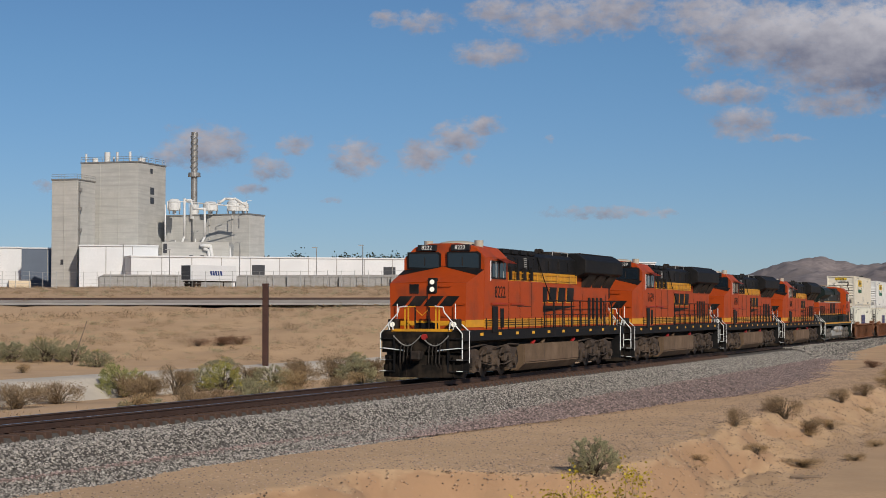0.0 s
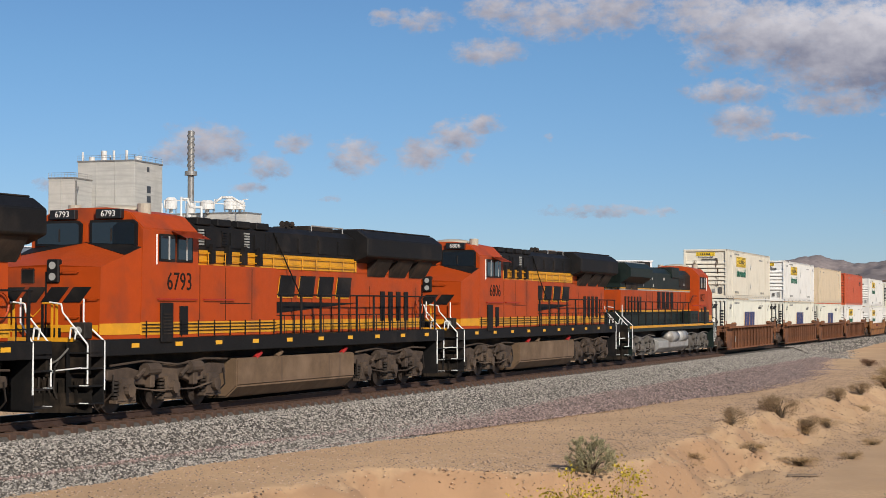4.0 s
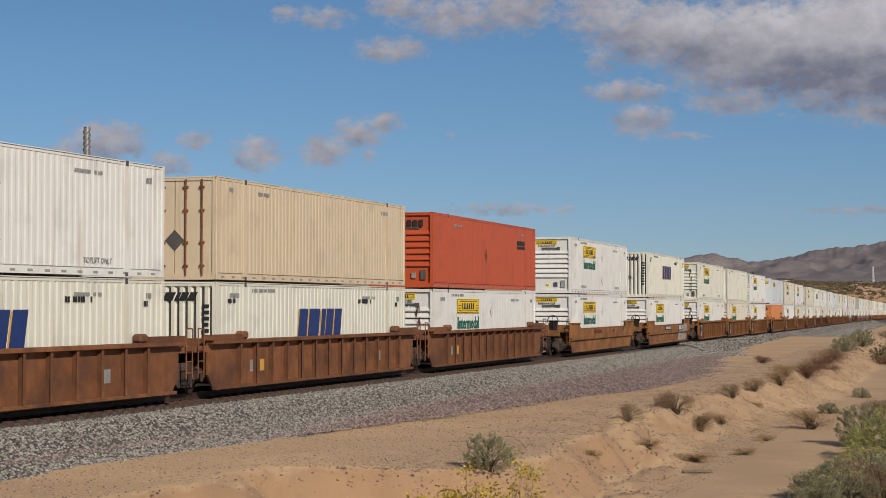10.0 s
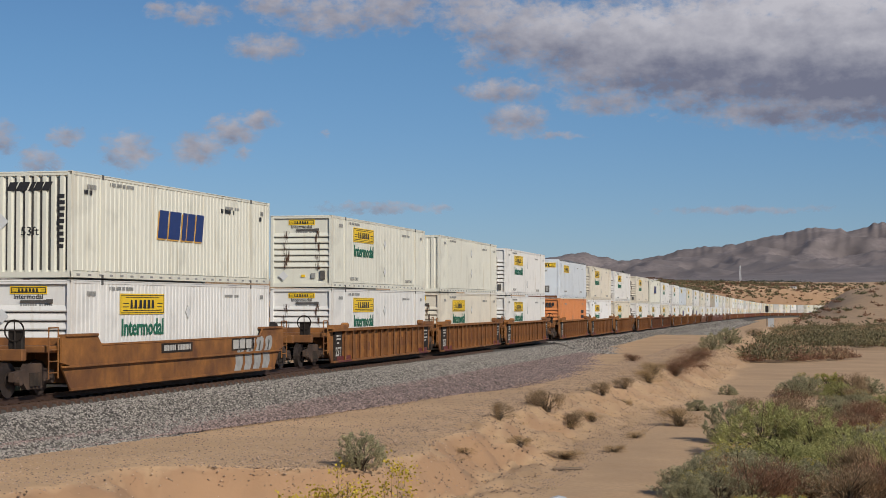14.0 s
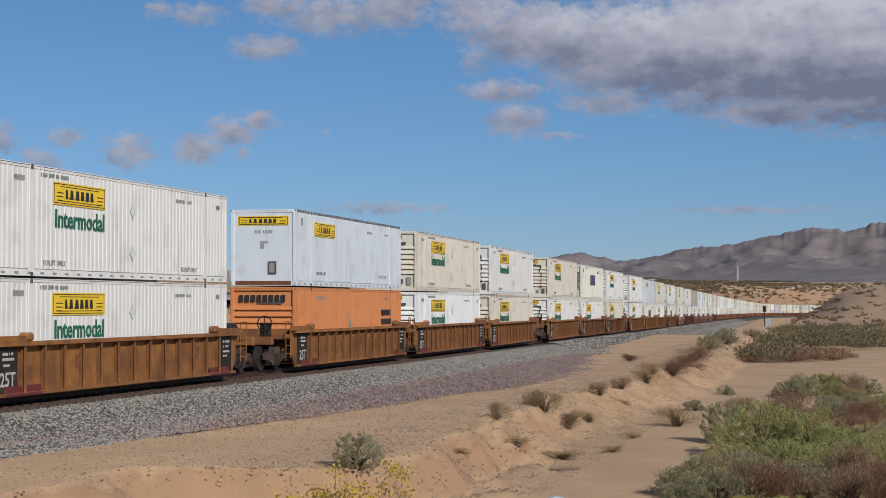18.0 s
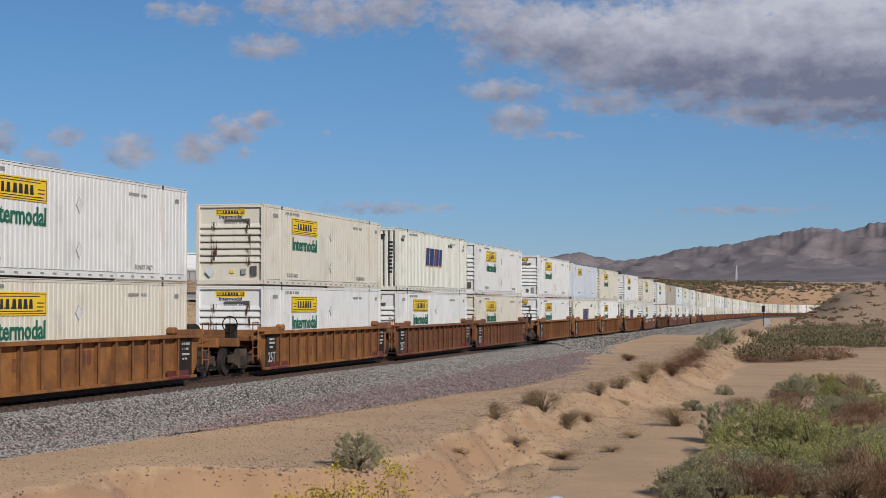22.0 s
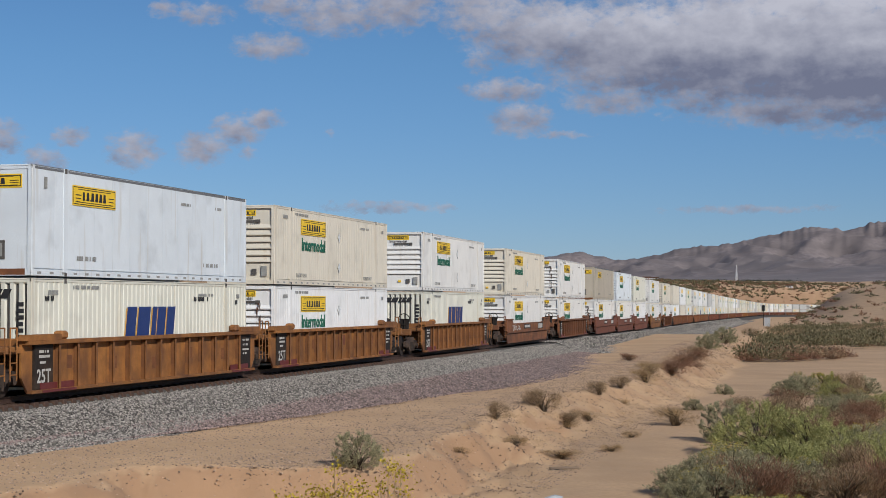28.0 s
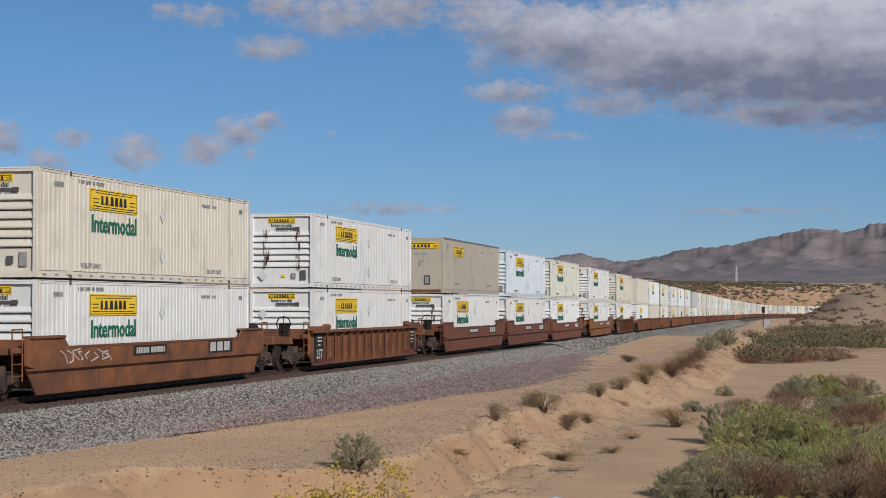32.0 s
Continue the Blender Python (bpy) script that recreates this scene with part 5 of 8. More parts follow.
        if awning:
            bm = bmesh.new()
            v = [bm.verts.new(p) for p in ((7.0, y, 4.22), (5.75, y, 4.22), (5.72, y + sd * 0.36, 4.04), (6.95, y + sd * 0.36, 4.04))]
            bm.faces.new(v)
            bmesh.ops.solidify(bm, geom=bm.faces[:], thickness=0.02)
            part("sunshade", bm, body, ob, "orange sunshade over the side window")
        q0, q1 = sorted((y, y + sd * 0.035))
        bm = bmesh.new()
        cyl(bm, (7.68, y + sd * 0.02, 3.4), (7.68, y + sd * 0.02, 4.1), 0.02, 6)
        part("grab_iron", bm, M_WHITE, ob)
        digits(ob, number, 0.6, M_BLACK, pose(6.6, y + sd * 0.006, 3.0, 0, 0, 0 if sd > 0 else 180))
        bm = bmesh.new()
        q0, q1 = sorted((y, y + sd * 0.012))
        box(bm, 6.2, 6.6, q0, q1, 1.76, 2.44)
        part("step_recess", bm, M_BLACK, ob, "dark door recess")
        bm = bmesh.new()
        q0, q1 = sorted((y, y + sd * 0.05))
        box(bm, 6.95, 7.5, q0, q1, 1.6, 2.52, 0.01)
        vent = part("vent_panel", bm, M_BLACK, ob, "dark louvered vent panel")
        for i in range(7):
            bm = bmesh.new()
            q0, q1 = sorted((y + sd * 0.05, y + sd * 0.065))
            box(bm, 7.02, 7.43, q0, q1, 1.78 + i * 0.075, 1.815 + i * 0.075)
            part("slat", bm, M_DARKSTEEL, vent)
        for a, b in ((5.85, 7.62), (3.95, 5.45)):
            bm = bmesh.new()
            ys = sd * (1.56 if a > 5 else 1.55)
            pipe(bm, [(a, sd * 1.49, 2.6), (a, ys, 2.6), (b, ys, 2.6), (b, sd * 1.49, 2.6)], 0.016, 5)
            part("grab_iron", bm, M_REDHOSE, ob, "dark red grab iron")
        # ditch lights
        bm = bmesh.new()
        box(bm, 10.0, 10.3, sd * 1.12 - 0.17, sd * 1.12 + 0.17, 1.72, 2.08, 0.02)
        dl = part("ditch_light", bm, M_DARKSTEEL, ob, "ditch light on the front deck")
        bm = bmesh.new()
        cyl(bm, (10.3, sd * 1.12, 1.9), (10.33, sd * 1.12, 1.9), 0.09, 16)
        part("lamp", bm, M_LAMP if lit else M_LAMP_OFF, dl)
        bm = bmesh.new()
        prism(bm, [(xf, sd * 1.364), (xw - 0.05, sd * 1.492), (xw - 0.05, sd * 1.503), (xf, sd * 1.376)], 1.8, 2.05, "xy")
        part("yellow_band", bm, M_YELLOW, ob, "yellow band round the nose")
    bm = bmesh.new()
    box(bm, xf + 0.002, xf + 0.012, -1.34, 1.34, 1.86, 2.02)
    part("yellow_band", bm, M_YELLOW, ob, "yellow band round the nose")
    # headlights in the nose
    bm = bmesh.new()
    box(bm, xf - 0.1, xf + 0.06, 0.02, 0.34, 2.95, 3.48, 0.03)
    hl2 = part("headlight_box", bm, M_BLACK, ob, "black headlight housing")
    for z in (3.09, 3.34):
        bm = bmesh.new()
        cyl(bm, (xf + 0.05, 0.18, z), (xf + 0.075, 0.18, z), 0.085, 16)
        part("headlight", bm, M_LAMP if lit else M_LAMP_OFF, hl2)
    bm = bmesh.new()
    box(bm, xf - 0.02, xf + 0.015, -0.68, -0.32, 2.93, 3.28, 0.03)
    part("nose_hatch", bm, M_BLACK, ob, "dark hatch in the nose")
    bm = bmesh.new()
    box(bm, xf - 0.02, xf + 0.018, -0.42, 0.38, 1.75, 1.95)
    box(bm, xf - 0.01, xf + 0.02, -0.03, 0.0, 1.8, 3.2)
    part("nose_door_seam", bm, M_BLACK, ob)
    for y0, z0, ln in ((0.42, 3.2, 0.42), (0.55, 2.2, 0.3), (1.05, 2.6, 0.3)):
        bm = bmesh.new()
        pipe(bm, [(xf + 0.01, y0, z0), (xf + 0.07, y0, z0), (xf + 0.07, y0 + ln, z0), (xf + 0.01, y0 + ln, z0)], 0.015, 5)
        part("grab_iron", bm, body, ob)
    # mark across the nose
    bm = bmesh.new()
    wordmark(bm, 0.16, 2.52, 2.3, 0.34, xf + 0.004, 4, 0.85, 0.12)
    tagged(part("name_mark", end_turn(bm), M_BLACK, ob, "black slanted mark on the nose"), kind="stuff")
    # cab roof fittings
    bm = bmesh.new()
    bmesh.ops.create_uvsphere(bm, u_segments=16, v_segments=8, radius=0.62, matrix=Matrix.Translation((6.9, 0, 4.72)) @ Matrix.Diagonal((1, 1.15, 0.22, 1)))
    part("roof_dome", bm, M_ROOFTAN, ob, "tan roof dome", True)
    for yy in (-0.95, 0.95):
        bm = bmesh.new()
        cyl(bm, (7.3, yy, 4.58), (7.3, yy, 4.84), 0.16, 12)
        part("roof_antenna", bm, M_ROOFTAN, ob, "tan round antenna")


def loco_front_deck(ob, x, mid):
    """Platform, centre rails and yellow edge at the front."""
    bm = bmesh.new()
    box(bm, x - 0.04, x + 0.01, -1.1, 1.1, 1.66, 1.75)
    part("deck_edge", bm, M_YELLOW, ob, "yellow deck edge")
    for y in (-0.62, -0.5, -0.25, 0.5, 0.62, 0.25):
        bm = bmesh.new()
        box(bm, x - 0.06, x - 0.02, y - 0.022, y + 0.022, 1.72, 2.48)
        part("rail_post", bm, M_YELLOW if abs(y) > 0.3 else M_BLACK, ob)
    bm = bmesh.new()
    pipe(bm, [(x - 0.04, -0.65, 2.5), (x - 0.04, -0.25, 2.5)], 0.022)
    pipe(bm, [(x - 0.04, 0.25, 2.5), (x - 0.04, 0.65, 2.5)], 0.022)
    pipe(bm, [(x - 0.04, -0.25, 2.42), (x - 0.04, 0.0, 2.2), (x - 0.04, 0.25, 2.42)], 0.014)
    part("front_rail", bm, M_YELLOW, ob)


def modern_loco(number, lit):
    ob = empty("locomotive", "orange, black and yellow diesel freight locomotive with white grab rails" if not lit else "orange, black and yellow lead diesel locomotive with lit headlights", "locomotive", "locomotives at the head of the train")
    body = M_ORANGE
    bm = bmesh.new()
    box(bm, -10.55, 10.4, -1.5, 1.5, 1.33, 1.7, 0.015)
    part("frame_sill", bm, M_BLACK, ob, "black frame sill")
    bm = bmesh.new()
    box(bm, -9.9, 9.6, -0.7, 0.7, 0.95, 1.33)
    part("underframe", bm, M_DARKSTEEL, ob)
    cab_nose(ob, body, M_BLACK, number, lit, True)
    # yellow band low on the cab and nose
    for sd in (1, -1):
        y0, y1 = sorted((sd * 1.5, sd * 1.506))
        bm = bmesh.new()
        box(bm, 1.55, 8.35, y0, y1, 1.78, 2.07)
        part("yellow_band", bm, M_YELLOW, ob, "yellow band")
        bm = bmesh.new()
        for z in (1.85, 1.93, 2.01):
            q0, q1 = sorted((sd * 1.52, sd * 1.535))
            box(bm, 1.6, 8.3, q0, q1, z, z + 0.02)
        for i in range(9):
            q0, q1 = sorted((sd * 1.506, sd * 1.53))
            box(bm, 1.7 + i * 0.8, 1.73 + i * 0.8, q0, q1, 1.72, 2.1)
        part("side_rail", bm, M_BLACK, ob)
        # wide equipment cabinet behind the cab
        y0, y1 = sorted((0.0, sd * 1.49))
        bm = bmesh.new()
        box(bm, 1.5, 5.7, y0, y1, 1.7, 3.44, 0.02)
        part("equipment_cabinet", bm, body, ob)
        bm = bmesh.new()
        q0, q1 = sorted((sd * 1.49, sd * 1.497))
        for a in (2.9, 4.3, 5.6):
            box(bm, a, a + 0.02, q0, q1, 2.1, 3.4)
        box(bm, 3.0, 4.6, q0, q1, 2.5, 2.52)
        part("door_seam", bm, M_BLACK, ob)
    # long hood
    bm = bmesh.new()
    box(bm, -9.7, 1.6, -1.02, 1.02, 1.7, 3.46, 0.02)
    part("long_hood", bm, body, ob, "orange long hood")
    bm = bmesh.new()
    box(bm, -4.6, 5.65, -1.04, 1.04, 3.44, 3.84, 0.01)
    part("upper_yellow_band", bm, M_YELLOW, ob, "yellow upper band")
    bm = bmesh.new()
    prism(bm, [(-1.06, 3.84), (1.06, 3.84), (1.06, 4.42), (0.8, 4.58), (-0.8, 4.58), (-1.06, 4.42)], -5.2, 5.68, "yz")
    part("hood_roof", bm, M_BLACK, ob, "black hood roof")
    bm = bmesh.new()
    box(bm, -10.1, -4.6, -1.02, 1.02, 3.4, 3.9)
    part("radiator_body", bm, body, ob)
    # radiator wing
    bm = bmesh.new()
    prism(bm, [(-1.5, 3.92), (-1.5, 4.45), (-1.15, 4.7), (1.15, 4.7), (1.5, 4.45), (1.5, 3.92), (1.02, 3.72), (-1.02, 3.72)], -10.35, -4.4, "yz")
    bmesh.ops.bevel(bm, geom=bm.edges[:], offset=0.03, segments=1, affect='EDGES')
    part("radiator_wing", bm, M_BLACK, ob, "black overhanging radiator wing")
    bm = bmesh.new()
    box(bm, -10.3, -4.9, -1.1, 1.1, 4.7, 4.75, 0.02)
    part("radiator_top", bm, M_DARKSTEEL, ob)
    for sd in (1, -1):
        y0, y1 = sorted((sd * 1.02, sd * 1.05))
        for i in range(3):
            bm = bmesh.new()
            a = -9.9 + i * 1.62
            prism(bm, [(sd * 1.0, 3.34), (sd * 1.05, 3.34), (sd * 1.36, 3.86), (sd * 1.0, 3.86)], a, a + 1.25, "yz")
            part("radiator_grille", bm, M_DARKSTEEL, ob, "dark slanted radiator grille")
        for i in range(4):
            bm = bmesh.new()
            a = -8.55 + i * 0.62
            box(bm, a, a + 0.32, y0, y1, 2.0, 2.9)
            part("louver_door", bm, M_BLACK, ob, "dark louvered door")
        bm = bmesh.new()
        y0, y1 = sorted((sd * 1.02, sd * 1.028))
        for a in (-9.2, -5.6, -4.2, -2.9, -1.6, -0.3, 1.0):
            box(bm, a, a + 0.02, y0, y1, 2.12, 3.05)
        part("door_seam", bm, M_BLACK, ob)
        for i in range(7):
            bm = bmesh.new()
            a = -4.0 + i * 1.3
            q0, q1 = sorted((sd * 1.06, sd * 1.09))
            box(bm, a, a + 0.8, q0, q1, 3.92, 4.3)
            part("roof_panel", bm, M_BLACK, ob)
        for i in range(5):
            bm = bmesh.new()
            a = 1.7 + i * 0.85
            q0, q1 = sorted((sd * 1.05, sd * 1.18))
            prism(bm, [(a, 3.5), (a + 0.22, 3.5), (a + 0.16, 3.98), (a + 0.02, 3.98)], q0, q1)
            part("cabinet_bracket", bm, M_BLACK, ob)
        bm = bmesh.new()
        pipe(bm, [(-4.4, sd * 1.1, 3.76), (5.4, sd * 1.1, 3.76)], 0.016, 5)
        pipe(bm, [(-4.4, sd * 1.1, 3.56), (5.4, sd * 1.1, 3.56)], 0.016, 5)
        for i in range(12):
            a = -4.4 + i * 0.89
            cyl(bm, (a, sd * 1.1, 3.46), (a, sd * 1.1, 3.78), 0.014, 5)
        part("upper_grab_rail", bm, M_YELLOW, ob)
        # low yellow band on the hood and the walkway rail
        bm = bmesh.new()
        y0, y1 = sorted((sd * 1.02, sd * 1.03))
        box(bm, -9.7, 1.5, y0, y1, 1.78, 2.07)
        part("yellow_band", bm, M_YELLOW, ob, "yellow band")
        xs = [1.2 - i * 1.22 for i in range(10)]
        handrail("walkway_rail", ob, [(1.5, sd * 1.46, 2.75), (-9.9, sd * 1.46, 2.75)], M_BLACK, [(x, sd * 1.46, 2.77) for x in xs])
        handrail("walkway_mid_rail", ob, [(1.5, sd * 1.46, 2.2), (-9.9, sd * 1.46, 2.2)], M_BLACK, r=0.014)
        handrail("walkway_low_rail", ob, [(1.5, sd * 1.46, 1.95), (-9.9, sd * 1.46, 1.95)], M_BLACK, r=0.014)
        bm = bmesh.new()
        for i in range(18):
            cyl(bm, (1.0 - i * 0.61, sd * 1.46, 1.7), (1.0 - i * 0.61, sd * 1.46, 2.2), 0.014, 5)
        tagged(part("rail_spindle_row", bm, M_BLACK, ob), kind="stuff")
        for i in range(10):
            bm = bmesh.new()
            q0, q1 = sorted((sd * 1.5, sd * 1.506))
            a = 8.4 - i * 1.95
            box(bm, a, a + 0.32, q0, q1, 1.5, 1.6)
            part("reflector", bm, M_REFLECT, ob, "yellow reflector")
        if sd > 0:
            name_letters(ob, -1.9, 2.70, 4.9, 0.58, 1.03)
            bm = bmesh.new()
            prism(bm, [(0.6, 2.26), (0.6, 2.56), (-4.6, 2.54)], 1.03, 1.04)
            part("name_wedge", bm, M_BLACK, ob, "black wedge under the mark")
            bm = bmesh.new()
            pipe(bm, [(0.9, 1.08, 4.4), (0.2, 1.12, 3.6), (-0.4, 1.25, 2.75)], 0.02, 5)
            part("drain_pipe", bm, M_BLACK, ob)
            bm = bmesh.new()
            n = 14
            pipe(bm, [(-9.3 + 0.28 * math.cos(i * math.tau / n), 1.12, 2.45 + 0.28 * math.sin(i * math.tau / n)) for i in range(n + 1)], 0.025, 5)
            part("hand_brake_wheel", bm, M_ORANGE, ob, "round hand brake wheel")
    # roof items
    bm = bmesh.new()
    box(bm, -3.9, -2.3, -0.6, 0.6, 4.58, 4.74, 0.03)
    part("exhaust_box", bm, M_DARKSTEEL, ob, "dark exhaust stack")
    bm = bmesh.new()
    pipe(bm, [(-2.0, 0.8, 4.55), (-2.0, 0.8, 4.72), (-4.1, 0.8, 4.72), (-4.1, 0.8, 4.55)], 0.02, 5)
    part("roof_rail", bm, M_SILVER, ob)
    bm = bmesh.new()
    cyl(bm, (-0.9, 0.55, 4.5), (-0.9, 0.55, 4.74), 0.03, 6)
    for dz, dx in ((0.0, 0.25), (0.12, 0.2), (0.06, -0.25)):
        cyl(bm, (-0.9, 0.55 + dz, 4.72), (-0.9 + dx, 0.55 + dz, 4.72), 0.04, 8, 0.09)
    part("horn", bm, M_DARKSTEEL, ob, "dark air horn cluster")
    for i in range(4):
        bm = bmesh.new()
        a = 1.2 + i * 1.05
        box(bm, a, a + 0.7, -1.1, 1.1, 4.45, 4.63, 0.02)
        part("blower_hood", bm, M_BLACK, ob)
    for k in range(4):
        bm = bmesh.new()
        a = 4.7 - k * 1.2
        q = 1.07
        for j in range(6):
            box(bm, a, a + 0.28, q, q + 0.03, 3.95 + j * 0.07, 3.99 + j * 0.07)
        part("intake_louver", bm, M_FADE if k % 2 == 0 else M_BLACK, ob)
    # tank
    bm = bmesh.new()
    prism(bm, [(-1.42, 0.42), (-1.42, 1.12), (1.42, 1.12), (1.42, 0.42), (1.1, 0.12), (-1.1, 0.12)], -3.6, 3.55, "yz")
    bmesh.ops.bevel(bm, geom=bm.edges[:], offset=0.04, segments=2, affect='EDGES')
    part("fuel_tank", bm, M_TANK, ob, "dusty brown fuel tank")
    for k, xx in enumerate((2.4, 1.2, -2.9)):
        bm = bmesh.new()
        cyl(bm, (xx, 1.32, 1.1), (xx - 0.3, 1.32, 1.24), 0.07, 8)
        part("filler", bm, M_REDHOSE if k != 1 else M_TANK, ob, "fuel filler")
    loco_truck(ob, 6.55, M_TRUCK)
    loco_truck(ob, -6.7, M_TRUCK)
    end_steps(ob, 10.5, 1, M_WHITE, M_BLACK)
    end_steps(ob, -10.55, -1, M_WHITE, M_BLACK)
    plow_end(ob, 10.42, 1, True)
    plow_end(ob, -10.57, -1, False)
    loco_front_deck(ob, 10.42, True)
    return ob


def older_loco(number):
    """Running cab-backwards at the rear of the engines, in orange and dark green."""
    ob = empty("locomotive", "orange and dark green diesel locomotive with yellow stripes and grey trucks", "locomotive", "locomotives at the head of the train")
    bm = bmesh.new()
    box(bm, -10.1, 10.4, -1.5, 1.5, 1.36, 1.66, 0.015)
    part("frame_sill", bm, M_GREEN, ob, "dark green frame sill")
    bm = bmesh.new()
    box(bm, -9.9, 9.6, -0.7, 0.7, 0.95, 1.36)
    part("underframe", bm, M_DARKSTEEL, ob)
    cab_nose(ob, M_ORANGE, M_GREEN, number, False, False)
    bm = bmesh.new()
    box(bm, -9.7, 5.68, -1.02, 1.02, 1.66, 2.28, 0.01)
    part("lower_hood", bm, M_GREEN, ob, "dark green lower hood")
    bm = bmesh.new()
    box(bm, -9.7, 5.68, -1.025, 1.025, 2.36, 3.3)
    part("long_hood", bm, M_ORANGE, ob, "orange long hood")
    bm = bmesh.new()
    prism(bm, [(-1.02, 3.40), (1.02, 3.40), (1.02, 4.2), (0.75, 4.45), (-0.75, 4.45), (-1.02, 4.2)], -9.75, 5.68, "yz")
    part("hood_roof", bm, M_GREEN, ob, "dark green hood roof")
    for z, m in ((2.28, M_YELLOW), (3.3, M_SILVERBAND), (3.36, M_YELLOW)):
        bm = bmesh.new()
        box(bm, -9.72, 5.69, -1.035, 1.035, z, z + (0.08 if z < 3 else 0.05))
        part("stripe", bm, m, ob, "thin stripe")
    bm = bmesh.new()
    prism(bm, [(-1.5, 3.9), (-1.5, 4.3), (-1.2, 4.55), (1.2, 4.55), (1.5, 4.3), (1.5, 3.9), (1.02, 3.6), (-1.02, 3.6)], -9.75, -5.3, "yz")
    part("radiator_wing", bm, M_GREEN, ob, "dark green overhanging radiator wing")
    bm = bmesh.new()
    box(bm, -9.65, -5.4, -1.15, 1.15, 4.55, 4.6)
    part("radiator_top", bm, M_SILVER, ob, "pale radiator screens")
    bm = bmesh.new()
    box(bm, -9.72, -9.4, -1.0, 1.0, 1.66, 3.6, 0.03)
    part("hood_end", bm, M_GREEN, ob)
    bm = bmesh.new()
    box(bm, -9.74, -9.5, -1.03, 1.03, 2.36, 3.3)
    part("hood_end_band", bm, M_ORANGE, ob)
    bm = bmesh.new()
    box(bm, -3.8, -2.0, -0.62, 0.62, 4.42, 4.74, 0.03)
    part("exhaust_box", bm, M_DARKSTEEL, ob, "dark exhaust stack")
    bm = bmesh.new()
    box(bm, 0.9, 2.6, -1.1, 1.1, 4.0, 4.55, 0.03)
    part("blower_hood", bm, M_GREEN, ob)
    bm = bmesh.new()
    cyl(bm, (-1.4, 0.4, 4.32), (-1.4, 0.4, 4.55), 0.03, 6)
    for dy, dx in ((-0.3, 0.3), (0.0, 0.26), (0.25, -0.3)):
        cyl(bm, (-1.4, 0.4 + dy, 4.53), (-1.4 + dx, 0.4 + dy, 4.53), 0.04, 8, 0.1)
    part("horn", bm, M_DARKSTEEL, ob, "dark air horn cluster")
    for sd in (1, -1):
        y0, y1 = sorted((sd * 1.02, sd * 1.05))
        for i in range(6):
            bm = bmesh.new()
            a = -9.0 + i * 0.6
            box(bm, a, a + 0.26, y0, y1, 2.15, 3.0)
            part("louver_door", bm, M_BLACK, ob, "dark louvered door")
        bm = bmesh.new()
        for i in range(2):
            box(bm, -8.8 + i * 1.2, -7.7 + i * 1.2, y0, y1, 3.32, 3.72)
        part("radiator_grille", bm, M_DARKSTEEL, ob)
        bm = bmesh.new()
        box(bm, 2.9, 3.9, y0, y1, 3.55, 4.0)
        part("filter_grille", bm, M_DARKSTEEL, ob)
        bm = bmesh.new()
        rnd = random.Random(3)
        for i in range(9):
            a = -6.0 + rnd.uniform(0, 11)
            z = rnd.choice((3.5, 3.62, 3.85))
            box(bm, a, a + 0.18, *sorted((sd * 1.02, sd * 1.03)), z, z + 0.13)
        part("notice_labels", bm, M_WHITEMARK, ob)
        bm = bmesh.new()
        for a in (-4.6, -3.3, -2.0, -0.7, 0.6, 1.9, 3.2, 4.5):
            box(bm, a, a + 0.02, *sorted((sd * 1.025, sd * 1.032)), 1.75, 3.25)
        part("door_seam", bm, M_BLACK, ob)
        bm = bmesh.new()
        box(bm, -9.9, 9.5, *sorted((sd * 1.5, sd * 1.506)), 1.52, 1.63)
        part("sill_stripe", bm, M_YELLOW, ob, "yellow sill stripe")
        bm = bmesh.new()
        box(bm, 5.7, 8.4, *sorted((sd * 1.5, sd * 1.506)), 1.68, 2.26)
        part("cab_lower_panel", bm, M_GREEN, ob)
        bm = bmesh.new()
        box(bm, 5.7, 8.4, *sorted((sd * 1.5, sd * 1.507)), 2.26, 2.34)
        part("stripe", bm, M_YELLOW, ob)
        bm = bmesh.new()
        box(bm, 3.6, 5.7, *sorted((sd * 0.9, sd * 1.48)), 1.66, 2.3, 0.02)
        part("battery_box", bm, M_GREEN, ob, "dark green battery box")
        for i in range(2):
            bm = bmesh.new()
            for j in range(5):
                box(bm, 3.9 + i, 4.4 + i, *sorted((sd * 1.48, sd * 1.495)), 1.8 + j * 0.07, 1.84 + j * 0.07)
            part("battery_louver", bm, M_BLACK, ob)
        xs = [3.2 - i * 1.4 for i in range(10)]
        handrail("walkway_rail", ob, [(5.4, sd * 1.46, 3.1), (4.3, sd * 1.46, 3.1), (3.5, sd * 1.46, 2.75), (-9.9, sd * 1.46, 2.75)], M_BLACK, [(x, sd * 1.46, 2.77) for x in xs], base=1.66)
        handrail("walkway_mid_rail", ob, [(3.3, sd * 1.46, 2.2), (-9.9, sd * 1.46, 2.2)], M_BLACK, r=0.014, base=1.66)
        for i in range(2):
            bm = bmesh.new()
            a = 1.75 - i * 2.1
            cyl(bm, (a - 0.95, sd * 1.26, 1.02), (a + 0.9, sd * 1.26, 1.02), 0.31, 18)
            bmesh.ops.bevel(bm, geom=[e for e in bm.edges if len(e.link_faces) == 2 and e.calc_face_angle(0) > 1], offset=0.06, segments=2, affect='EDGES')
            part("air_tank", bm, M_SILVER, ob, "silver air tank", True)
        bm = bmesh.new()
        wordmark(bm, -1.6 if sd > 0 else -0.6, 2.42, 4.0, 0.84, 1.03 if sd > 0 else -1.045, 4, 0.0, 0.2)
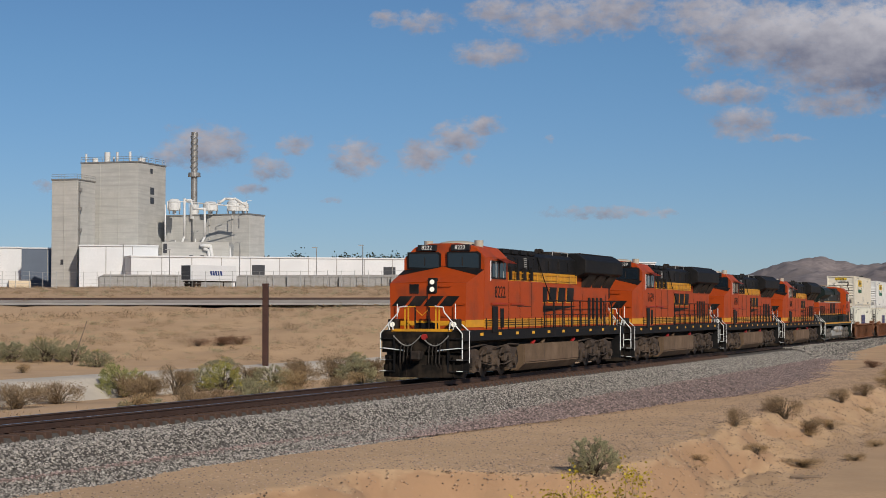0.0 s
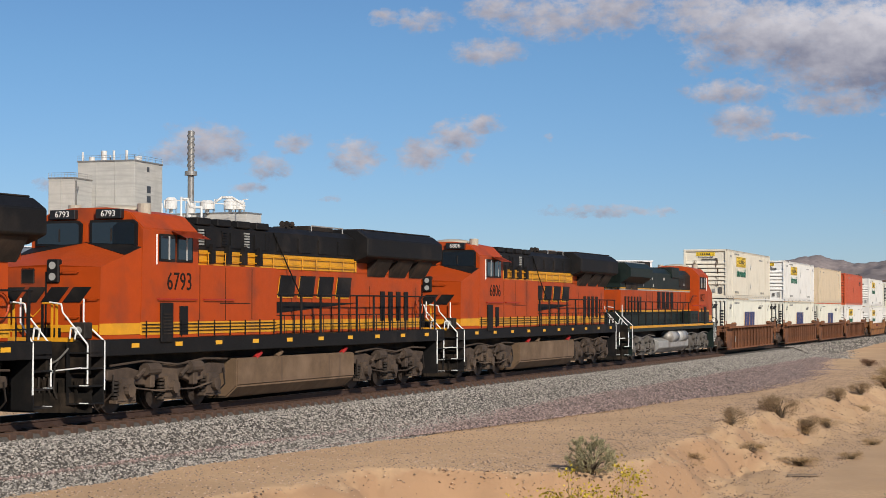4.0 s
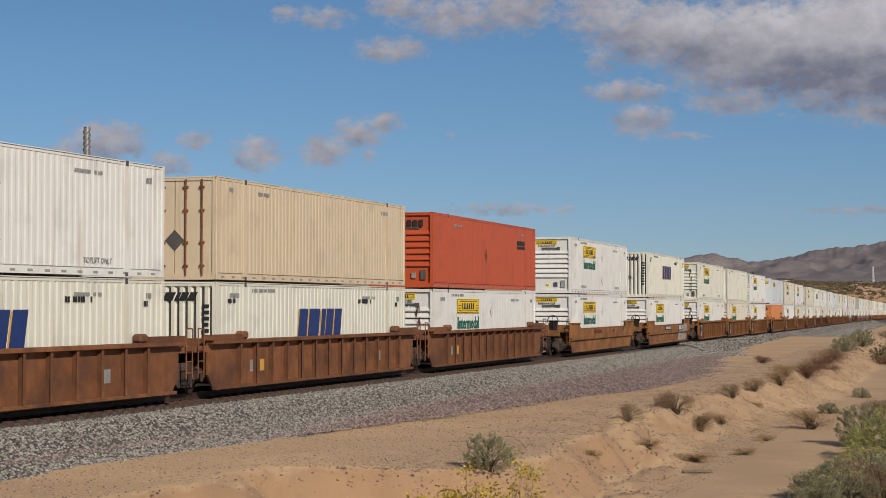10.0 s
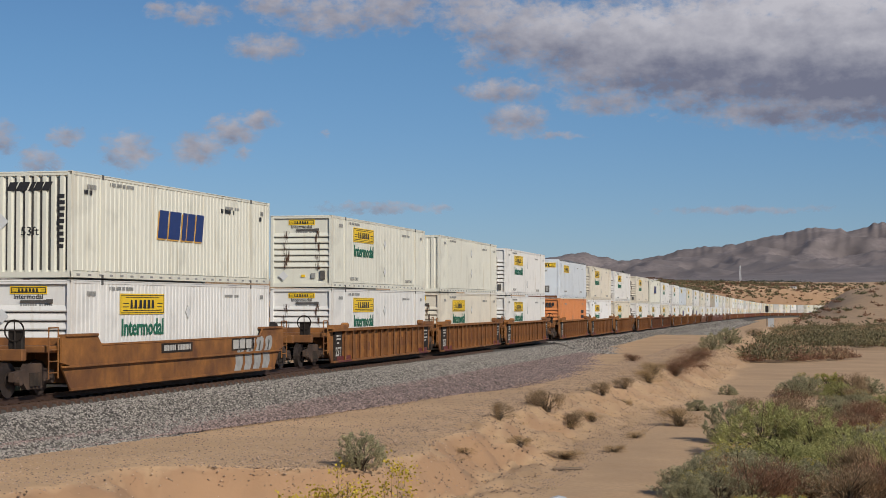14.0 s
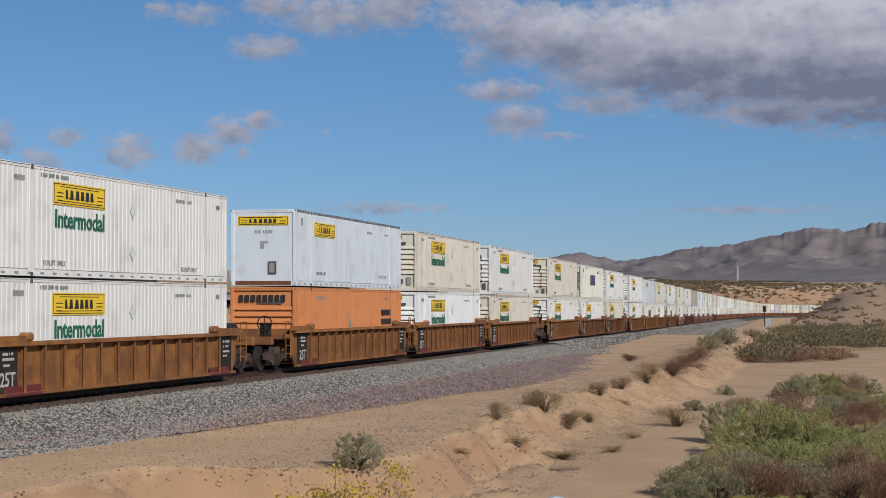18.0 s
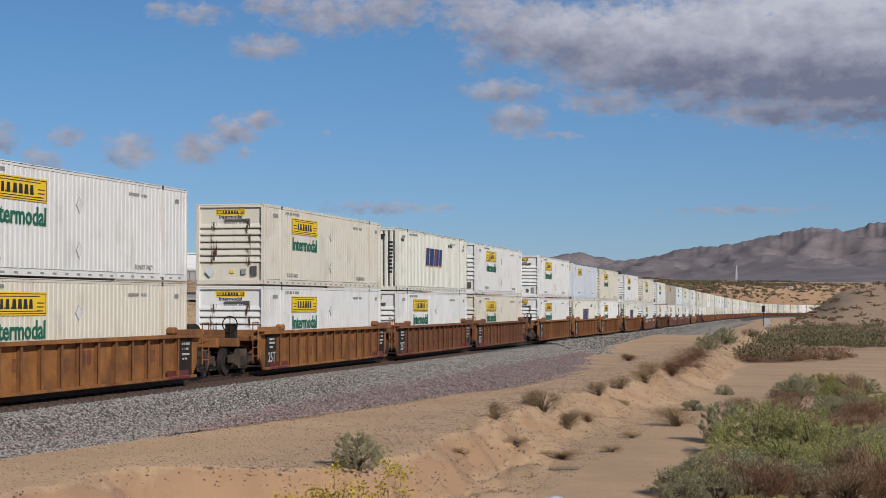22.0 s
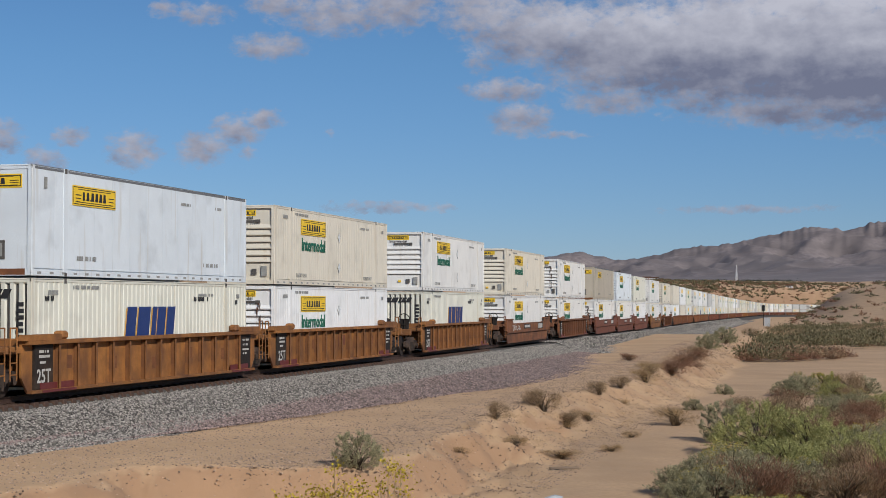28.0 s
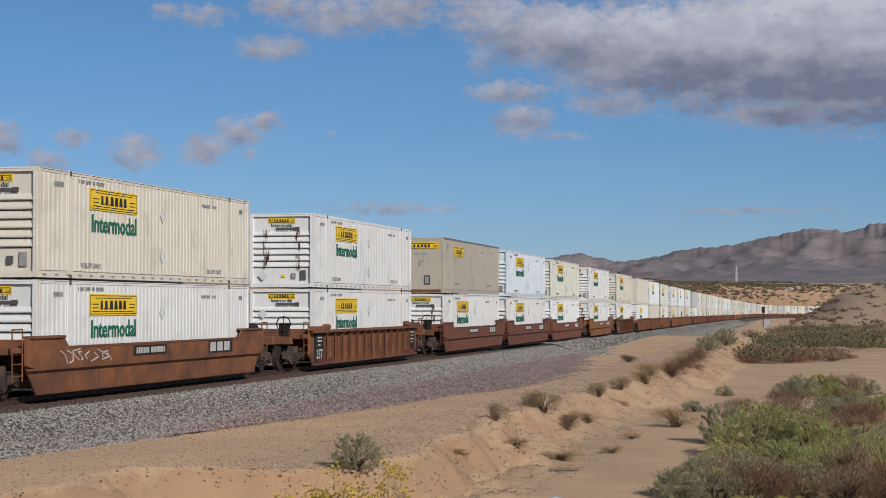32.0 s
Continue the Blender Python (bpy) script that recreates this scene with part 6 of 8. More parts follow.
        tagged(part("name_mark", bm, M_BLACK, ob, "black painted mark"), kind="stuff")
    bm = bmesh.new()
    prism(bm, [(-1.4, 0.5), (-1.4, 0.82), (-0.95, 1.0), (0.95, 1.0), (1.4, 0.74), (1.4, 0.5), (1.1, 0.24), (-1.1, 0.24)], -3.5, 3.4, "yz")
    bmesh.ops.bevel(bm, geom=bm.edges[:], offset=0.03, segments=1, affect='EDGES')
    part("fuel_tank", bm, M_SILVER, ob, "worn silver fuel tank")
    loco_truck(ob, 6.5, M_TRUCK_GREY)
    loco_truck(ob, -6.6, M_TRUCK_GREY)
    end_steps(ob, 10.5, 1, M_WHITE, M_GREEN)
    end_steps(ob, -10.1, -1, M_WHITE, M_GREEN)
    plow_end(ob, 10.42, 1, False)
    plow_end(ob, -10.12, -1, True)
    loco_front_deck(ob, 10.42, True)
    return ob


FIRST = -209.95
for i, number in enumerate(("8222", "7639", "6793", "6806")):
    ROLLING.append((modern_loco(number, i == 0), FIRST + 22.3 * i, RAIL))
ROLLING.append((older_loco("1027"), FIRST + 22.3 * 4, RAIL))
REVERSED = ROLLING[-1][0]
# ---- setting: materials ----
M_CONCRETE = material("weathered_concrete", (0.46, 0.445, 0.41), 0.9, vary=0.08, scale=0.4, fine=3, dirt=(0.37, 0.355, 0.325), dirt_amount=0.25, dirt_scale=0.3, streak=(0.39, 0.375, 0.345), band=(0.35, 0.34, 0.315))
M_DITCH = material("pale_concrete_lining", (0.52, 0.46, 0.38), 0.9, vary=0.1, scale=0.8, fine=6, dirt=(0.4, 0.32, 0.23), dirt_amount=0.25, dirt_scale=0.3)
M_WALL = material("white_metal_wall", (0.64, 0.645, 0.65), 0.6, vary=0.06, scale=0.2, fine=2)
M_BLUEWALL = material("slate_blue_wall", (0.10, 0.125, 0.17), 0.6, vary=0.08, scale=0.3)
M_STEELPIPE = material("grey_pipe_steel", (0.34, 0.33, 0.31), 0.45, metal=0.6, vary=0.15, dirt=(0.2, 0.17, 0.14), dirt_amount=0.3)
M_PALEPIPE = material("pale_pipe", (0.66, 0.65, 0.62), 0.5, metal=0.0, vary=0.1)
M_WINDOW = material("dark_window", (0.05, 0.05, 0.055), 0.3, vary=0.2)
M_POST = material("rusty_steel_post", (0.06, 0.024, 0.016), 0.8, vary=0.25, bump=0.4, streak=(0.06, 0.03, 0.02))
M_WOOD = material("grey_wood", (0.22, 0.16, 0.11), 0.9, vary=0.2, bump=0.4)
M_FENCE = material("galvanised_wire", (0.42, 0.42, 0.41), 0.5, metal=0.7, vary=0.1)
M_HOPPER = material("grey_hopper_paint", (0.31, 0.30, 0.285), 0.6, vary=0.15, dirt=(0.2, 0.18, 0.155), dirt_amount=0.3)
M_PALEBED = material("pale_far_ballast", (0.34, 0.30, 0.255), 0.9, vary=0.15, scale=0.8, fine=6)
M_STONE = material("ballast_stone", (0.27, 0.245, 0.215), 0.9, vary=0.15, island=0.85, scale=10)
M_STONE_RED = material("purple_ballast_stone", (0.27, 0.20, 0.18), 0.9, vary=0.15, island=0.7, scale=10)
M_PEBBLE = material("desert_pebble", (0.36, 0.255, 0.18), 0.9, vary=0.2, island=0.65, scale=10)
M_FAR_ROCK = material("bare_mountain_rock", (0.225, 0.188, 0.18), 1.0, vary=0.25, scale=0.012, fine=0.09, dirt=(0.16, 0.14, 0.14), dirt_amount=0.3, dirt_scale=0.004)
M_APRON = material("old_ballast", (0.19, 0.145, 0.13), 0.9, vary=0.3, scale=3, fine=12, bump=0.9, bump_scale=14)
M_TARP = material("blue_grey_litter", (0.42, 0.46, 0.5), 0.7, vary=0.1)
M_SIGNALBOX = material("aluminium_cabinet", (0.50, 0.51, 0.52), 0.4, metal=0.4, vary=0.08)
M_PAINTMARK = material("pale_blue_spray_paint", (0.62, 0.66, 0.72), 0.7, vary=0.1)

# ---- track ----
ballast = swept("ballast", [(-3.6, -1.08), (-1.95, RAIL - 0.2), (-1.2, RAIL - 0.2), (1.25, RAIL - 0.24), (1.34, RAIL - 0.34), (1.9, RAIL - 0.35), (2.3, RAIL - 0.44), (3.4, -0.80), (4.6, -1.1)], -150, 1250, 2.0, M_BALLAST)
tagged(ballast, "grey crushed-stone ballast bed under the rails", "ballast", kind="structure")


def apron_sheet():
    verts, faces = [], []
    ss = np.arange(-40, 420, 2.0)
    for s in ss:
        e = toe_off(s)
        up = 0.1 * (1 - step(-24, -4, s))
        for k, z in ((0.0, -0.78), (0.4, -0.90), (0.85, -0.97), (1.0, -1.12)):
            x, y, _ = rail_line(s, 3.2 + (e - 3.2) * k)
            verts.append((x, y, z + up + fall(s)))
    for i in range(len(ss) - 1):
        for j in range(3):
            a = i * 4 + j
            faces.append((a, a + 1, a + 5, a + 4))
    me = bpy.data.meshes.new("ballast_apron")
    me.from_pydata(verts, [], faces)
    me.materials.append(M_APRON)
    return tagged(new("ballast_apron", me), "spread old purple-grey ballast beside the line", "ballast", kind="structure")


apron_sheet()
for side in (-1, 1):
    g = side * 0.755
    rail_ob = swept("rail", [(g + a, RAIL + b) for a, b in ((0.07, -0.17), (0.012, -0.145), (0.012, -0.05), (0.036, -0.035), (0.036, -0.002), (-0.036, -0.002), (-0.036, -0.035), (-0.012, -0.05), (-0.012, -0.145), (-0.07, -0.17))], -150, 1250, 2.0, M_RAIL)
    tagged(rail_ob, "rust-brown steel rail with polished top", "rail", "running rails")
    head = swept("rail_head", [(g + 0.033, RAIL - 0.001), (g + 0.033, RAIL), (g - 0.033, RAIL), (g - 0.033, RAIL - 0.001)], -150, 1250, 2.0, M_RAILTOP)
    head.parent = rail_ob
    head["label"] = "polished rail head"
tie_bm = bmesh.new()
box(tie_bm, -0.125, 0.125, -1.3, 1.32, -0.22, 0.0, 0.015)
tie_me = mesh_of("tie", tie_bm, M_TIE)
plate_bm = bmesh.new()
box(plate_bm, -0.1, 0.1, 0.6, 0.92, 0.0, 0.03, 0.006)
box(plate_bm, -0.1, 0.1, -0.92, -0.6, 0.0, 0.03, 0.006)
plate_me = mesh_of("tie_plate", plate_bm, M_RAIL)
for i in range(190):
    s = -58 + i * 0.55
    tie = tagged(new("tie", tie_me), "weathered grey-brown tie under the rails", "railway tie", "ties under the rails")
    tie.matrix_world = on_line(s, RAIL - 0.175 + 0.004 * math.sin(i * 2.3))
    part("tie_plate", plate_me, None, tie)


def stones(name, count, size, place_of, mat, label, seed, flat=0.7):
    """Loose stones as one object of small faceted lumps."""
    rng = np.random.default_rng(seed)
    base = np.array([(1, 0, 0), (-1, 0, 0), (0, 1, 0), (0, -1, 0), (0, 0, 1), (0, 0, -1)], float)
    tri = np.array([(0, 2, 4), (2, 1, 4), (1, 3, 4), (3, 0, 4), (2, 0, 5), (1, 2, 5), (3, 1, 5), (0, 3, 5)])
    pts = place_of(rng, count)
    n = len(pts)
    v = base[None] * rng.uniform(0.55, 1.15, (n, 6, 1)) * size * rng.uniform(0.6, 1.35, (n, 1, 1))
    v += rng.normal(0, 0.12 * size, v.shape)
    v[:, :, 2] *= flat
    a = rng.uniform(0, math.tau, n)
    c, s2 = np.cos(a)[:, None], np.sin(a)[:, None]
    b = rng.uniform(-0.6, 0.6, n)
    cb, sb = np.cos(b)[:, None], np.sin(b)[:, None]
    x, z = v[:, :, 0] * cb - v[:, :, 2] * sb, v[:, :, 0] * sb + v[:, :, 2] * cb
    w = np.stack([x * c - v[:, :, 1] * s2, x * s2 + v[:, :, 1] * c, z], 2) + pts[:, None, :]
    f = (tri[None] + 6 * np.arange(n)[:, None, None]).reshape(-1, 3)
    me = bpy.data.meshes.new(name)
    me.vertices.add(n * 6)
    me.vertices.foreach_set("co", w.reshape(-1))
    me.loops.add(len(f) * 3)
    me.loops.foreach_set("vertex_index", f.reshape(-1).astype(np.int32))
    me.polygons.add(len(f))
    me.polygons.foreach_set("loop_start", np.arange(0, len(f) * 3, 3, dtype=np.int32))
    me.update(calc_edges=True)
    me.validate()
    me.materials.append(mat)
    return tagged(new(name, me), label, "gravel", kind="stuff")


BED_O = (-3.6, -1.95, -1.2, 1.25, 1.34, 1.9, 2.3, 3.4, 4.6)
BED_Z = (-1.08, RAIL - 0.2, RAIL - 0.2, RAIL - 0.24, RAIL - 0.34, RAIL - 0.35, RAIL - 0.44, -0.80, -1.1)


def along(s_lo, s_hi, o_of, z_of, power=1.0):
    def place_of(rng, n):
        s = s_lo + (s_hi - s_lo) * rng.random(n) ** power
        o = o_of(rng, s)
        p = np.array([rail_line(a, b)[:2] for a, b in zip(s, o)])
        return np.column_stack([p, z_of(s, o) + np.array([fall(a) for a in s])])
    return place_of


stones("ballast_stones", 90000, 0.04, along(-36, 75, lambda g, s: 1.32 + 3.0 * g.random(len(s)), lambda s, o: np.interp(o, BED_O, BED_Z) + 0.008, 1.35), M_STONE, "grey crushed ballast stones beside the rail", 1)
stones("ballast_stones", 9000, 0.05, along(-45, 60, lambda g, s: -0.6 + 1.1 * g.random(len(s)), lambda s, o: np.interp(o, BED_O, BED_Z) + 0.0, 1.2), M_STONE, "grey crushed ballast stones between the rails", 2)
stones("ballast_stones", 9000, 0.05, along(-45, 90, lambda g, s: -3.6 + 2.6 * g.random(len(s)), lambda s, o: np.interp(o, BED_O, BED_Z) + 0.0, 1.2), M_STONE, "grey crushed ballast stones beyond the rails", 3)
stones("old_ballast_stones", 34000, 0.045, along(-30, 110, lambda g, s: 3.2 + (np.array([toe_off(a) for a in s]) - 2.9) * g.random(len(s)) ** 1.15,
       lambda s, o: np.interp((o - 3.2) / np.maximum(0.15, np.array([toe_off(a) for a in s]) - 3.2), (0, 0.4, 0.85, 1.0), (-0.765, -0.885, -0.955, -0.99))
       + 0.1 * np.array([1 - step(-24, -4, a) for a in s]), 1.2), M_STONE_RED, "spread purple-grey old ballast stones", 4)
stones("far_ballast_stones", 32000, 0.08, along(70, 520, lambda g, s: 0.85 + 6.6 * g.random(len(s)), lambda s, o: np.interp(o, (0.85, 1.95, 3.4, 7.3), (RAIL - 0.14, RAIL - 0.19, -0.77, -0.95)), 1.5), M_STONE, "grey ballast stones along the line", 5)


def on_sand(s_lo, s_hi, o_lo, o_hi, power):
    def place_of(rng, n):
        s = s_lo + (s_hi - s_lo) * rng.random(n) ** power
        o = o_lo + (o_hi - o_lo) * rng.random(n)
        out = []
        for a, b in zip(s, o):
            x, y, _ = rail_line(a, b)
            if b > toe_off(a) - 0.4:
                out.append((x, y, ground_z(x, y)))
        return np.array(out)
    return place_of


stones("pebbles", 24000, 0.028, on_sand(-36, 60, 3.4, 11.0, 1.3), M_PEBBLE, "scattered brown desert pebbles on the sand", 6)
stones("pebbles", 34000, 0.03, on_sand(-24, 110, 8.5, 14.5, 1.3), M_PEBBLE, "brown stones on the eroded bank", 7)

# ---- second line on the far slope ----
LINE2_Y = 150.0


def strip(name, profile, x0, x1, dx, mat, label, category):
    verts, faces = [], []
    xs = np.arange(x0, x1 + dx, dx)
    n = len(profile)
    for x in xs:
        for yy, z in profile:
            verts.append((x, yy, z))
    for i in range(len(xs) - 1):
        for j in range(n - 1):
            a = i * n + j
            faces.append((a, a + n, a + n + 1, a + 1))
    me = bpy.data.meshes.new(name)
    me.from_pydata(verts, [], faces)
    me.materials.append(mat)
    return tagged(new(name, me), label, category, kind="structure")


Z2 = 3.55
strip("ballast_far_line", [(147.4, Z2 - 0.5), (149.2, Z2 - 0.2), (152.0, Z2 - 0.2), (153.6, Z2 - 0.7)], -110, -4, 4, M_PALEBED, "pale grey ballast bed of the far line", "ballast")
strip("ballast_verge_far_line", [(143.4, Z2 - 0.66), (145.4, Z2 - 0.56), (147.5, Z2 - 0.48)], -110, -4, 4, M_DITCH, "pale gravel strip beside the far line", "gravel")
for g in (-0.755, 0.755):
    strip("rail_far_line", [(150.5 + g + a, Z2 + b) for a, b in ((-0.09, -0.24), (-0.035, 0.0), (0.035, 0.0), (0.09, -0.24))], -110, -4, 4, M_RAIL, "dark rail of the far line", "rail")

# ---- lined ditch ----
lining = swept("ditch_lining", [(-19.0, -1.75), (-21.2, -0.62), (-21.5, -0.55), (-22.4, -0.5), (-22.5, -0.9)], -60, 72, 3.0, M_DITCH)
tagged(lining, "pale concrete ditch lining with blue spray-painted marks", "ditch", kind="structure")
rnd = random.Random(8)
for i in range(15):
    s = rnd.choice((2, 6, 9, 11, 13, 15, 18, 21, 32, 48)) + rnd.uniform(-2, 2)
    bm = bmesh.new()
    q = []
    for ds, k in ((0, 0.35), (0.5, 0.3), (0.9, 0.85), (0.4, 0.9)):
        o = -19.3 - 1.8 * k
        x, y, _ = rail_line(s + ds * rnd.uniform(0.8, 1.8), o)
        q.append(bm.verts.new((x, y, -1.75 + 1.13 * (-(o + 19.0)) / 2.2 + 0.02)))
    bm.faces.new(q)
    mk = part("spray_mark", bm, M_PAINTMARK, lining, "pale blue sprayed mark")

# ---- steel post and leaning stick ----
def at_bearing(b, r):
    return r * math.sin(radians(b)), r * math.cos(radians(b))


def ground_at(b, r):
    x, y = at_bearing(b, r)
    return x, y, ground_z(x, y)


post = empty("steel_post", "rusty dark red-brown steel post standing in sand", "post")
post.location = ground_at(-13.22, 98)
bm = bmesh.new()
box(bm, -0.15, 0.15, -0.15, 0.15, -0.4, 5.0, 0.02)
part("shaft", bm, M_POST, post)
bm = bmesh.new()
box(bm, -0.17, 0.17, -0.17, 0.17, 4.98, 5.06, 0.01)
part("cap", bm, M_POST, post)
stick = tagged(new("leaning_stick", mesh_of("leaning_stick", cyl(bmesh.new(), (0, 0, -0.2), (0.95, 0.2, 2.75), 0.04, 8, 0.03), M_WOOD)), "thin grey-brown wooden stake leaning in the sand", "stake")
stick.location = ground_at(-19.35, 112)

# ---- factory, beyond the far line ----
FR = 430.0
PX = FR / 3132.0


def far_place(px, r=FR):
    """Place on the ground at a bearing given along the skyline at the start."""
    return at_bearing(-7.498 + math.degrees(math.atan((px - 784) / 3132.0)), r)


FB = 9.55                           # level of the works


def works(px, r, turn, name, label, category, z=FB):
    x, y = far_place(px, r)
    ob = empty(name, label, category)
    b = math.degrees(math.atan2(x, y))
    ob.matrix_world = pose(x, y, z, 0, 0, -b + turn)
    return ob


def tower(ob, w, d, h, seams=3, mat=M_CONCRETE):
    """Concrete shaft, front corner at the origin's near side, with pour seams and parapet."""
    bm = bmesh.new()
    box(bm, -w, 0, 0, d, -4, h, 0.05)
    part("shaft", bm, mat, ob)
    bm = bmesh.new()
    box(bm, -w - 0.15, 0.15, -0.15, d + 0.15, h, h + 0.35, 0.03)
    part("parapet", bm, M_STEELPIPE, ob, "grey roof edge")
    for i in range(1, seams):
        bm = bmesh.new()
        box(bm, -w * i / seams - 0.12, -w * i / seams + 0.12, -0.12, 0.0, 0, h)
        part("pilaster", bm, mat, ob)
    for i in range(int(h / 3.4)):
        bm = bmesh.new()
        box(bm, -w - 0.02, 0.02, -0.02, d + 0.02, 3.4 * (i + 1), 3.4 * (i + 1) + 0.05)
        part("pour_joint", bm, mat, ob)
    return ob


def roof_rail(ob, w, d, h):
    bm = bmesh.new()
    for z in (h + 0.8, h + 1.3):
        pipe(bm, [(-w, 0, z), (0, 0, z), (0, d, z)], 0.04, 5)
    n = 8
    for i in range(n + 1):
        cyl(bm, (-w + w * i / n, 0, h), (-w + w * i / n, 0, h + 1.3), 0.04, 5)
        cyl(bm, (0, d * i / n, h), (0, d * i / n, h + 1.3), 0.04, 5)
    part("roof_railing", bm, M_STEELPIPE, ob)


TURN = -27.0
block = works(243, FR, TURN, "concrete_elevator", "tall weathered grey concrete elevator block with roof pipes", "industrial building")
tower(block, 15.2, 15.0, 28.2, 3)
roof_rail(block, 15.2, 15.0, 28.4)
for dx, dy, h, r in ((-14.4, 1, 2.4, 0.25), (-9.2, 2, 2.7, 0.7), (-6.0, 1, 2.6, 0.3), (-2.6, 1.0, 2.6, 0.32), (-8.0, 3, 1.6, 0.2), (-13.0, 3, 1.4, 0.7), (-1.5, 5.0, 1.4, 0.9)):
    bm = bmesh.new()
    cyl(bm, (dx, dy, 28.2), (dx, dy, 28.3 + h), r, 12)
    part("roof_vent", bm, M_PALEPIPE, block, "pale roof vent pipe")
for z0, z1 in ((20.9, 22.6), (18.6, 20.2), (26.0, 27.2)):
    bm = bmesh.new()
    box(bm, 0.0, 0.06, 6.6, 8.6 if z0 < 25 else 7.8, z0, z1)
    part("window", bm, M_WINDOW, block, "dark window")

left_tower = works(136, FR - 8, TURN, "concrete_stair_tower", "grey concrete tower with outside conduit and lamps", "industrial building")
tower(left_tower, 6.6, 9.2, 23.2, 2)
roof_rail(left_tower, 6.6, 9.2, 23.3)
bm = bmesh.new()
box(bm, -0.1, 0.35, 0.5, 0.9, 0, 22.8)
for z in (4.5, 11, 16, 20.5):
    box(bm, -0.1, 0.7, 0.4, 1.2, z, z + 0.9, 0.02)
part("conduit", bm, M_STEELPIPE, left_tower, "grey conduit with lamp boxes")
bm = bmesh.new()
box(bm, -4.2, -3.4, -0.05, 0.0, 3.4, 4.6)
part("window", bm, M_WINDOW, left_tower, "dark window")

for px, w, d, rr in ((371, 12.0, 11.0, FR + 4), (399, 9.0, 11.0, FR + 1), (441, 9.3, 8.2, FR - 2)):
    silo = works(px, rr, TURN, "concrete_silo", "grey concrete silo block with steel roof edge", "silo")
    tower(silo, w, d, 15.7, 2)
low = works(405, FR - 16, TURN * 0.2, "concrete_annex", "low grey concrete annex with dark windows", "industrial building")
bm = bmesh.new()
box(bm, -15.5, 0, 0, 12, -4, 8.6, 0.05)
part("annex_wall", bm, M_CONCRETE, low)
for x0, z0 in ((-15.2, 6.0), (-15.2, 3.0), (-9.2, 3.3), (-6.6, 3.3)):
    bm = bmesh.new()
    box(bm, x0, x0 + 0.9, -0.06, 0.0, z0, z0 + 2.2)
    part("window", bm, M_WINDOW, low, "dark window")

# stack with spiral strakes
stack = works(343, FR + 6, 0, "steel_chimney", "tall round steel chimney with spiral fins and ring platform", "chimney")
bm = bmesh.new()
cyl(bm, (0, 0, 15), (0, 0, 36.2), 0.78, 20)
part("shaft", bm, M_STEELPIPE, stack)
for k in range(3):
    bm = bmesh.new()
    pts = [(0.84 * math.cos(a * 0.42 + k * 2.09), 0.84 * math.sin(a * 0.42 + k * 2.09), 27.0 + a * 0.29) for a in range(32)]
    pipe(bm, pts, 0.12, 5)
    part("spiral_fin", bm, M_STEELPIPE, stack)
bm = bmesh.new()
cyl(bm, (0, 0, 25.3), (0, 0, 25.5), 1.55, 20)
cyl(bm, (0, 0, 25.5), (0, 0, 26.3), 1.5, 20)
part("ring_platform", bm, M_STEELPIPE, stack, "ring platform")
bm = bmesh.new()
cyl(bm, (0, 0, 15), (0, 0, 18.5), 1.05, 20)
part("stack_base", bm, M_PALEPIPE, stack)

# drums and pipes on the silos
for px, h, r in ((308, 2.8, 1.5), (372, 2.2, 1.8), (413, 2.6, 1.6), (430, 2.2, 1.3)):
    drum = works(px, FR + 2, 0, "roof_drum", "pale round collector drum on the silo roof", "tank", FB + 15.9)
    bm = bmesh.new()
    cyl(bm, (0, 0, 0), (0, 0, 0.9), r * 0.3, 10)
    cyl(bm, (0, 0, 0.9), (0, 0, 0.9 + h * 0.75), r, 20)
    cyl(bm, (0, 0, 0.9 + h * 0.75), (0, 0, 0.9 + h), r * 1.04, 20, r * 0.6)
    part("drum", bm, M_PALEPIPE, drum)
    bm = bmesh.new()
    for a in range(4):
        cyl(bm, (r * 0.8 * math.cos(a * 1.57), r * 0.8 * math.sin(a * 1.57), 0), (r * 0.8 * math.cos(a * 1.57), r * 0.8 * math.sin(a * 1.57), 1.2), 0.12, 6)
    tagged(part("legs", bm, M_STEELPIPE, drum), kind="stuff")


def duct(pts, r, label):
    """Bent duct; points as skyline place and height."""
    ob = empty("process_pipe", label, "pipe", "process pipes on the works")
    w = []
    for px, h, rr in pts:
        x, y = far_place(px, rr)
        w.append((x, y, FB + h))
    bm = bmesh.new()
    r *= 0.6
    pipe(bm, w, r, 8)
    for p in w[1:-1]:
        bmesh.ops.create_uvsphere(bm, u_segments=8, v_segments=6, radius=r * 1.02, matrix=Matrix.Translation(p))
    part("duct", bm, M_PALEPIPE, ob, smooth=True)
    return ob


N0 = FR - 10
duct([(326, 19, N0), (326, 10, N0), (318, 7.5, N0), (330, 7.0, N0 - 2), (352, 6.8, N0 - 2)], 0.45, "pale vertical bent process pipe")
duct([(327, 18.6, N0), (337, 18.6, N0), (342, 16.6, N0), (362, 16.6, N0), (362, 10, N0), (354, 7.8, N0)], 0.45, "pale bent process pipe")
duct([(292, 17.5, N0), (292, 8, N0), (304, 7.5, N0), (306, 6.4, N0)], 0.3, "thin pale bent process pipe")
duct([(354, 7.8, N0 - 6), (372, 7.6, N0 - 6), (376, 4.4, N0 - 6)], 0.75, "thick pale discharge pipe")
duct([(360, 7.0, N0 - 6), (369, 6.6, N0 - 6), (371, 3.8, N0 - 6)], 0.6, "thick pale discharge pipe")
duct([(380, 7.9, N0 - 4), (405, 7.4, N0 - 4), (408, 4.2, N0 - 4)], 0.65, "thick pale discharge pipe")
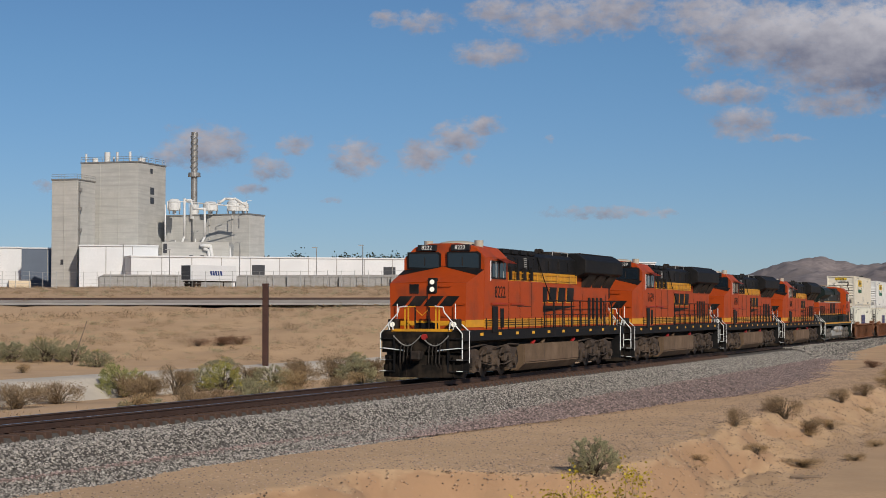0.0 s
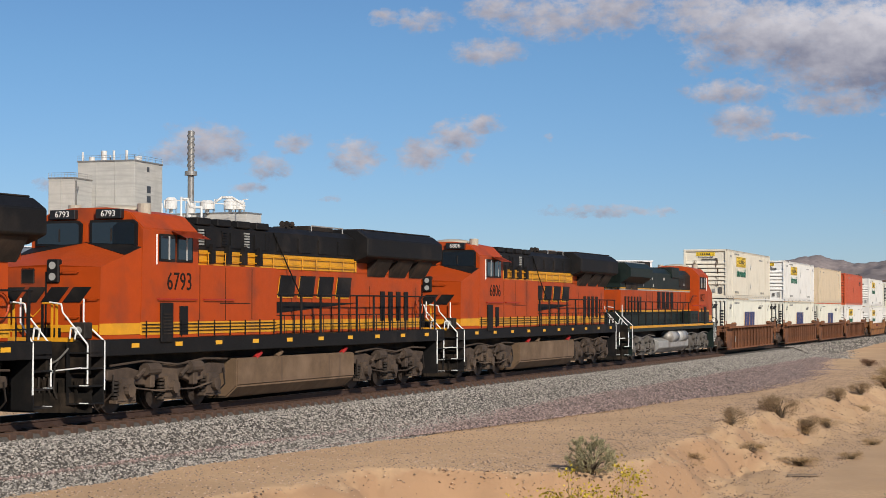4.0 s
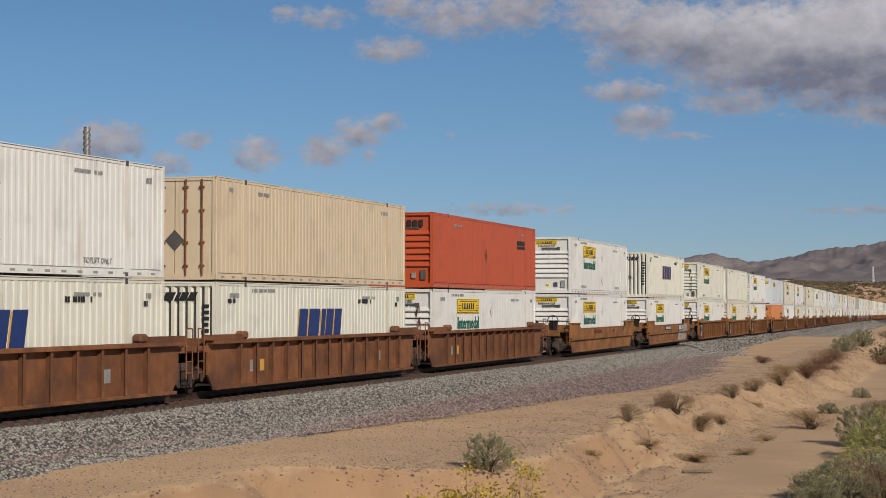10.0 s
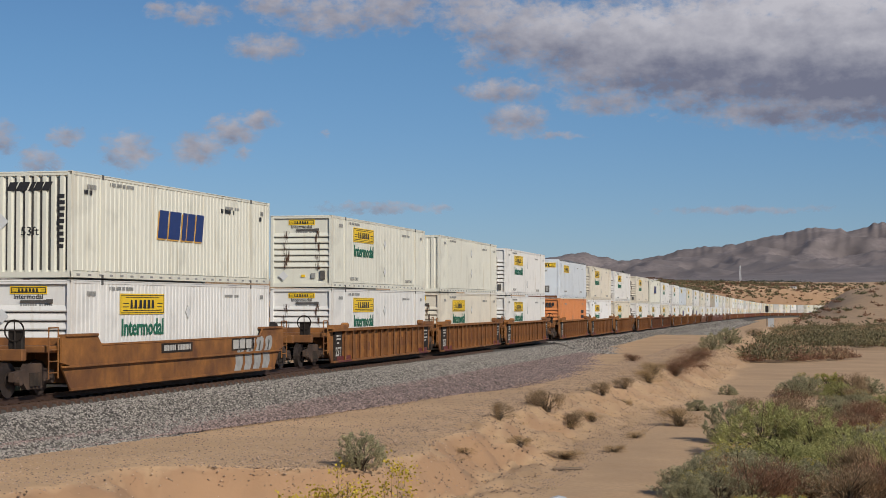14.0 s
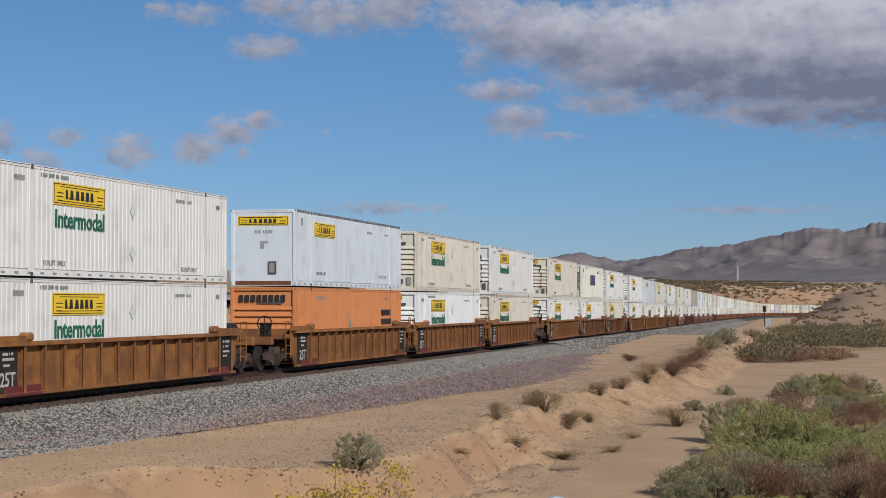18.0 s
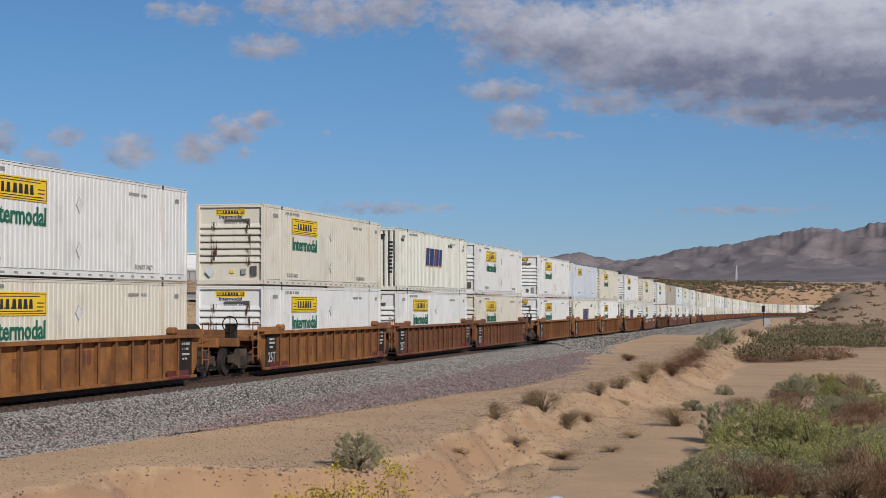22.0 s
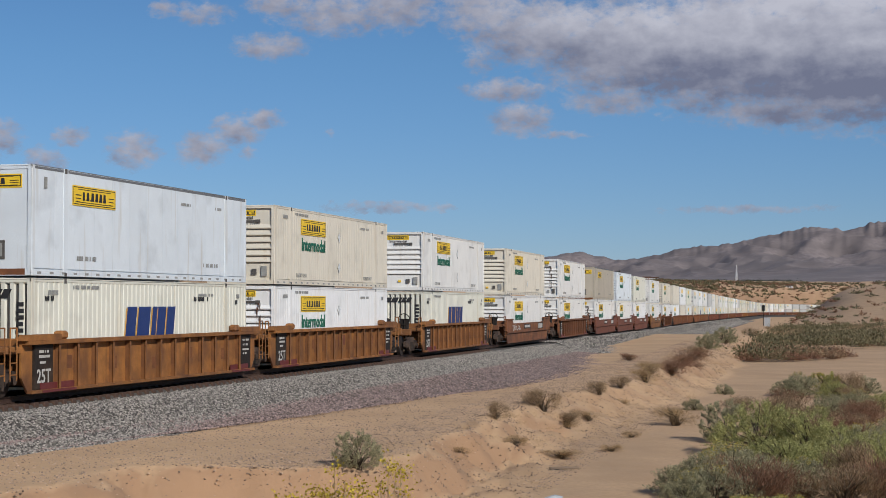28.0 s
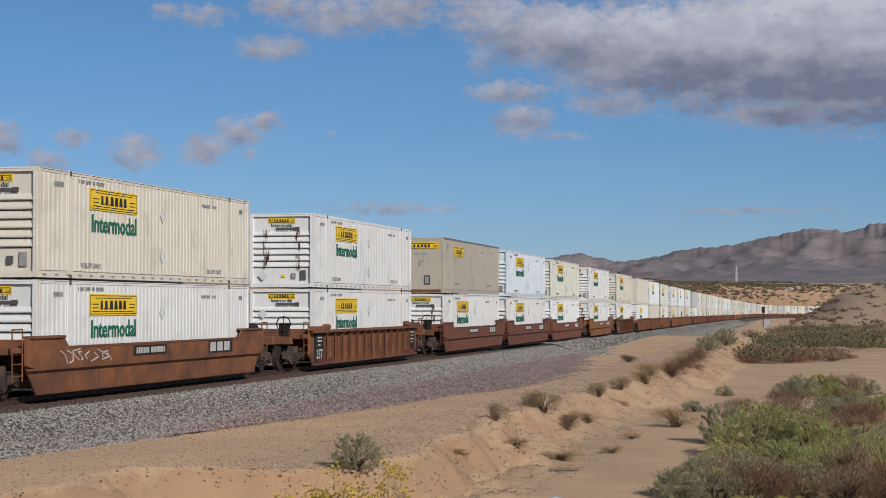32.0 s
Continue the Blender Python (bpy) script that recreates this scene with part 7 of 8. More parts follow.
duct([(386, 17.8, N0), (398, 19.0, N0), (416, 19.0, N0), (436, 17.4, N0)], 0.5, "pale roof process pipe")
duct([(296, 16.4, N0), (296, 18.2, N0), (330, 18.2, N0), (440, 17.0, N0)], 0.22, "thin pale roof pipe")
duct([(300, 7.0, N0 - 3), (312, 6.2, N0 - 3), (330, 6.2, N0 - 3), (352, 6.6, N0 - 3), (366, 5.8, N0 - 3)], 0.35, "pale level process pipe")
duct([(304, 5.4, N0 - 3), (318, 5.2, N0 - 3), (340, 5.2, N0 - 3), (358, 5.4, N0 - 3)], 0.25, "thin pale level process pipe")
duct([(310, 9.0, N0 - 3), (310, 5.0, N0 - 3)], 0.2, "thin pale upright pipe")
duct([(346, 9.4, N0 - 3), (346, 5.0, N0 - 3)], 0.2, "thin pale upright pipe")
duct([(398, 5.6, N0 - 4), (402, 3.2, N0 - 4), (398, 2.2, N0 - 4)], 0.5, "thick pale drop pipe")
for i in range(9):
    duct([(300 + i * 17, 15.8, N0 + 4), (300 + i * 17, 18.0 + (i % 3) * 0.4, N0 + 4), (309 + i * 17, 18.0 + (i % 3) * 0.4, N0 + 4)], 0.14, "thin roof pipe stub")

# ---- low buildings ----
def hall(px0, px1, r0, r1, z0, h, name, label, mat, doors=()):
    x0, y0 = far_place(px0, r0)
    x1, y1 = far_place(px1, r1)
    ob = empty(name, label, "warehouse")
    ln = math.hypot(x1 - x0, y1 - y0)
    ob.matrix_world = pose(x0, y0, z0, 0, 0, math.degrees(math.atan2(y1 - y0, x1 - x0)))
    bm = bmesh.new()
    box(bm, 0, ln, 0, 30, -4, h, 0.05)
    part("wall", bm, mat, ob)
    bm = bmesh.new()
    box(bm, -0.2, ln + 0.2, -0.25, 30, h, h + 0.35, 0.04)
    part("roof_edge", bm, M_WALL, ob)
    n = int(ln / 7)
    for i in range(n):
        bm = bmesh.new()
        box(bm, (i + 1) * ln / (n + 1), (i + 1) * ln / (n + 1) + 0.14, -0.08, 0, 0, h)
        part("downpipe", bm, M_STEELPIPE, ob)
    for a, b, zz in doors:
        bm = bmesh.new()
        box(bm, a, b, -0.06, 0, 0.0, zz)
        part("dock_door", bm, M_WINDOW, ob, "dark dock door")
    return ob


hall(140, 280, FR - 16, FR - 16, FB, 7.4, "white_workshop", "white metal-clad workshop building", M_WALL)
hall(232, 790, FR - 24, FR - 4, FB - 0.2, 5.0, "long_warehouse", "long white metal warehouse with dark dock doors", M_WALL, [(28, 31, 3.4), (60, 63, 3.2), (95, 98, 3.2)])
hall(37, 130, FR + 40, FR + 40, FB, 8.6, "slate_warehouse", "dark slate-blue warehouse wall", M_BLUEWALL)
hall(1070, 1160, FR + 6, FR + 10, FB, 4.3, "far_white_hall", "white flat-roofed hall beyond the line", M_WALL)
hall(-120, 38, FR + 30, FR + 30, FB, 8.4, "pale_warehouse", "plain white warehouse wall", M_WALL)

# trailers and wagons in the yard
def trailer(px, r, turn, ln, mat, label, open_end=False):
    ob = works(px, r, turn, "semi_trailer", label, "trailer", ground_z(*far_place(px, r)))
    bm = bmesh.new()
    box(bm, 0, ln, 0, 2.6, 1.15, 4.1, 0.04)
    part("box_body", bm, mat, ob)
    bm = bmesh.new()
    box(bm, -0.02, 0.03 if open_end else 0.01, 0.15, 2.45, 1.3, 4.0)
    part("open_end", bm, M_WINDOW, ob, "dark open doorway")
    bm = bmesh.new()
    box(bm, 0.2, ln - 0.2, 0.3, 2.3, 0.95, 1.15)
    part("chassis", bm, M_DARKSTEEL, ob)
    for wx in (1.2, 2.5):
        for wy in (0.2, 2.1):
            bm = bmesh.new()
            cyl(bm, (wx, wy, 0.5), (wx, wy + 0.3, 0.5), 0.5, 14)
            part("wheel", bm, M_DARKSTEEL, ob)
    bm = bmesh.new()
    box(bm, ln - 3.2, ln - 3.0, 0.4, 0.6, 0.0, 1.0)
    part("landing_leg", bm, M_DARKSTEEL, ob)
    if open_end:
        bm = bmesh.new()
        wordmark(bm, ln * 0.55, 2.2, 3.4, 0.85, -0.012, 5, 0.3)
        tagged(part("name_mark", bm, M_NAVY, ob, "navy slanted mark"), kind="stuff")
    return ob


trailer(338, 334, 46, 12.5, M_WALL, "white semi-trailer with open dark end and navy mark", True)
trailer(-30, FR - 36, 4, 9.5, M_WALL, "white semi-trailer parked in the yard")
trailer(16, FR - 38, 4, 4.6, PAINT["beige"], "short beige box trailer in the yard")


def hopper(px, r):
    ob = works(px, r, 4, "hopper_wagon", "grey covered hopper wagon with ribbed sides in the yard", "rail wagon", FB - 4.5)
    ob["group"] = "hopper wagons in the yard"
    bm = bmesh.new()
    prism(bm, [(0, 3.9), (0.9, 4.4), (15.1, 4.4), (16, 3.9), (16, 2.0), (13.5, 0.9), (2.5, 0.9), (0, 2.0)], 0, 3)
    part("body", bm, M_HOPPER, ob)
    for i in range(12):
        bm = bmesh.new()
        box(bm, 1.0 + i * 1.27, 1.14 + i * 1.27, -0.22, 0, 1.6, 3.9)
        part("rib", bm, M_HOPPER, ob)
    bm = bmesh.new()
    pipe(bm, [(0.1, -0.05, 4.0), (15.9, -0.05, 4.0)], 0.06, 5)
    pipe(bm, [(0.2, 0, 2.2), (1.6, 0.4, 0.9)], 0.06, 5)
    part("edge_rail", bm, M_STEELPIPE, ob)
    for x in (2.0, 14.0):
        bm = bmesh.new()
        box(bm, x - 1.2, x + 1.2, 0.4, 2.6, 0.1, 0.9)
        part("bogie", bm, M_DARKSTEEL, ob)


for px in (176, 268, 418, 508, 600, 692):
    hopper(px, FR - 72)

# chain-link fence
fence = empty("chain_link_fence", "galvanised chain-link fence with posts along the yard", "fence")
fz = FB - 3.0
prev = None
for i in range(34):
    x, y = far_place(-20 + i * 24, FR - 118)
    g = ground_z(x, y)
    bm = bmesh.new()
    cyl(bm, (x, y, g - 0.2), (x, y, g + 3.0), 0.055, 6)
    part("fence_post", bm, M_FENCE, fence)
    if prev:
        bm = bmesh.new()
        for k in range(5):
            cyl(bm, (prev[0], prev[1], prev[2] + 0.25 + k * 0.66), (x, y, g + 0.25 + k * 0.66), 0.018, 4)
        tagged(part("wire_mesh", bm, M_FENCE, fence), kind="stuff")
    prev = (x, y, g)

# yard lamp poles
for px, h in ((218, 8.5), (300, 7.5), (424, 9.0), (560, 8.0), (642, 8.5)):
    lamp = works(px, FR - 60, 0, "yard_lamp", "slim dark yard lamp pole", "lamp post", FB - 2.2)
    bm = bmesh.new()
    cyl(bm, (0, 0, 0), (0, 0, h), 0.12, 8, 0.08)
    part("pole", bm, M_STEELPIPE, lamp)
    bm = bmesh.new()
    box(bm, -0.9, 0.2, -0.15, 0.15, h - 0.05, h + 0.12)
    part("lamp_head", bm, M_STEELPIPE, lamp)

# ---- mountains ----
RIDGE_B = (-14.0, -9.0, -2.0, 0.4, 2.2, 3.3, 3.9, 4.65, 5.1, 5.6, 6.4, 7.1, 7.75, 8.4, 9.7, 10.7, 11.2, 11.86, 12.6, 13.0, 13.5, 14.05, 16.0, 19.0, 24.0)
RIDGE_E = (0.2, 0.25, 0.4, 0.7, 1.15, 1.5, 1.64, 1.72, 1.58, 1.50, 1.46, 1.6, 1.80, 1.89, 2.02, 2.23, 2.33, 2.44, 2.36, 2.35, 2.52, 2.63, 2.9, 2.8, 2.2)


SOFT_B = np.arange(-14, 24.1, 0.25)
SOFT_E = np.convolve(np.pad(np.interp(SOFT_B, RIDGE_B, RIDGE_E), 6, mode='edge'), np.ones(13) / 13, mode='valid')


def mountain_range():
    """Long pale apron, then gullied slopes up to the ridge."""
    verts, faces = [], []
    bs = np.arange(-14, 24.01, 0.055)
    rows = 88
    for i in range(rows):
        k = i / (rows - 1)
        r = 2700 + 1900 * k
        for b in bs:
            x, y = at_bearing(b, r)
            crest = math.tan(radians(float(np.interp(b, RIDGE_B, RIDGE_E)))) * 4100 * (1 + 0.035 * noise.noise((b * 2.3, 1.7, 0)) + 0.03 * noise.noise((b * 6.1, 4.2, 0)))
            broad = math.tan(radians(float(np.interp(b + 0.7 * noise.noise((x * 0.002, y * 0.002, 7.0)), SOFT_B, SOFT_E)))) * 4100
            top = broad + (crest - broad) * step(0.62, 0.76, k)
            lo = noise.noise((x * 0.0012, y * 0.0012, 2.0))
            g1 = abs(noise.noise((x * 0.0042, y * 0.0028, 5.0)))
            g2 = abs(noise.noise((x * 0.0075, y * 0.0065, 9.0)))
            g3 = abs(noise.noise((x * 0.016, y * 0.014, 3.0)))
            foot = 0.36 + 0.16 * lo
            climb = step(foot, 0.75, k)
            apron = 30 + (top * 0.56 - 30) * min(1.0, k / 0.5) ** 1.15
            z = apron + (top - apron) * climb ** 1.1
            cut = step(foot - 0.1, foot + 0.2, k) * (1 - step(0.68, 0.76, k))
            z -= cut * top * (0.32 * g1 + 0.22 * g2 + 0.14 * g3) + (1 - climb) * (3.0 * g2 + 2.0 * g3)
            z -= 0.3 * top * step(0.78, 1.0, k) - (g2 - 0.15) * 6 * step(0.7, 0.75, k)
            verts.append((x, y, z - 1))
    n = len(bs)
    for i in range(rows - 1):
        for j in range(n - 1):
            a = i * n + j
            faces.append((a, a + 1, a + n + 1, a + n))
    me = bpy.data.meshes.new("mountain_range")
    me.from_pydata(verts, [], faces)
    me.materials.append(M_FAR_ROCK)
    me.polygons.foreach_set("use_smooth", [True] * len(me.polygons))
    return tagged(new("backdrop_mountains", me), "bare brown desert mountains in the distance", "mountains", kind="structure")


mountain_range()

# ---- small far things on the right ----
def right_place(px, r):
    return at_bearing(math.degrees(math.atan((px - 784) / 3132.0)), r)


cab_x, cab_y = right_place(1365, 400)
cabinet = empty("signal_cabinet", "small silver trackside signal cabinet", "cabinet")
cabinet.matrix_world = pose(cab_x, cab_y, ground_z(cab_x, cab_y), 0, 0, -12)
bm = bmesh.new()
box(bm, -0.65, 0.65, -0.5, 0.5, 0.15, 2.0, 0.03)
part("body", bm, M_SIGNALBOX, cabinet)
bm = bmesh.new()
box(bm, -0.72, 0.72, -0.57, 0.57, 2.0, 2.1, 0.02)
part("lid", bm, M_SIGNALBOX, cabinet)
bm = bmesh.new()
box(bm, -0.6, 0.6, -0.45, 0.45, -0.3, 0.15)
part("plinth", bm, M_CONCRETE, cabinet)
sx, sy = right_place(1358, 405)
mast = empty("railway_signal", "dark railway signal mast beside the line", "signal")
mast.location = (sx, sy, ground_z(sx, sy))
bm = bmesh.new()
cyl(bm, (0, 0, -0.3), (0, 0, 4.0), 0.09, 8)
part("mast", bm, M_DARKSTEEL, mast)
bm = bmesh.new()
box(bm, -0.35, 0.35, -0.12, 0.12, 3.2, 4.6, 0.05)
part("signal_head", bm, M_BLACK, mast, "black signal head")
px, py = right_place(1311, 1400)
pylon = empty("lattice_mast", "white lattice mast on the far plain", "mast")
pylon.location = (px, py, ground_z(px, py) - 0.5)
bm = bmesh.new()
hz = 2.557 + 1400 * math.tan(radians(1.776 - math.degrees(math.atan((470 - 441) / 3132.0)))) - ground_z(px, py)
for a in range(4):
    cyl(bm, (0.9 * math.cos(a * 1.571), 0.9 * math.sin(a * 1.571), 0), (0.35 * math.cos(a * 1.571), 0.35 * math.sin(a * 1.571), hz), 0.11, 5)
part("legs", bm, M_WALL, pylon)
for k in range(7):
    bm = bmesh.new()
    z = hz * (k + 1) / 8
    w = 0.9 - 0.55 * (k + 1) / 8
    box(bm, -w, w, -w, w, z - 0.08, z + 0.08)
    part("brace", bm, M_WALL, pylon)


def far_house(px, r, w, h, label, mat=M_WALL):
    x, y = right_place(px, r)
    ob = empty("far_house", label, "house", "scattered houses on the far slope")
    ob.matrix_world = pose(x, y, ground_z(x, y) - 0.5, 0, 0, -8)
    bm = bmesh.new()
    box(bm, -w / 2, w / 2, 0, w * 0.6, 0, h)
    part("wall", bm, mat, ob)
    bm = bmesh.new()
    prism(bm, [(-w * 0.55, h), (w * 0.55, h), (w * 0.4, h * 1.3), (-w * 0.4, h * 1.3)], -0.3, w * 0.65)
    part("roof", bm, M_TIE if mat is M_WALL else M_WALL, ob)
    for i in range(2):
        bm = bmesh.new()
        box(bm, -w * 0.3 + i * w * 0.4, -w * 0.3 + i * w * 0.4 + w * 0.15, -0.06, 0, h * 0.35, h * 0.8)
        part("window", bm, M_WINDOW, ob)


for px, r, w, h in ((1152, 1000, 6, 2.8), (1166, 1050, 5, 2.4), (1188, 1050, 5, 2.0), (1216, 1080, 6, 2.0), (1500, 1100, 5, 2.0), (1128, 1000, 5, 2.2), (1405, 1150, 4, 1.8)):
    far_house(px, r, w, h, "small pale house on the far slope")
lx, ly = right_place(985, 42.5)
litter = tagged(new("litter", mesh_of("litter", prism(bmesh.new(), [(-0.22, 0), (0.2, 0.02), (0.24, 0.05), (0.05, 0.09), (-0.1, 0.05)], -0.1, 0.1), M_TARP)), "crumpled blue-grey litter on the sand", "litter")
litter.location = (lx, ly, ground_z(lx, ly) + 0.01)
lx, ly = right_place(1005, 50)
board = tagged(new("board", mesh_of("board", box(bmesh.new(), -0.42, 0.42, -0.06, 0.06, 0, 0.05, 0.01), M_WOOD)), "weathered wooden board lying on the sand", "board")
board.matrix_world = pose(lx, ly, ground_z(lx, ly) + 0.02, 0, 0, 6)

# ---- clouds, far behind all ----
def cloud_material(blobs):
    m = bpy.data.materials.new("cloud_layer")
    m.use_nodes = True
    N, L = m.node_tree.nodes, m.node_tree.links
    for nd in list(N):
        N.remove(nd)
    uv = N.new("ShaderNodeUVMap")
    uv.uv_map = "sky"

    def math_node(op, a, b=None, c=None):
        q = N.new("ShaderNodeMath")
        q.operation = op
        for i, v in enumerate((a, b, c)):
            if v is None:
                continue
            if isinstance(v, (int, float)):
                q.inputs[i].default_value = v
            else:
                L.new(v, q.inputs[i])
        return q.outputs[0]

    def tex(scale, detail, off, rough=0.6):
        mp = N.new("ShaderNodeMapping")
        mp.inputs["Location"].default_value = (off, off * 0.7, 0)
        mp.inputs["Scale"].default_value = (1, 1.5, 1)
        t = N.new("ShaderNodeTexNoise")
        t.inputs["Scale"].default_value = scale
        t.inputs["Detail"].default_value = detail
        t.inputs["Roughness"].default_value = rough
        L.new(uv.outputs[0], mp.inputs[0])
        L.new(mp.outputs[0], t.inputs[0])
        return t.outputs["Fac"]

    sp = N.new("ShaderNodeSeparateXYZ")
    L.new(uv.outputs[0], sp.inputs[0])
    wob_u = math_node('MULTIPLY_ADD', tex(1.6, 3, 3.0), 0.9, -0.45)
    wob_v = math_node('MULTIPLY_ADD', tex(1.6, 3, 11.0), 0.5, -0.25)
    u = math_node('ADD', sp.outputs[0], wob_u)
    v = math_node('ADD', sp.outputs[1], wob_v)
    dens, hi = None, None
    for u0, v0, ru, rv, k in blobs:
        du = math_node('MULTIPLY_ADD', u, 1 / ru, -u0 / ru)
        dv = math_node('MULTIPLY_ADD', v, 1 / rv, -v0 / rv)
        d = math_node('SUBTRACT', k, math_node('ADD', math_node('MULTIPLY', du, du), math_node('MULTIPLY', dv, dv)))
        up = math_node('MULTIPLY', dv, math_node('MAXIMUM', d, 0.0))
        dens = d if dens is None else math_node('MAXIMUM', dens, d)
        hi = up if hi is None else math_node('ADD', hi, up)
    fine = tex(2.4, 9, 5.0, 0.62)
    body = math_node('ADD', dens, math_node('MULTIPLY_ADD', fine, 2.2, -1.15))
    mask = N.new("ShaderNodeMapRange")
    mask.interpolation_type = 'SMOOTHSTEP'
    mask.inputs[1].default_value, mask.inputs[2].default_value = -0.2, 1.15
    mask.inputs[4].default_value = 0.95
    L.new(body, mask.inputs[0])
    lum = N.new("ShaderNodeMapRange")
    lum.inputs[1].default_value, lum.inputs[2].default_value = -0.95, 1.15
    grain = math_node('MULTIPLY_ADD', tex(0.9, 6, 21.0, 0.55), 2.4, -1.2)
    L.new(math_node('ADD', math_node('MULTIPLY', hi, 0.8), grain), lum.inputs[0])
    mix = N.new("ShaderNodeMix")
    mix.data_type = 'RGBA'
    mix.inputs[6].default_value = (0.18, 0.185, 0.25, 1)
    mix.inputs[7].default_value = (0.56, 0.545, 0.585, 1)
    L.new(lum.outputs[0], mix.inputs[0])
    em, tr, mx, out = N.new("ShaderNodeEmission"), N.new("ShaderNodeBsdfTransparent"), N.new("ShaderNodeMixShader"), N.new("ShaderNodeOutputMaterial")
    L.new(mix.outputs[2], em.inputs[0])
    L.new(mask.outputs[0], mx.inputs[0])
    L.new(tr.outputs[0], mx.inputs[1])
    L.new(em.outputs[0], mx.inputs[2])
    L.new(mx.outputs[0], out.inputs[0])
    return m


def sky_spot(px, py, wx, wy, k=1.0, head=0.0, tilt=1.776):
    u = head + math.degrees(math.atan((px - 784) / 3132.0))
    v = tilt + math.degrees(math.atan((441 - py) / 3132.0))
    return u, v, wx / 54.6, wy / 54.6, k


CLOUDS = [sky_spot(*c) for c in (
    (470, 85, 75, 26), (280, 22, 30, 22, 0.8), (350, 30, 60, 26, 0.8), (480, 10, 60, 34), (580, 26, 110, 46), (690, 14, 90, 46, 1.1),
    (850, 25, 90, 48, 1.1), (960, 60, 150, 62, 1.3), (1120, 90, 170, 84, 1.5), (1290, 95, 200, 100, 1.6), (1480, 110, 200, 110, 1.7), (1640, 100, 200, 130, 1.6),
    (840, 110, 36, 32, 0.7), (890, 162, 90, 24), (1080, 182, 100, 28), (1220, 185, 70, 24, 0.9), (1380, 205, 160, 30, 1.1), (1540, 205, 90, 30),
    (915, 212, 66, 34), (985, 240, 70, 10, 0.7), (350, 268, 52, 36), (410, 236, 54, 34), (458, 214, 40, 22), (432, 272, 20, 18, 0.7),
    (228, 272, 52, 38), (675, 368, 130, 14, 0.75), (785, 370, 26, 9, 0.7), (1320, 374, 190, 10, 0.6), (1450, 20, 260, 60, 1.3))]
CLOUDS += [sky_spot(*c, head=-7.498, tilt=1.944) for c in (
    (310, 278, 44, 24, 0.9), (378, 262, 80, 42, 1.1), (490, 300, 44, 26, 0.9), (535, 256, 36, 22, 0.9), (455, 338, 40, 14, 0.8), (90, 336, 26, 14, 0.6), (985, 246, 16, 10, 0.6), (600, 354, 26, 8, 0.5))]


def cloud_backdrop():
    bs, es = np.arange(-28, 24.01, 1.0), np.arange(0.2, 14.01, 0.6)
    R = 4700
    me = bpy.data.meshes.new("cloud_backdrop")
    verts = [(R * math.sin(radians(b)), R * math.cos(radians(b)), 2.557 + R * math.tan(radians(e))) for e in es for b in bs]
    n = len(bs)
    faces = [(i * n + j, i * n + j + 1, (i + 1) * n + j + 1, (i + 1) * n + j) for i in range(len(es) - 1) for j in range(n - 1)]
    me.from_pydata(verts, [], faces)
    lay = me.uv_layers.new(name="sky")
    for lp in me.loops:
        i = lp.vertex_index
        lay.data[lp.index].uv = (bs[i % n], es[i // n])
    me.materials.append(cloud_material(CLOUDS))
    ob = tagged(new("backdrop_clouds", me), "scattered grey-white cumulus clouds in blue sky", "clouds", kind="structure")
    return ob


clouds = cloud_backdrop()
# ---- plants ----
def leaf_material(name, base, island=0.45):
    m = material(name, base, 0.75, vary=0.15, scale=2.0, fine=20, island=island)
    b = m.node_tree.nodes["Principled BSDF"]
    b.inputs["Specular IOR Level"].default_value = 0.2
    N, L = m.node_tree.nodes, m.node_tree.links
    thin, both = N.new("ShaderNodeBsdfTranslucent"), N.new("ShaderNodeMixShader")
    both.inputs[0].default_value = 0.38
    L.new(b.inputs["Base Color"].links[0].from_socket, thin.inputs[0])
    L.new(b.outputs[0], both.inputs[1])
    L.new(thin.outputs[0], both.inputs[2])
    L.new(both.outputs[0], N["Material Output"].inputs[0])
    return m


M_SAGE = leaf_material("grey_green_leaves", (0.40, 0.37, 0.22))
M_LEAF = leaf_material("fresh_green_leaves", (0.43, 0.42, 0.165))
M_DRY = leaf_material("dry_brown_twigs", (0.36, 0.255, 0.15))
M_RED = leaf_material("dry_reddish_twigs", (0.27, 0.15, 0.092))
M_STRAW = leaf_material("straw_twigs", (0.48, 0.33, 0.17))
M_FLOWER = leaf_material("yellow_flowers", (0.58, 0.44, 0.06), 0.3)
M_STEM = leaf_material("grey_brown_stems", (0.15, 0.115, 0.08))
M_BRUSH = leaf_material("olive_brush", (0.20, 0.175, 0.095))
M_TREE = leaf_material("dark_leaves_and_cloud_shade", (0.045, 0.06, 0.035))
M_BARK = material("tree_bark", (0.1, 0.075, 0.055), 0.9, vary=0.2)


def quads_mesh(name, c, a, b, mat):
    """Rhombic leaves: centres c, half-axes a and b."""
    n = len(c)
    v = np.stack([c - a, c - b, c + a, c + b], 1).reshape(-1, 3)
    me = bpy.data.meshes.new(name)
    me.vertices.add(n * 4)
    me.vertices.foreach_set("co", v.reshape(-1))
    me.loops.add(n * 4)
    me.loops.foreach_set("vertex_index", np.arange(n * 4, dtype=np.int32))
    me.polygons.add(n)
    me.polygons.foreach_set("loop_start", np.arange(0, n * 4, 4, dtype=np.int32))
    me.update(calc_edges=True)
    me.materials.append(mat)
    return me


def unit(v):
    return v / np.maximum(1e-6, np.linalg.norm(v, axis=-1, keepdims=True))


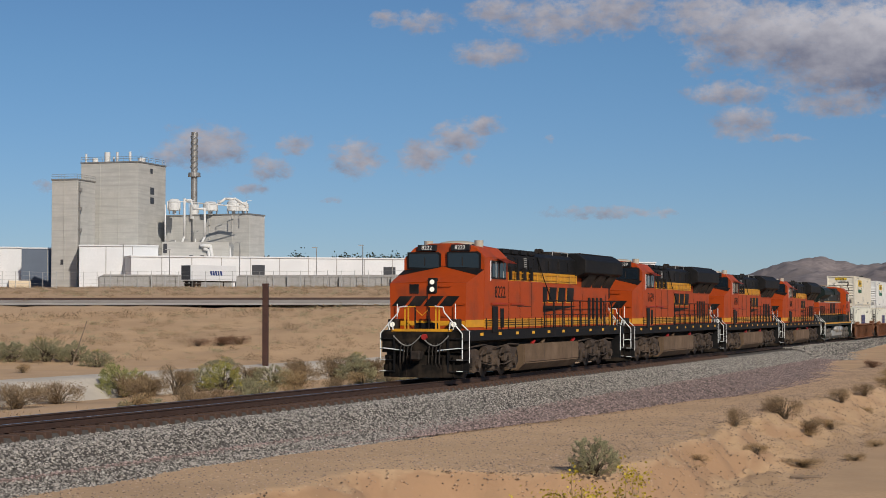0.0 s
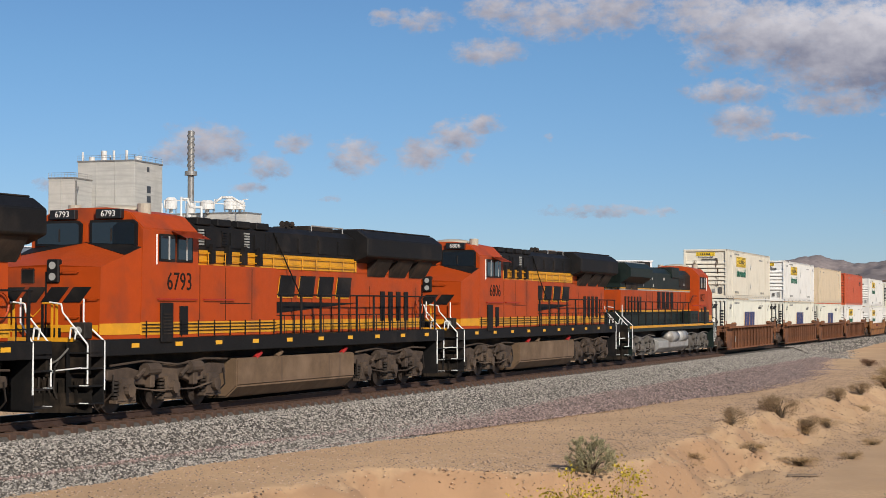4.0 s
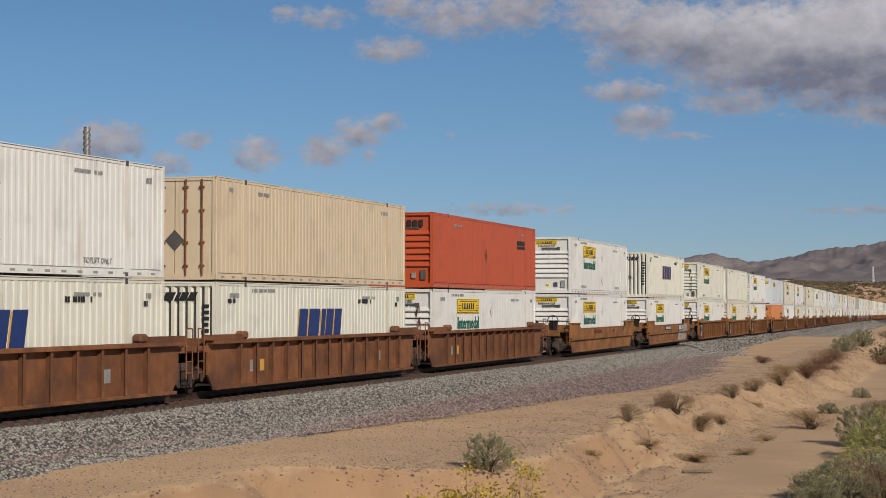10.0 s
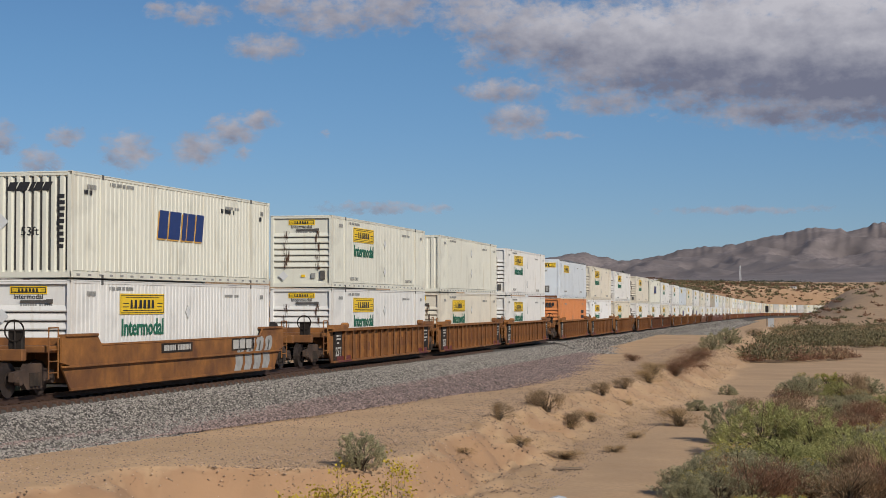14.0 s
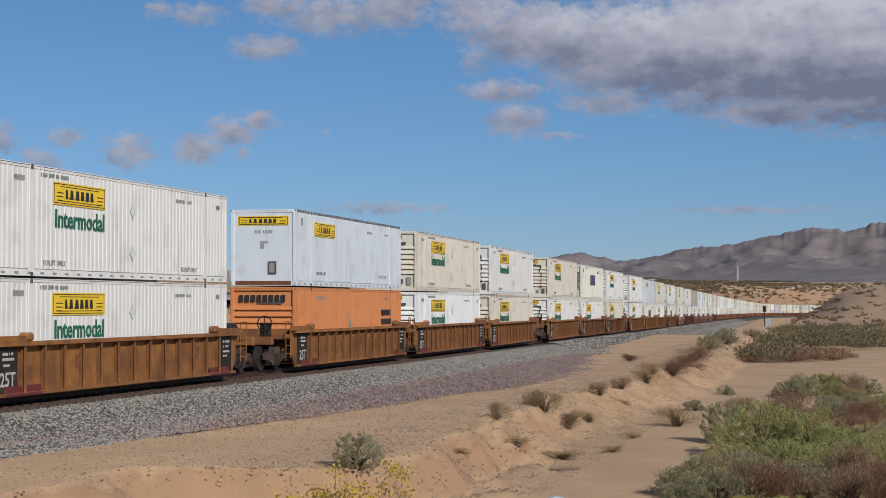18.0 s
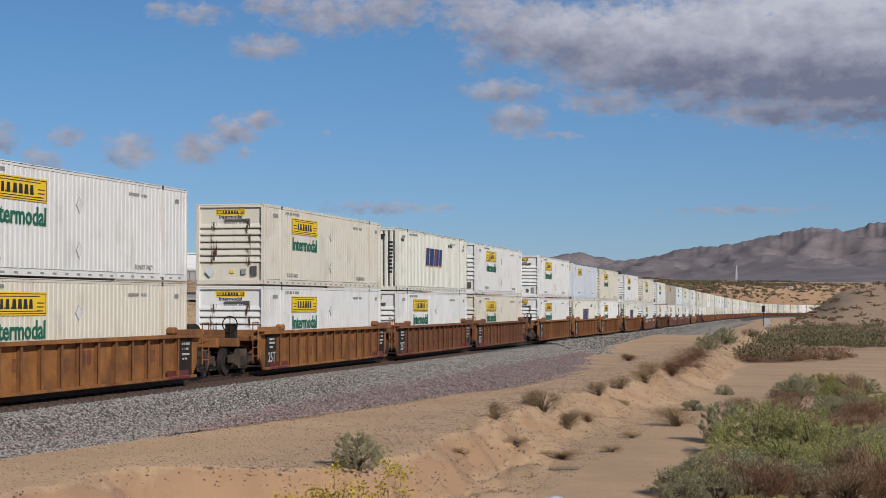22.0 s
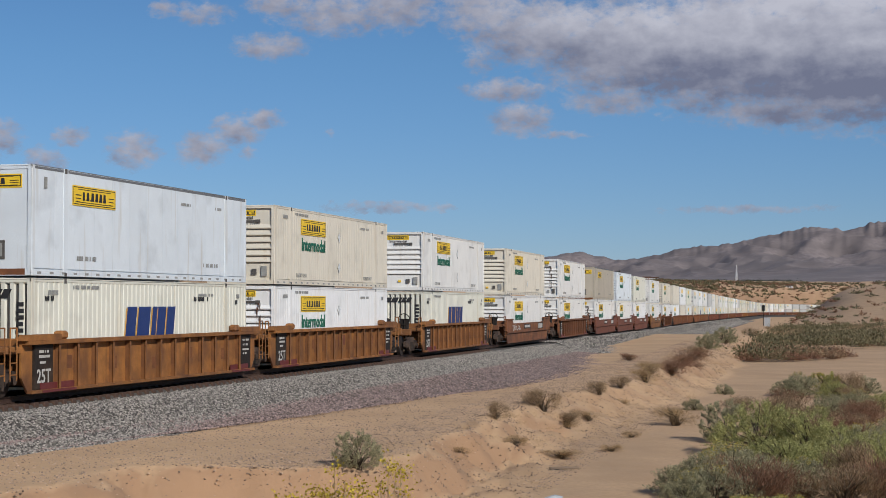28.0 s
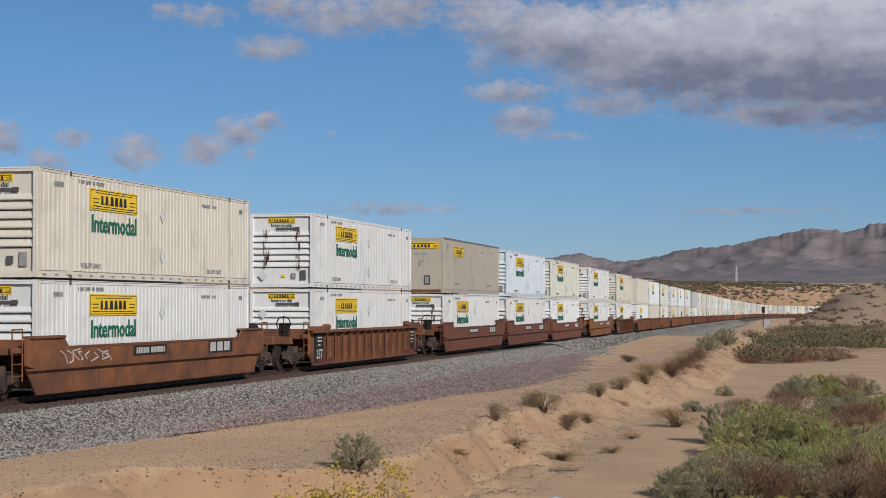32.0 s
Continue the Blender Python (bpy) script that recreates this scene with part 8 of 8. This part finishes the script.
def bush_parts(seed, leaves, leaf, mat, upright=0.6, droop=0.0, lumps=6, flowers=0, twiggy=False):
    """Bush of unit width and height about one: stems fan out, leaves crowd towards lumpy tips."""
    g = np.random.default_rng(seed)
    if twiggy:
        centres = np.column_stack([g.uniform(-0.3, 0.3, lumps), g.uniform(-0.3, 0.3, lumps), g.uniform(0.38, 0.72, lumps)])
        rad = g.uniform(0.16, 0.28, lumps)
        pick = g.integers(0, lumps, leaves)
        d = unit(g.normal(size=(leaves, 3)))
        rr = rad[pick] * g.random(leaves) ** 0.45
        c = centres[pick] + d * rr[:, None] * np.array([1.05, 1.05, 1.1])
        low = g.random(leaves) < 0.28
        c[low, 2] *= g.uniform(0.15, 0.8, low.sum())
    else:
        sprays = leaves // 42
        d = unit(g.normal(size=(sprays, 3)) * np.array([1, 1, 0.8]) + np.array([0, 0, 0.45]))
        d[:, 2] = np.abs(d[:, 2])
        bulge = unit(g.normal(size=(lumps + 6, 3)) + np.array([0, 0, 0.6]))
        near = np.max(d @ bulge.T, axis=1)
        rr = (0.36 + 0.16 * np.clip((near - 0.75) / 0.25, 0, 1)) * g.random(sprays) ** 0.16
        root = d * rr[:, None] * np.array([1.0, 1.0, 1.75])
        root[:, 2] = 0.06 + root[:, 2] * 0.92
        way = unit(d + np.array([0, 0, 0.8]) + 0.3 * g.normal(size=d.shape))
        pick = g.integers(0, sprays, leaves)
        c = root[pick] + way[pick] * (g.uniform(-0.5, 1.0, (leaves, 1)) * 0.075) + g.normal(0, 0.016, (leaves, 3))
    c[:, 2] = np.maximum(c[:, 2], 0.02)
    out = unit(c - np.array([0, 0, 0.05]))
    axis = unit(out + upright * np.array([0, 0, 1.0]) + 0.55 * g.normal(size=c.shape))
    side = unit(np.cross(axis, g.normal(size=c.shape)))
    ln = leaf * g.uniform(0.6, 1.5, (leaves, 1))
    wide = ln * (0.10 if twiggy else 0.36)
    fol = quads_mesh("foliage", c, axis * ln, side * wide, mat)
    ns = 34 if leaves < 3000 else 60
    k = g.integers(0, leaves, ns)
    tip = c[k]
    base = np.column_stack([g.normal(0, 0.035, ns), g.normal(0, 0.035, ns), np.zeros(ns) - 0.03])
    bm = bmesh.new()
    for p, q in zip(base, tip):
        m = (p + q) / 2 + np.array([0, 0, 0.08]) - 0.12 * (q - p) * np.array([1, 1, 0])
        cyl(bm, p, m, 0.010, 3, 0.007)
        cyl(bm, m, q, 0.007, 3, 0.003)
    stems = mesh_of("stems", bm, M_STEM)
    flo = None
    if flowers:
        hi = np.argsort(-c[:, 2] - 0.25 * np.linalg.norm(c[:, :2], axis=1))[:flowers * 3]
        hi = g.choice(hi, flowers, replace=False)
        fc = c[hi] + unit(c[hi]) * 0.03
        ax = unit(g.normal(size=fc.shape))
        fl = leaf * 0.7
        flo = quads_mesh("flowers", fc, ax * fl, unit(np.cross(ax, g.normal(size=fc.shape))) * fl * 0.7, M_FLOWER)
    return fol, stems, flo


BUSHES = {}
KINDS = {
    "sage": (M_SAGE, 9000, 0.017, 1.0, False, 0, "grey-green rounded desert bush growing in sand"),
    "dry": (M_DRY, 4600, 0.032, 0.9, True, 0, "dry brown twiggy desert bush in sand"),
    "red": (M_RED, 4800, 0.03, 1.3, True, 0, "dry reddish-brown upright brush in sand"),
    "straw": (M_STRAW, 3400, 0.032, 0.4, True, 0, "low straw-coloured dead weed on sand"),
    "green": (M_LEAF, 15000, 0.0125, 0.7, False, 0, "fresh green leafy shrub beside the wash"),
    "mixed": (M_SAGE, 14000, 0.0125, 0.7, False, 200, "grey-green shrub with a few yellow flowers"),
    "bloom": (M_LEAF, 8000, 0.016, 1.0, False, 2200, "green rabbitbrush topped with yellow flowers"),
}


def bush(kind, x, y, w, h, n, z=None):
    mat, leaves, leaf, upright, twiggy, flowers, label = KINDS[kind]
    key = (kind, n % 3)
    if key not in BUSHES:
        BUSHES[key] = bush_parts(sum(map(ord, kind)) + n % 3, leaves, leaf, mat, upright, lumps=5 + n % 3 * 2, flowers=flowers, twiggy=twiggy)
    fol, stems, flo = BUSHES[key]
    ob = empty("desert_bush", label, "bush", "desert bushes")
    ob.location = (x, y, (ground_z(x, y) if z is None else z) - 0.02)
    ob.rotation_euler = (0, 0, n * 2.399)
    ob.scale = (w, w, h)
    tagged(part("stem", stems, None, ob), kind="stuff")
    part("foliage", fol, None, ob)
    if flo:
        tagged(part("flower_heads", flo, None, ob, "yellow flower heads"), kind="stuff")


# along the bank: x, y, width, height
for n, (kind, x, y, w, h) in enumerate((
        ("sage", -1.83, 39.6, 1.25, 1.05), ("dry", 1.8, 56.2, 0.85, 0.68), ("dry", 3.72, 63.5, 1.6, 1.0), ("dry", 4.5, 62.6, 1.4, 0.72),
        ("dry", 6.54, 72.3, 1.1, 0.66), ("dry", 7.99, 77.9, 1.0, 0.66), ("sage", 10.95, 76.1, 1.1, 0.62), ("straw", 8.94, 66.7, 2.0, 0.9),
        ("sage", 21.1, 138.8, 2.1, 1.5), ("sage", 25.8, 159.5, 2.6, 1.9), ("red", 16.0, 112.7, 2.4, 1.0), ("red", 12.5, 95.2, 2.3, 1.0),
        ("straw", 9.8, 84.1, 1.8, 0.7), ("sage", 14.45, 89.7, 1.0, 0.65), ("dry", 38.9, 221.3, 2.3, 1.5), ("straw", 3.64, 52.9, 1.6, 0.3))):
    bush(kind, x, y, w, h, n)
for n, (kind, x, y, w, h) in enumerate((
        ("straw", 2.25, 52.0, 0.8, 0.4), ("straw", 5.4, 55.5, 0.9, 0.32), ("dry", -4.3, 36.2, 1.7, 0.6), ("straw", -3.4, 36.6, 1.3, 0.4), ("red", 11.8, 110.1, 1.4, 0.6),
        ("straw", 10.9, 91.0, 1.8, 0.6), ("red", 14.0, 103.0, 2.0, 0.8), ("straw", 7.6, 74.0, 1.0, 0.4), ("straw", 5.6, 66.0, 1.1, 0.4), ("straw", 0.6, 48.5, 0.7, 0.3),
        ("straw", 11.6, 98.0, 1.5, 0.5), ("dry", 17.6, 120.0, 1.8, 0.9), ("red", 15.2, 107.0, 1.7, 0.7), ("straw", 6.6, 60.8, 0.8, 0.3))):
    bush(kind, x, y, w, h, n + 1)
# thicket in front of the wash: kind, bearing along the skyline, range, width, height
for n, (kind, px, r, w, h) in enumerate((
        ("sage", 1292, 60.0, 2.0, 1.75), ("green", 1352, 55.5, 3.3, 1.95), ("green", 1440, 54.5, 3.0, 1.8), ("green", 1500, 53.0, 2.6, 1.5),
        ("mixed", 1238, 43.6, 2.3, 1.35), ("mixed", 1310, 46.0, 2.7, 1.3), ("green", 1395, 48.5, 2.9, 1.45), ("green", 1466, 47.5, 2.6, 1.35), ("mixed", 1268, 42.0, 2.3, 1.1), ("mixed", 1222, 41.6, 1.5, 0.8),
        ("red", 1330, 42.0, 2.2, 1.25), ("red", 1372, 42.6, 2.0, 1.1), ("mixed", 1430, 43.4, 2.2, 1.15), ("dry", 1500, 42.4, 2.2, 1.2), ("red", 1560, 42.4, 2.3, 1.5), ("dry", 1535, 45.6, 2.3, 1.5), ("green", 1570, 49.0, 2.6, 1.5),
        ("bloom", 1352, 39.6, 1.7, 0.66), ("bloom", 1410, 39.8, 1.5, 0.6), ("bloom", 1385, 39.0, 1.2, 0.5), ("mixed", 1540, 53.0, 2.4, 1.4), ("dry", 1372, 67.0, 2.4, 1.1), ("dry", 1415, 68.0, 2.4, 1.2), ("red", 1398, 66.0, 1.8, 0.9))):
    x, y = right_place(px, r)
    bush(kind, x, y, w, h, n)
for n, (kind, x, y, w, h) in enumerate((
        ("mixed", 18.4, 90.0, 2.2, 1.35), ("bloom", 20.0, 91.5, 2.2, 1.4), ("dry", 21.2, 91.0, 2.2, 1.4), ("sage", 17.6, 89.0, 1.8, 1.1), ("green", 19.6, 87.5, 1.9, 1.2), ("dry", 20.3, 86.4, 1.8, 0.9),
        ("dry", 13.6, 72.0, 2.2, 1.15), ("red", 14.6, 73.0, 2.2, 1.2), ("dry", 12.6, 73.6, 1.8, 0.9), ("mixed", 17.6, 75.0, 2.0, 1.2), ("green", 18.9, 76.0, 1.9, 1.2), ("sage", 16.9, 76.6, 1.6, 0.9),
        ("red", 13.6, 60.0, 2.3, 1.1), ("dry", 14.6, 61.0, 2.0, 1.1), ("mixed", 14.7, 57.0, 2.0, 1.2), ("red", 12.6, 57.5, 1.9, 1.0), ("red", 16.0, 68.0, 2.2, 1.0), ("sage", 22.4, 93.0, 1.8, 1.1), ("dry", 13.4, 63.5, 2.0, 1.0), ("red", 15.2, 64.5, 2.1, 1.0), ("dry", 14.0, 66.5, 2.0, 0.95), ("sage", 15.9, 72.0, 1.6, 1.0), ("red", 16.8, 71.0, 1.9, 0.9))):
    bush(kind, x, y, w, h, n + 2)
# tall flowering weeds near the camera
def weed(x, y, tops):
    ob = empty("flowering_weed", "spindly desert weed with pale stalks and yellow flowers", "weed", "flowering weeds")
    z0 = ground_z(x, y)
    ob.location = (x, y, z0)
    g = np.random.default_rng(int(abs(x * 100)))
    for dx, top in tops:
        tip = np.array([dx, g.uniform(-0.15, 0.15), top - z0])
        bm = bmesh.new()
        mid = tip * np.array([0.6, 0.6, 0.55])
        cyl(bm, (dx * 0.15, 0, -0.05), mid, 0.009, 5, 0.006)
        cyl(bm, mid, tip, 0.006, 5, 0.004)
        part("stalk", bm, M_STRAW, ob, "pale thin stalk")
        n = 46
        c = tip + g.normal(size=(n, 3)) * np.array([0.045, 0.045, 0.05]) - np.array([0, 0, 0.03])
        ax = unit(g.normal(size=c.shape))
        part("flower_head", quads_mesh("flower_head", c, ax * 0.016, unit(np.cross(ax, g.normal(size=c.shape))) * 0.011, M_FLOWER), None, ob, "yellow flower head")["kind"] = "stuff"
        n = 40
        c = tip * g.uniform(0.35, 0.9, (n, 1)) + g.normal(size=(n, 3)) * 0.03
        ax = unit(g.normal(size=c.shape) + np.array([0, 0, 1.2]))
        tagged(part("leaf_sprig", quads_mesh("leaf_sprig", c, ax * 0.022, unit(np.cross(ax, g.normal(size=c.shape))) * 0.004, M_SAGE), None, ob), kind="stuff")


for x, y, tops in ((-0.83, 15.0, ((-0.05, 1.19), (0.04, 1.05), (0.16, 1.01), (-0.14, 0.96), (0.1, 0.93), (-0.02, 0.94), (-0.2, 0.92))),
                   (-0.45, 15.2, ((0.02, 1.19), (0.14, 1.15), (0.09, 1.17), (-0.05, 1.0), (0.18, 0.97), (-0.12, 0.96))),
                   (-1.1, 15.1, ((0.02, 0.95), (-0.12, 0.93), (0.13, 0.97), (-0.25, 0.91)))):
    weed(x, y, tops)
# scrub beyond the line: x, y, width, height
for n, (kind, x, y, w, h) in enumerate((
        ("sage", -42.3, 109, 3.6, 1.6), ("mixed", -39.9, 109, 3.2, 1.8), ("sage", -38.2, 109, 2.4, 1.5), ("mixed", -35.2, 105, 2.3, 1.2), ("dry", -25.4, 66.1, 2.7, 1.2), ("dry", -25.3, 70.4, 2.4, 1.2),
        ("green", -24.6, 77.0, 2.6, 1.9), ("dry", -23.4, 75.8, 2.2, 1.3), ("dry", -21.4, 70.3, 2.1, 1.1), ("dry", -20.7, 71.9, 2.3, 1.4), ("bloom", -20.6, 79.5, 2.2, 1.5), ("mixed", -22.0, 81.0, 2.2, 1.5),
        ("dry", -19.6, 80.5, 2.4, 1.3), ("sage", -18.2, 79.0, 2.2, 1.2), ("mixed", -25.0, 96.0, 2.4, 1.2), ("dry", -18.2, 85.5, 2.4, 1.5))):
    bush(kind, x, y, w, h, n)
for n, (kind, x, y, w, h) in enumerate((
        ("dry", -17.2, 88.5, 2.7, 1.5), ("sage", -16.0, 87.4, 2.4, 1.3), ("dry", -15.4, 89.4, 2.2, 1.3), ("mixed", -19.6, 107, 2.3, 1.2), ("dry", -17.8, 82.8, 2.3, 1.2), ("sage", -18.5, 104, 2.2, 1.1),
        ("sage", -14.8, 92.5, 1.8, 1.3), ("straw", -36.7, 96.5, 1.1, 0.7), ("straw", -22.1, 72.5, 1.7, 0.9), ("dry", -16.2, 114, 1.7, 0.9), ("sage", -14.0, 95.5, 2.0, 1.2), ("mixed", -13.0, 99.0, 2.2, 1.3),
        ("red", -32.4, 117.8, 1.4, 0.6), ("red", -31.0, 118.6, 2.6, 0.8), ("red", -29.9, 119.6, 1.9, 0.7), ("dry", -13.4, 93.0, 2.0, 1.1), ("sage", -12.4, 97.0, 2.0, 1.3), ("dry", -11.4, 101, 2.4, 1.4))):
    bush(kind, x, y, w, h, n + 1)


for n in range(26):
    s = -6 + n * 1.55 + 0.6 * math.sin(n * 5.1)
    x, y, _ = rail_line(s, -6.6 - 2.6 * (0.5 + 0.5 * math.sin(n * 2.9)))
    bush(("straw", "sage", "dry", "straw", "mixed", "dry")[n % 6], x, y, 1.5 + 0.5 * math.sin(n * 1.7), 0.95 + 0.3 * math.sin(n * 3.7), n)


def scrub(name, count, area, size, mat, label, seed, leaves=16, thin=0.05, blade=0.16):
    """Far low scrub, past counting: tufts of a few leaves each, one object."""
    g = np.random.default_rng(seed)
    c, tall = [], []
    while len(c) < count:
        x, y, ok = area(g)
        if ok:
            c.append((x, y, ground_z(x, y)))
    c = np.array(c)
    sz = size * g.uniform(0.5, 1.5, count)
    cc = np.repeat(c, leaves, 0)
    ss = np.repeat(sz, leaves)[:, None]
    off = g.normal(size=(len(cc), 3)) * np.array([0.34, 0.34, 0.2])
    off[:, 2] = np.abs(off[:, 2]) + 0.16
    p = cc + off * ss
    ax = unit(off * np.array([1, 1, 1.6]) + 0.5 * g.normal(size=off.shape))
    sd = unit(np.cross(ax, g.normal(size=off.shape)))
    ob = new(name, quads_mesh(name, p, ax * ss * blade, sd * ss * thin, mat))
    return tagged(ob, label, "scrub", kind="stuff")


def polar(b0, b1, r0, r1, test=lambda x, y, s, o: True, power=1.0):
    def area(g):
        b, r = g.uniform(b0, b1), r0 + (r1 - r0) * g.random() ** power
        x, y = at_bearing(b, r)
        s, o = beside(x, y)
        return x, y, test(x, y, s, o)
    return area


def patchy(x, y, f, lim):
    return noise.noise((x * f, y * f, 4.4)) > lim


right = lambda lim, f: (lambda x, y, s, o: o > 14.5 and patchy(x, y, f, lim) and math.hypot(x, y) + 75 * noise.noise((x * 0.021, y * 0.021, 8.8)) > 178)
scrub("brush_field", 330, polar(8.6, 17, 130, 430, right(0.06, 0.045)), 2.0, M_BRUSH, "grey-green desert brush on the flats", 21, 150, 0.03, 0.07)
scrub("brush_field", 420, polar(8.6, 17, 130, 440, right(0.03, 0.06)), 1.3, M_DRY, "dry brown desert brush on the flats", 22, 150, 0.03, 0.07)
scrub("brush_field", 560, polar(8.6, 17, 120, 260, right(0.04, 0.06)), 0.95, M_RED, "reddish dry brush on the flats", 23, 150, 0.03, 0.08)
scrub("hill_brush", 2100, polar(5.5, 18, 450, 1300, lambda x, y, s, o: o < -18 or (o > 18 and patchy(x, y, 0.31, 0.46))), 2.0, M_BRUSH, "scattered dark brush on the far hills", 24, 34, 0.1, 0.2)
scrub("hill_brush", 1700, polar(5.5, 18, 450, 1300, lambda x, y, s, o: o < -18 or (o > 18 and patchy(x, y, 0.37, 0.44))), 1.6, M_RED, "scattered brown brush on the far hills", 25, 34, 0.1, 0.2)
# Dark belt stands in for cloud shade; dark trees grow at its left.
scrub("plain_brush", 1500, polar(4.5, 11.5, 1900, 2650), 3.6, M_TREE, "dark brush belt that stands in for cloud shade on the far plain", 37, 10)
left_side = lambda x, y, s, o: o < -24
scrub("slope_tufts", 420, polar(-23, -3, 112, 142, left_side), 0.62, M_DRY, "dry tufts on the sandy slope", 26, 60, 0.02, 0.08)
scrub("slope_tufts", 180, polar(-23, -3, 114, 143, left_side), 0.6, M_SAGE, "grey-green tufts on the sandy slope", 27, 60, 0.02, 0.08)
scrub("plain_tufts", 800, polar(-23, -4, 156, 330, left_side), 0.7, M_DRY, "dry scrub on the plain before the works", 28, 60, 0.02, 0.08)
scrub("plain_tufts", 200, polar(-23, -4, 156, 330, left_side), 0.7, M_SAGE, "grey-green scrub on the plain before the works", 29, 60, 0.02, 0.08)
scrub("crest_weeds", 300, polar(-23, -5, 141, 144.5, left_side), 0.5, M_DRY, "dry weeds along the crest of the slope", 30, 8)
scrub("verge_weeds", 140, lambda g: (lambda s, o: (*rail_line(s, o)[:2], True))(g.uniform(-30, 70), -g.uniform(4.6, 13)), 0.6, M_STRAW, "straw-coloured weeds beside the ballast", 31, 60, 0.012, 0.09)
scrub("bank_weeds", 300, lambda g: (lambda s, o: (*rail_line(s, o)[:2], True))(g.uniform(-24, 130), g.uniform(10.5, 14.5)), 0.35, M_STRAW, "straw-coloured weeds on the eroded bank", 32, 60, 0.012, 0.09)


def far_tree(x, y, h, n):
    ob = empty("tree", "dark green tree far behind the works", "tree", "far trees")
    ob.location = (x, y, ground_z(x, y) - 0.3)
    g = random.Random(n)
    bm = bmesh.new()
    cyl(bm, (0, 0, 0), (0.1, 0, h * 0.5), 0.09 * h * 0.4, 6, 0.02 * h)
    for k in range(4):
        a = k * 1.57 + g.random()
        cyl(bm, (0.05, 0, h * 0.35), (0.25 * h * math.cos(a), 0.25 * h * math.sin(a), h * 0.7), 0.012 * h, 4, 0.006 * h)
    part("trunk", bm, M_BARK, ob)
    q = np.random.default_rng(n)
    c = q.normal(size=(1300, 3)) * np.array([0.13, 0.13, 0.14]) * h + np.array([0, 0, h * 0.66])
    ax = unit(q.normal(size=c.shape))
    part("crown", quads_mesh("crown", c, ax * 0.035 * h, unit(np.cross(ax, q.normal(size=c.shape))) * 0.025 * h, M_TREE), None, ob)


for n, (px, h) in enumerate(((471, 5), (527, 8), (594, 6), (606, 7.5), (622, 6), (634, 7), (657, 7.5), (677, 6), (690, 5.5), (702, 7.5), (711, 6), (1243, -3), (1268, -3.5))):
    x, y = far_place(px, 660)
    far_tree(x, y, 8.4 + h * 0.6, n)
tx, ty = right_place(1102, 900)
far_tree(tx, ty, 7, 40)


# ---- what moves ----
def motions():
    walk(clouds, [(t, pose(0, 0, 0, 0, 0, -0.0183 * (t - 13))) for t in (0, 16, 32)])
    for ob, c, z in ROLLING:
        turn = pose(0, 0, 0, 0, 0, 180) if ob is REVERSED else Matrix()
        walk(ob, [(t, on_line(c - run(t), z) @ turn) for t in range(0, 33)])
    # engine wheels roll while the engines go by
    spin = [i / FPS for i in range(0, 9 * FPS + 1)]
    for w, (x, y, z), r in WHEELS:
        top = w.parent.parent
        if top["category"] != "locomotive":
            continue
        way = -1 if top is REVERSED else 1
        rows = [(t, pose(x, y, z, 0, way * math.degrees((run(t) - run(0)) / r), 0)) for t in spin]
        walk(w, rows + [(32, rows[-1][1])])


motions()
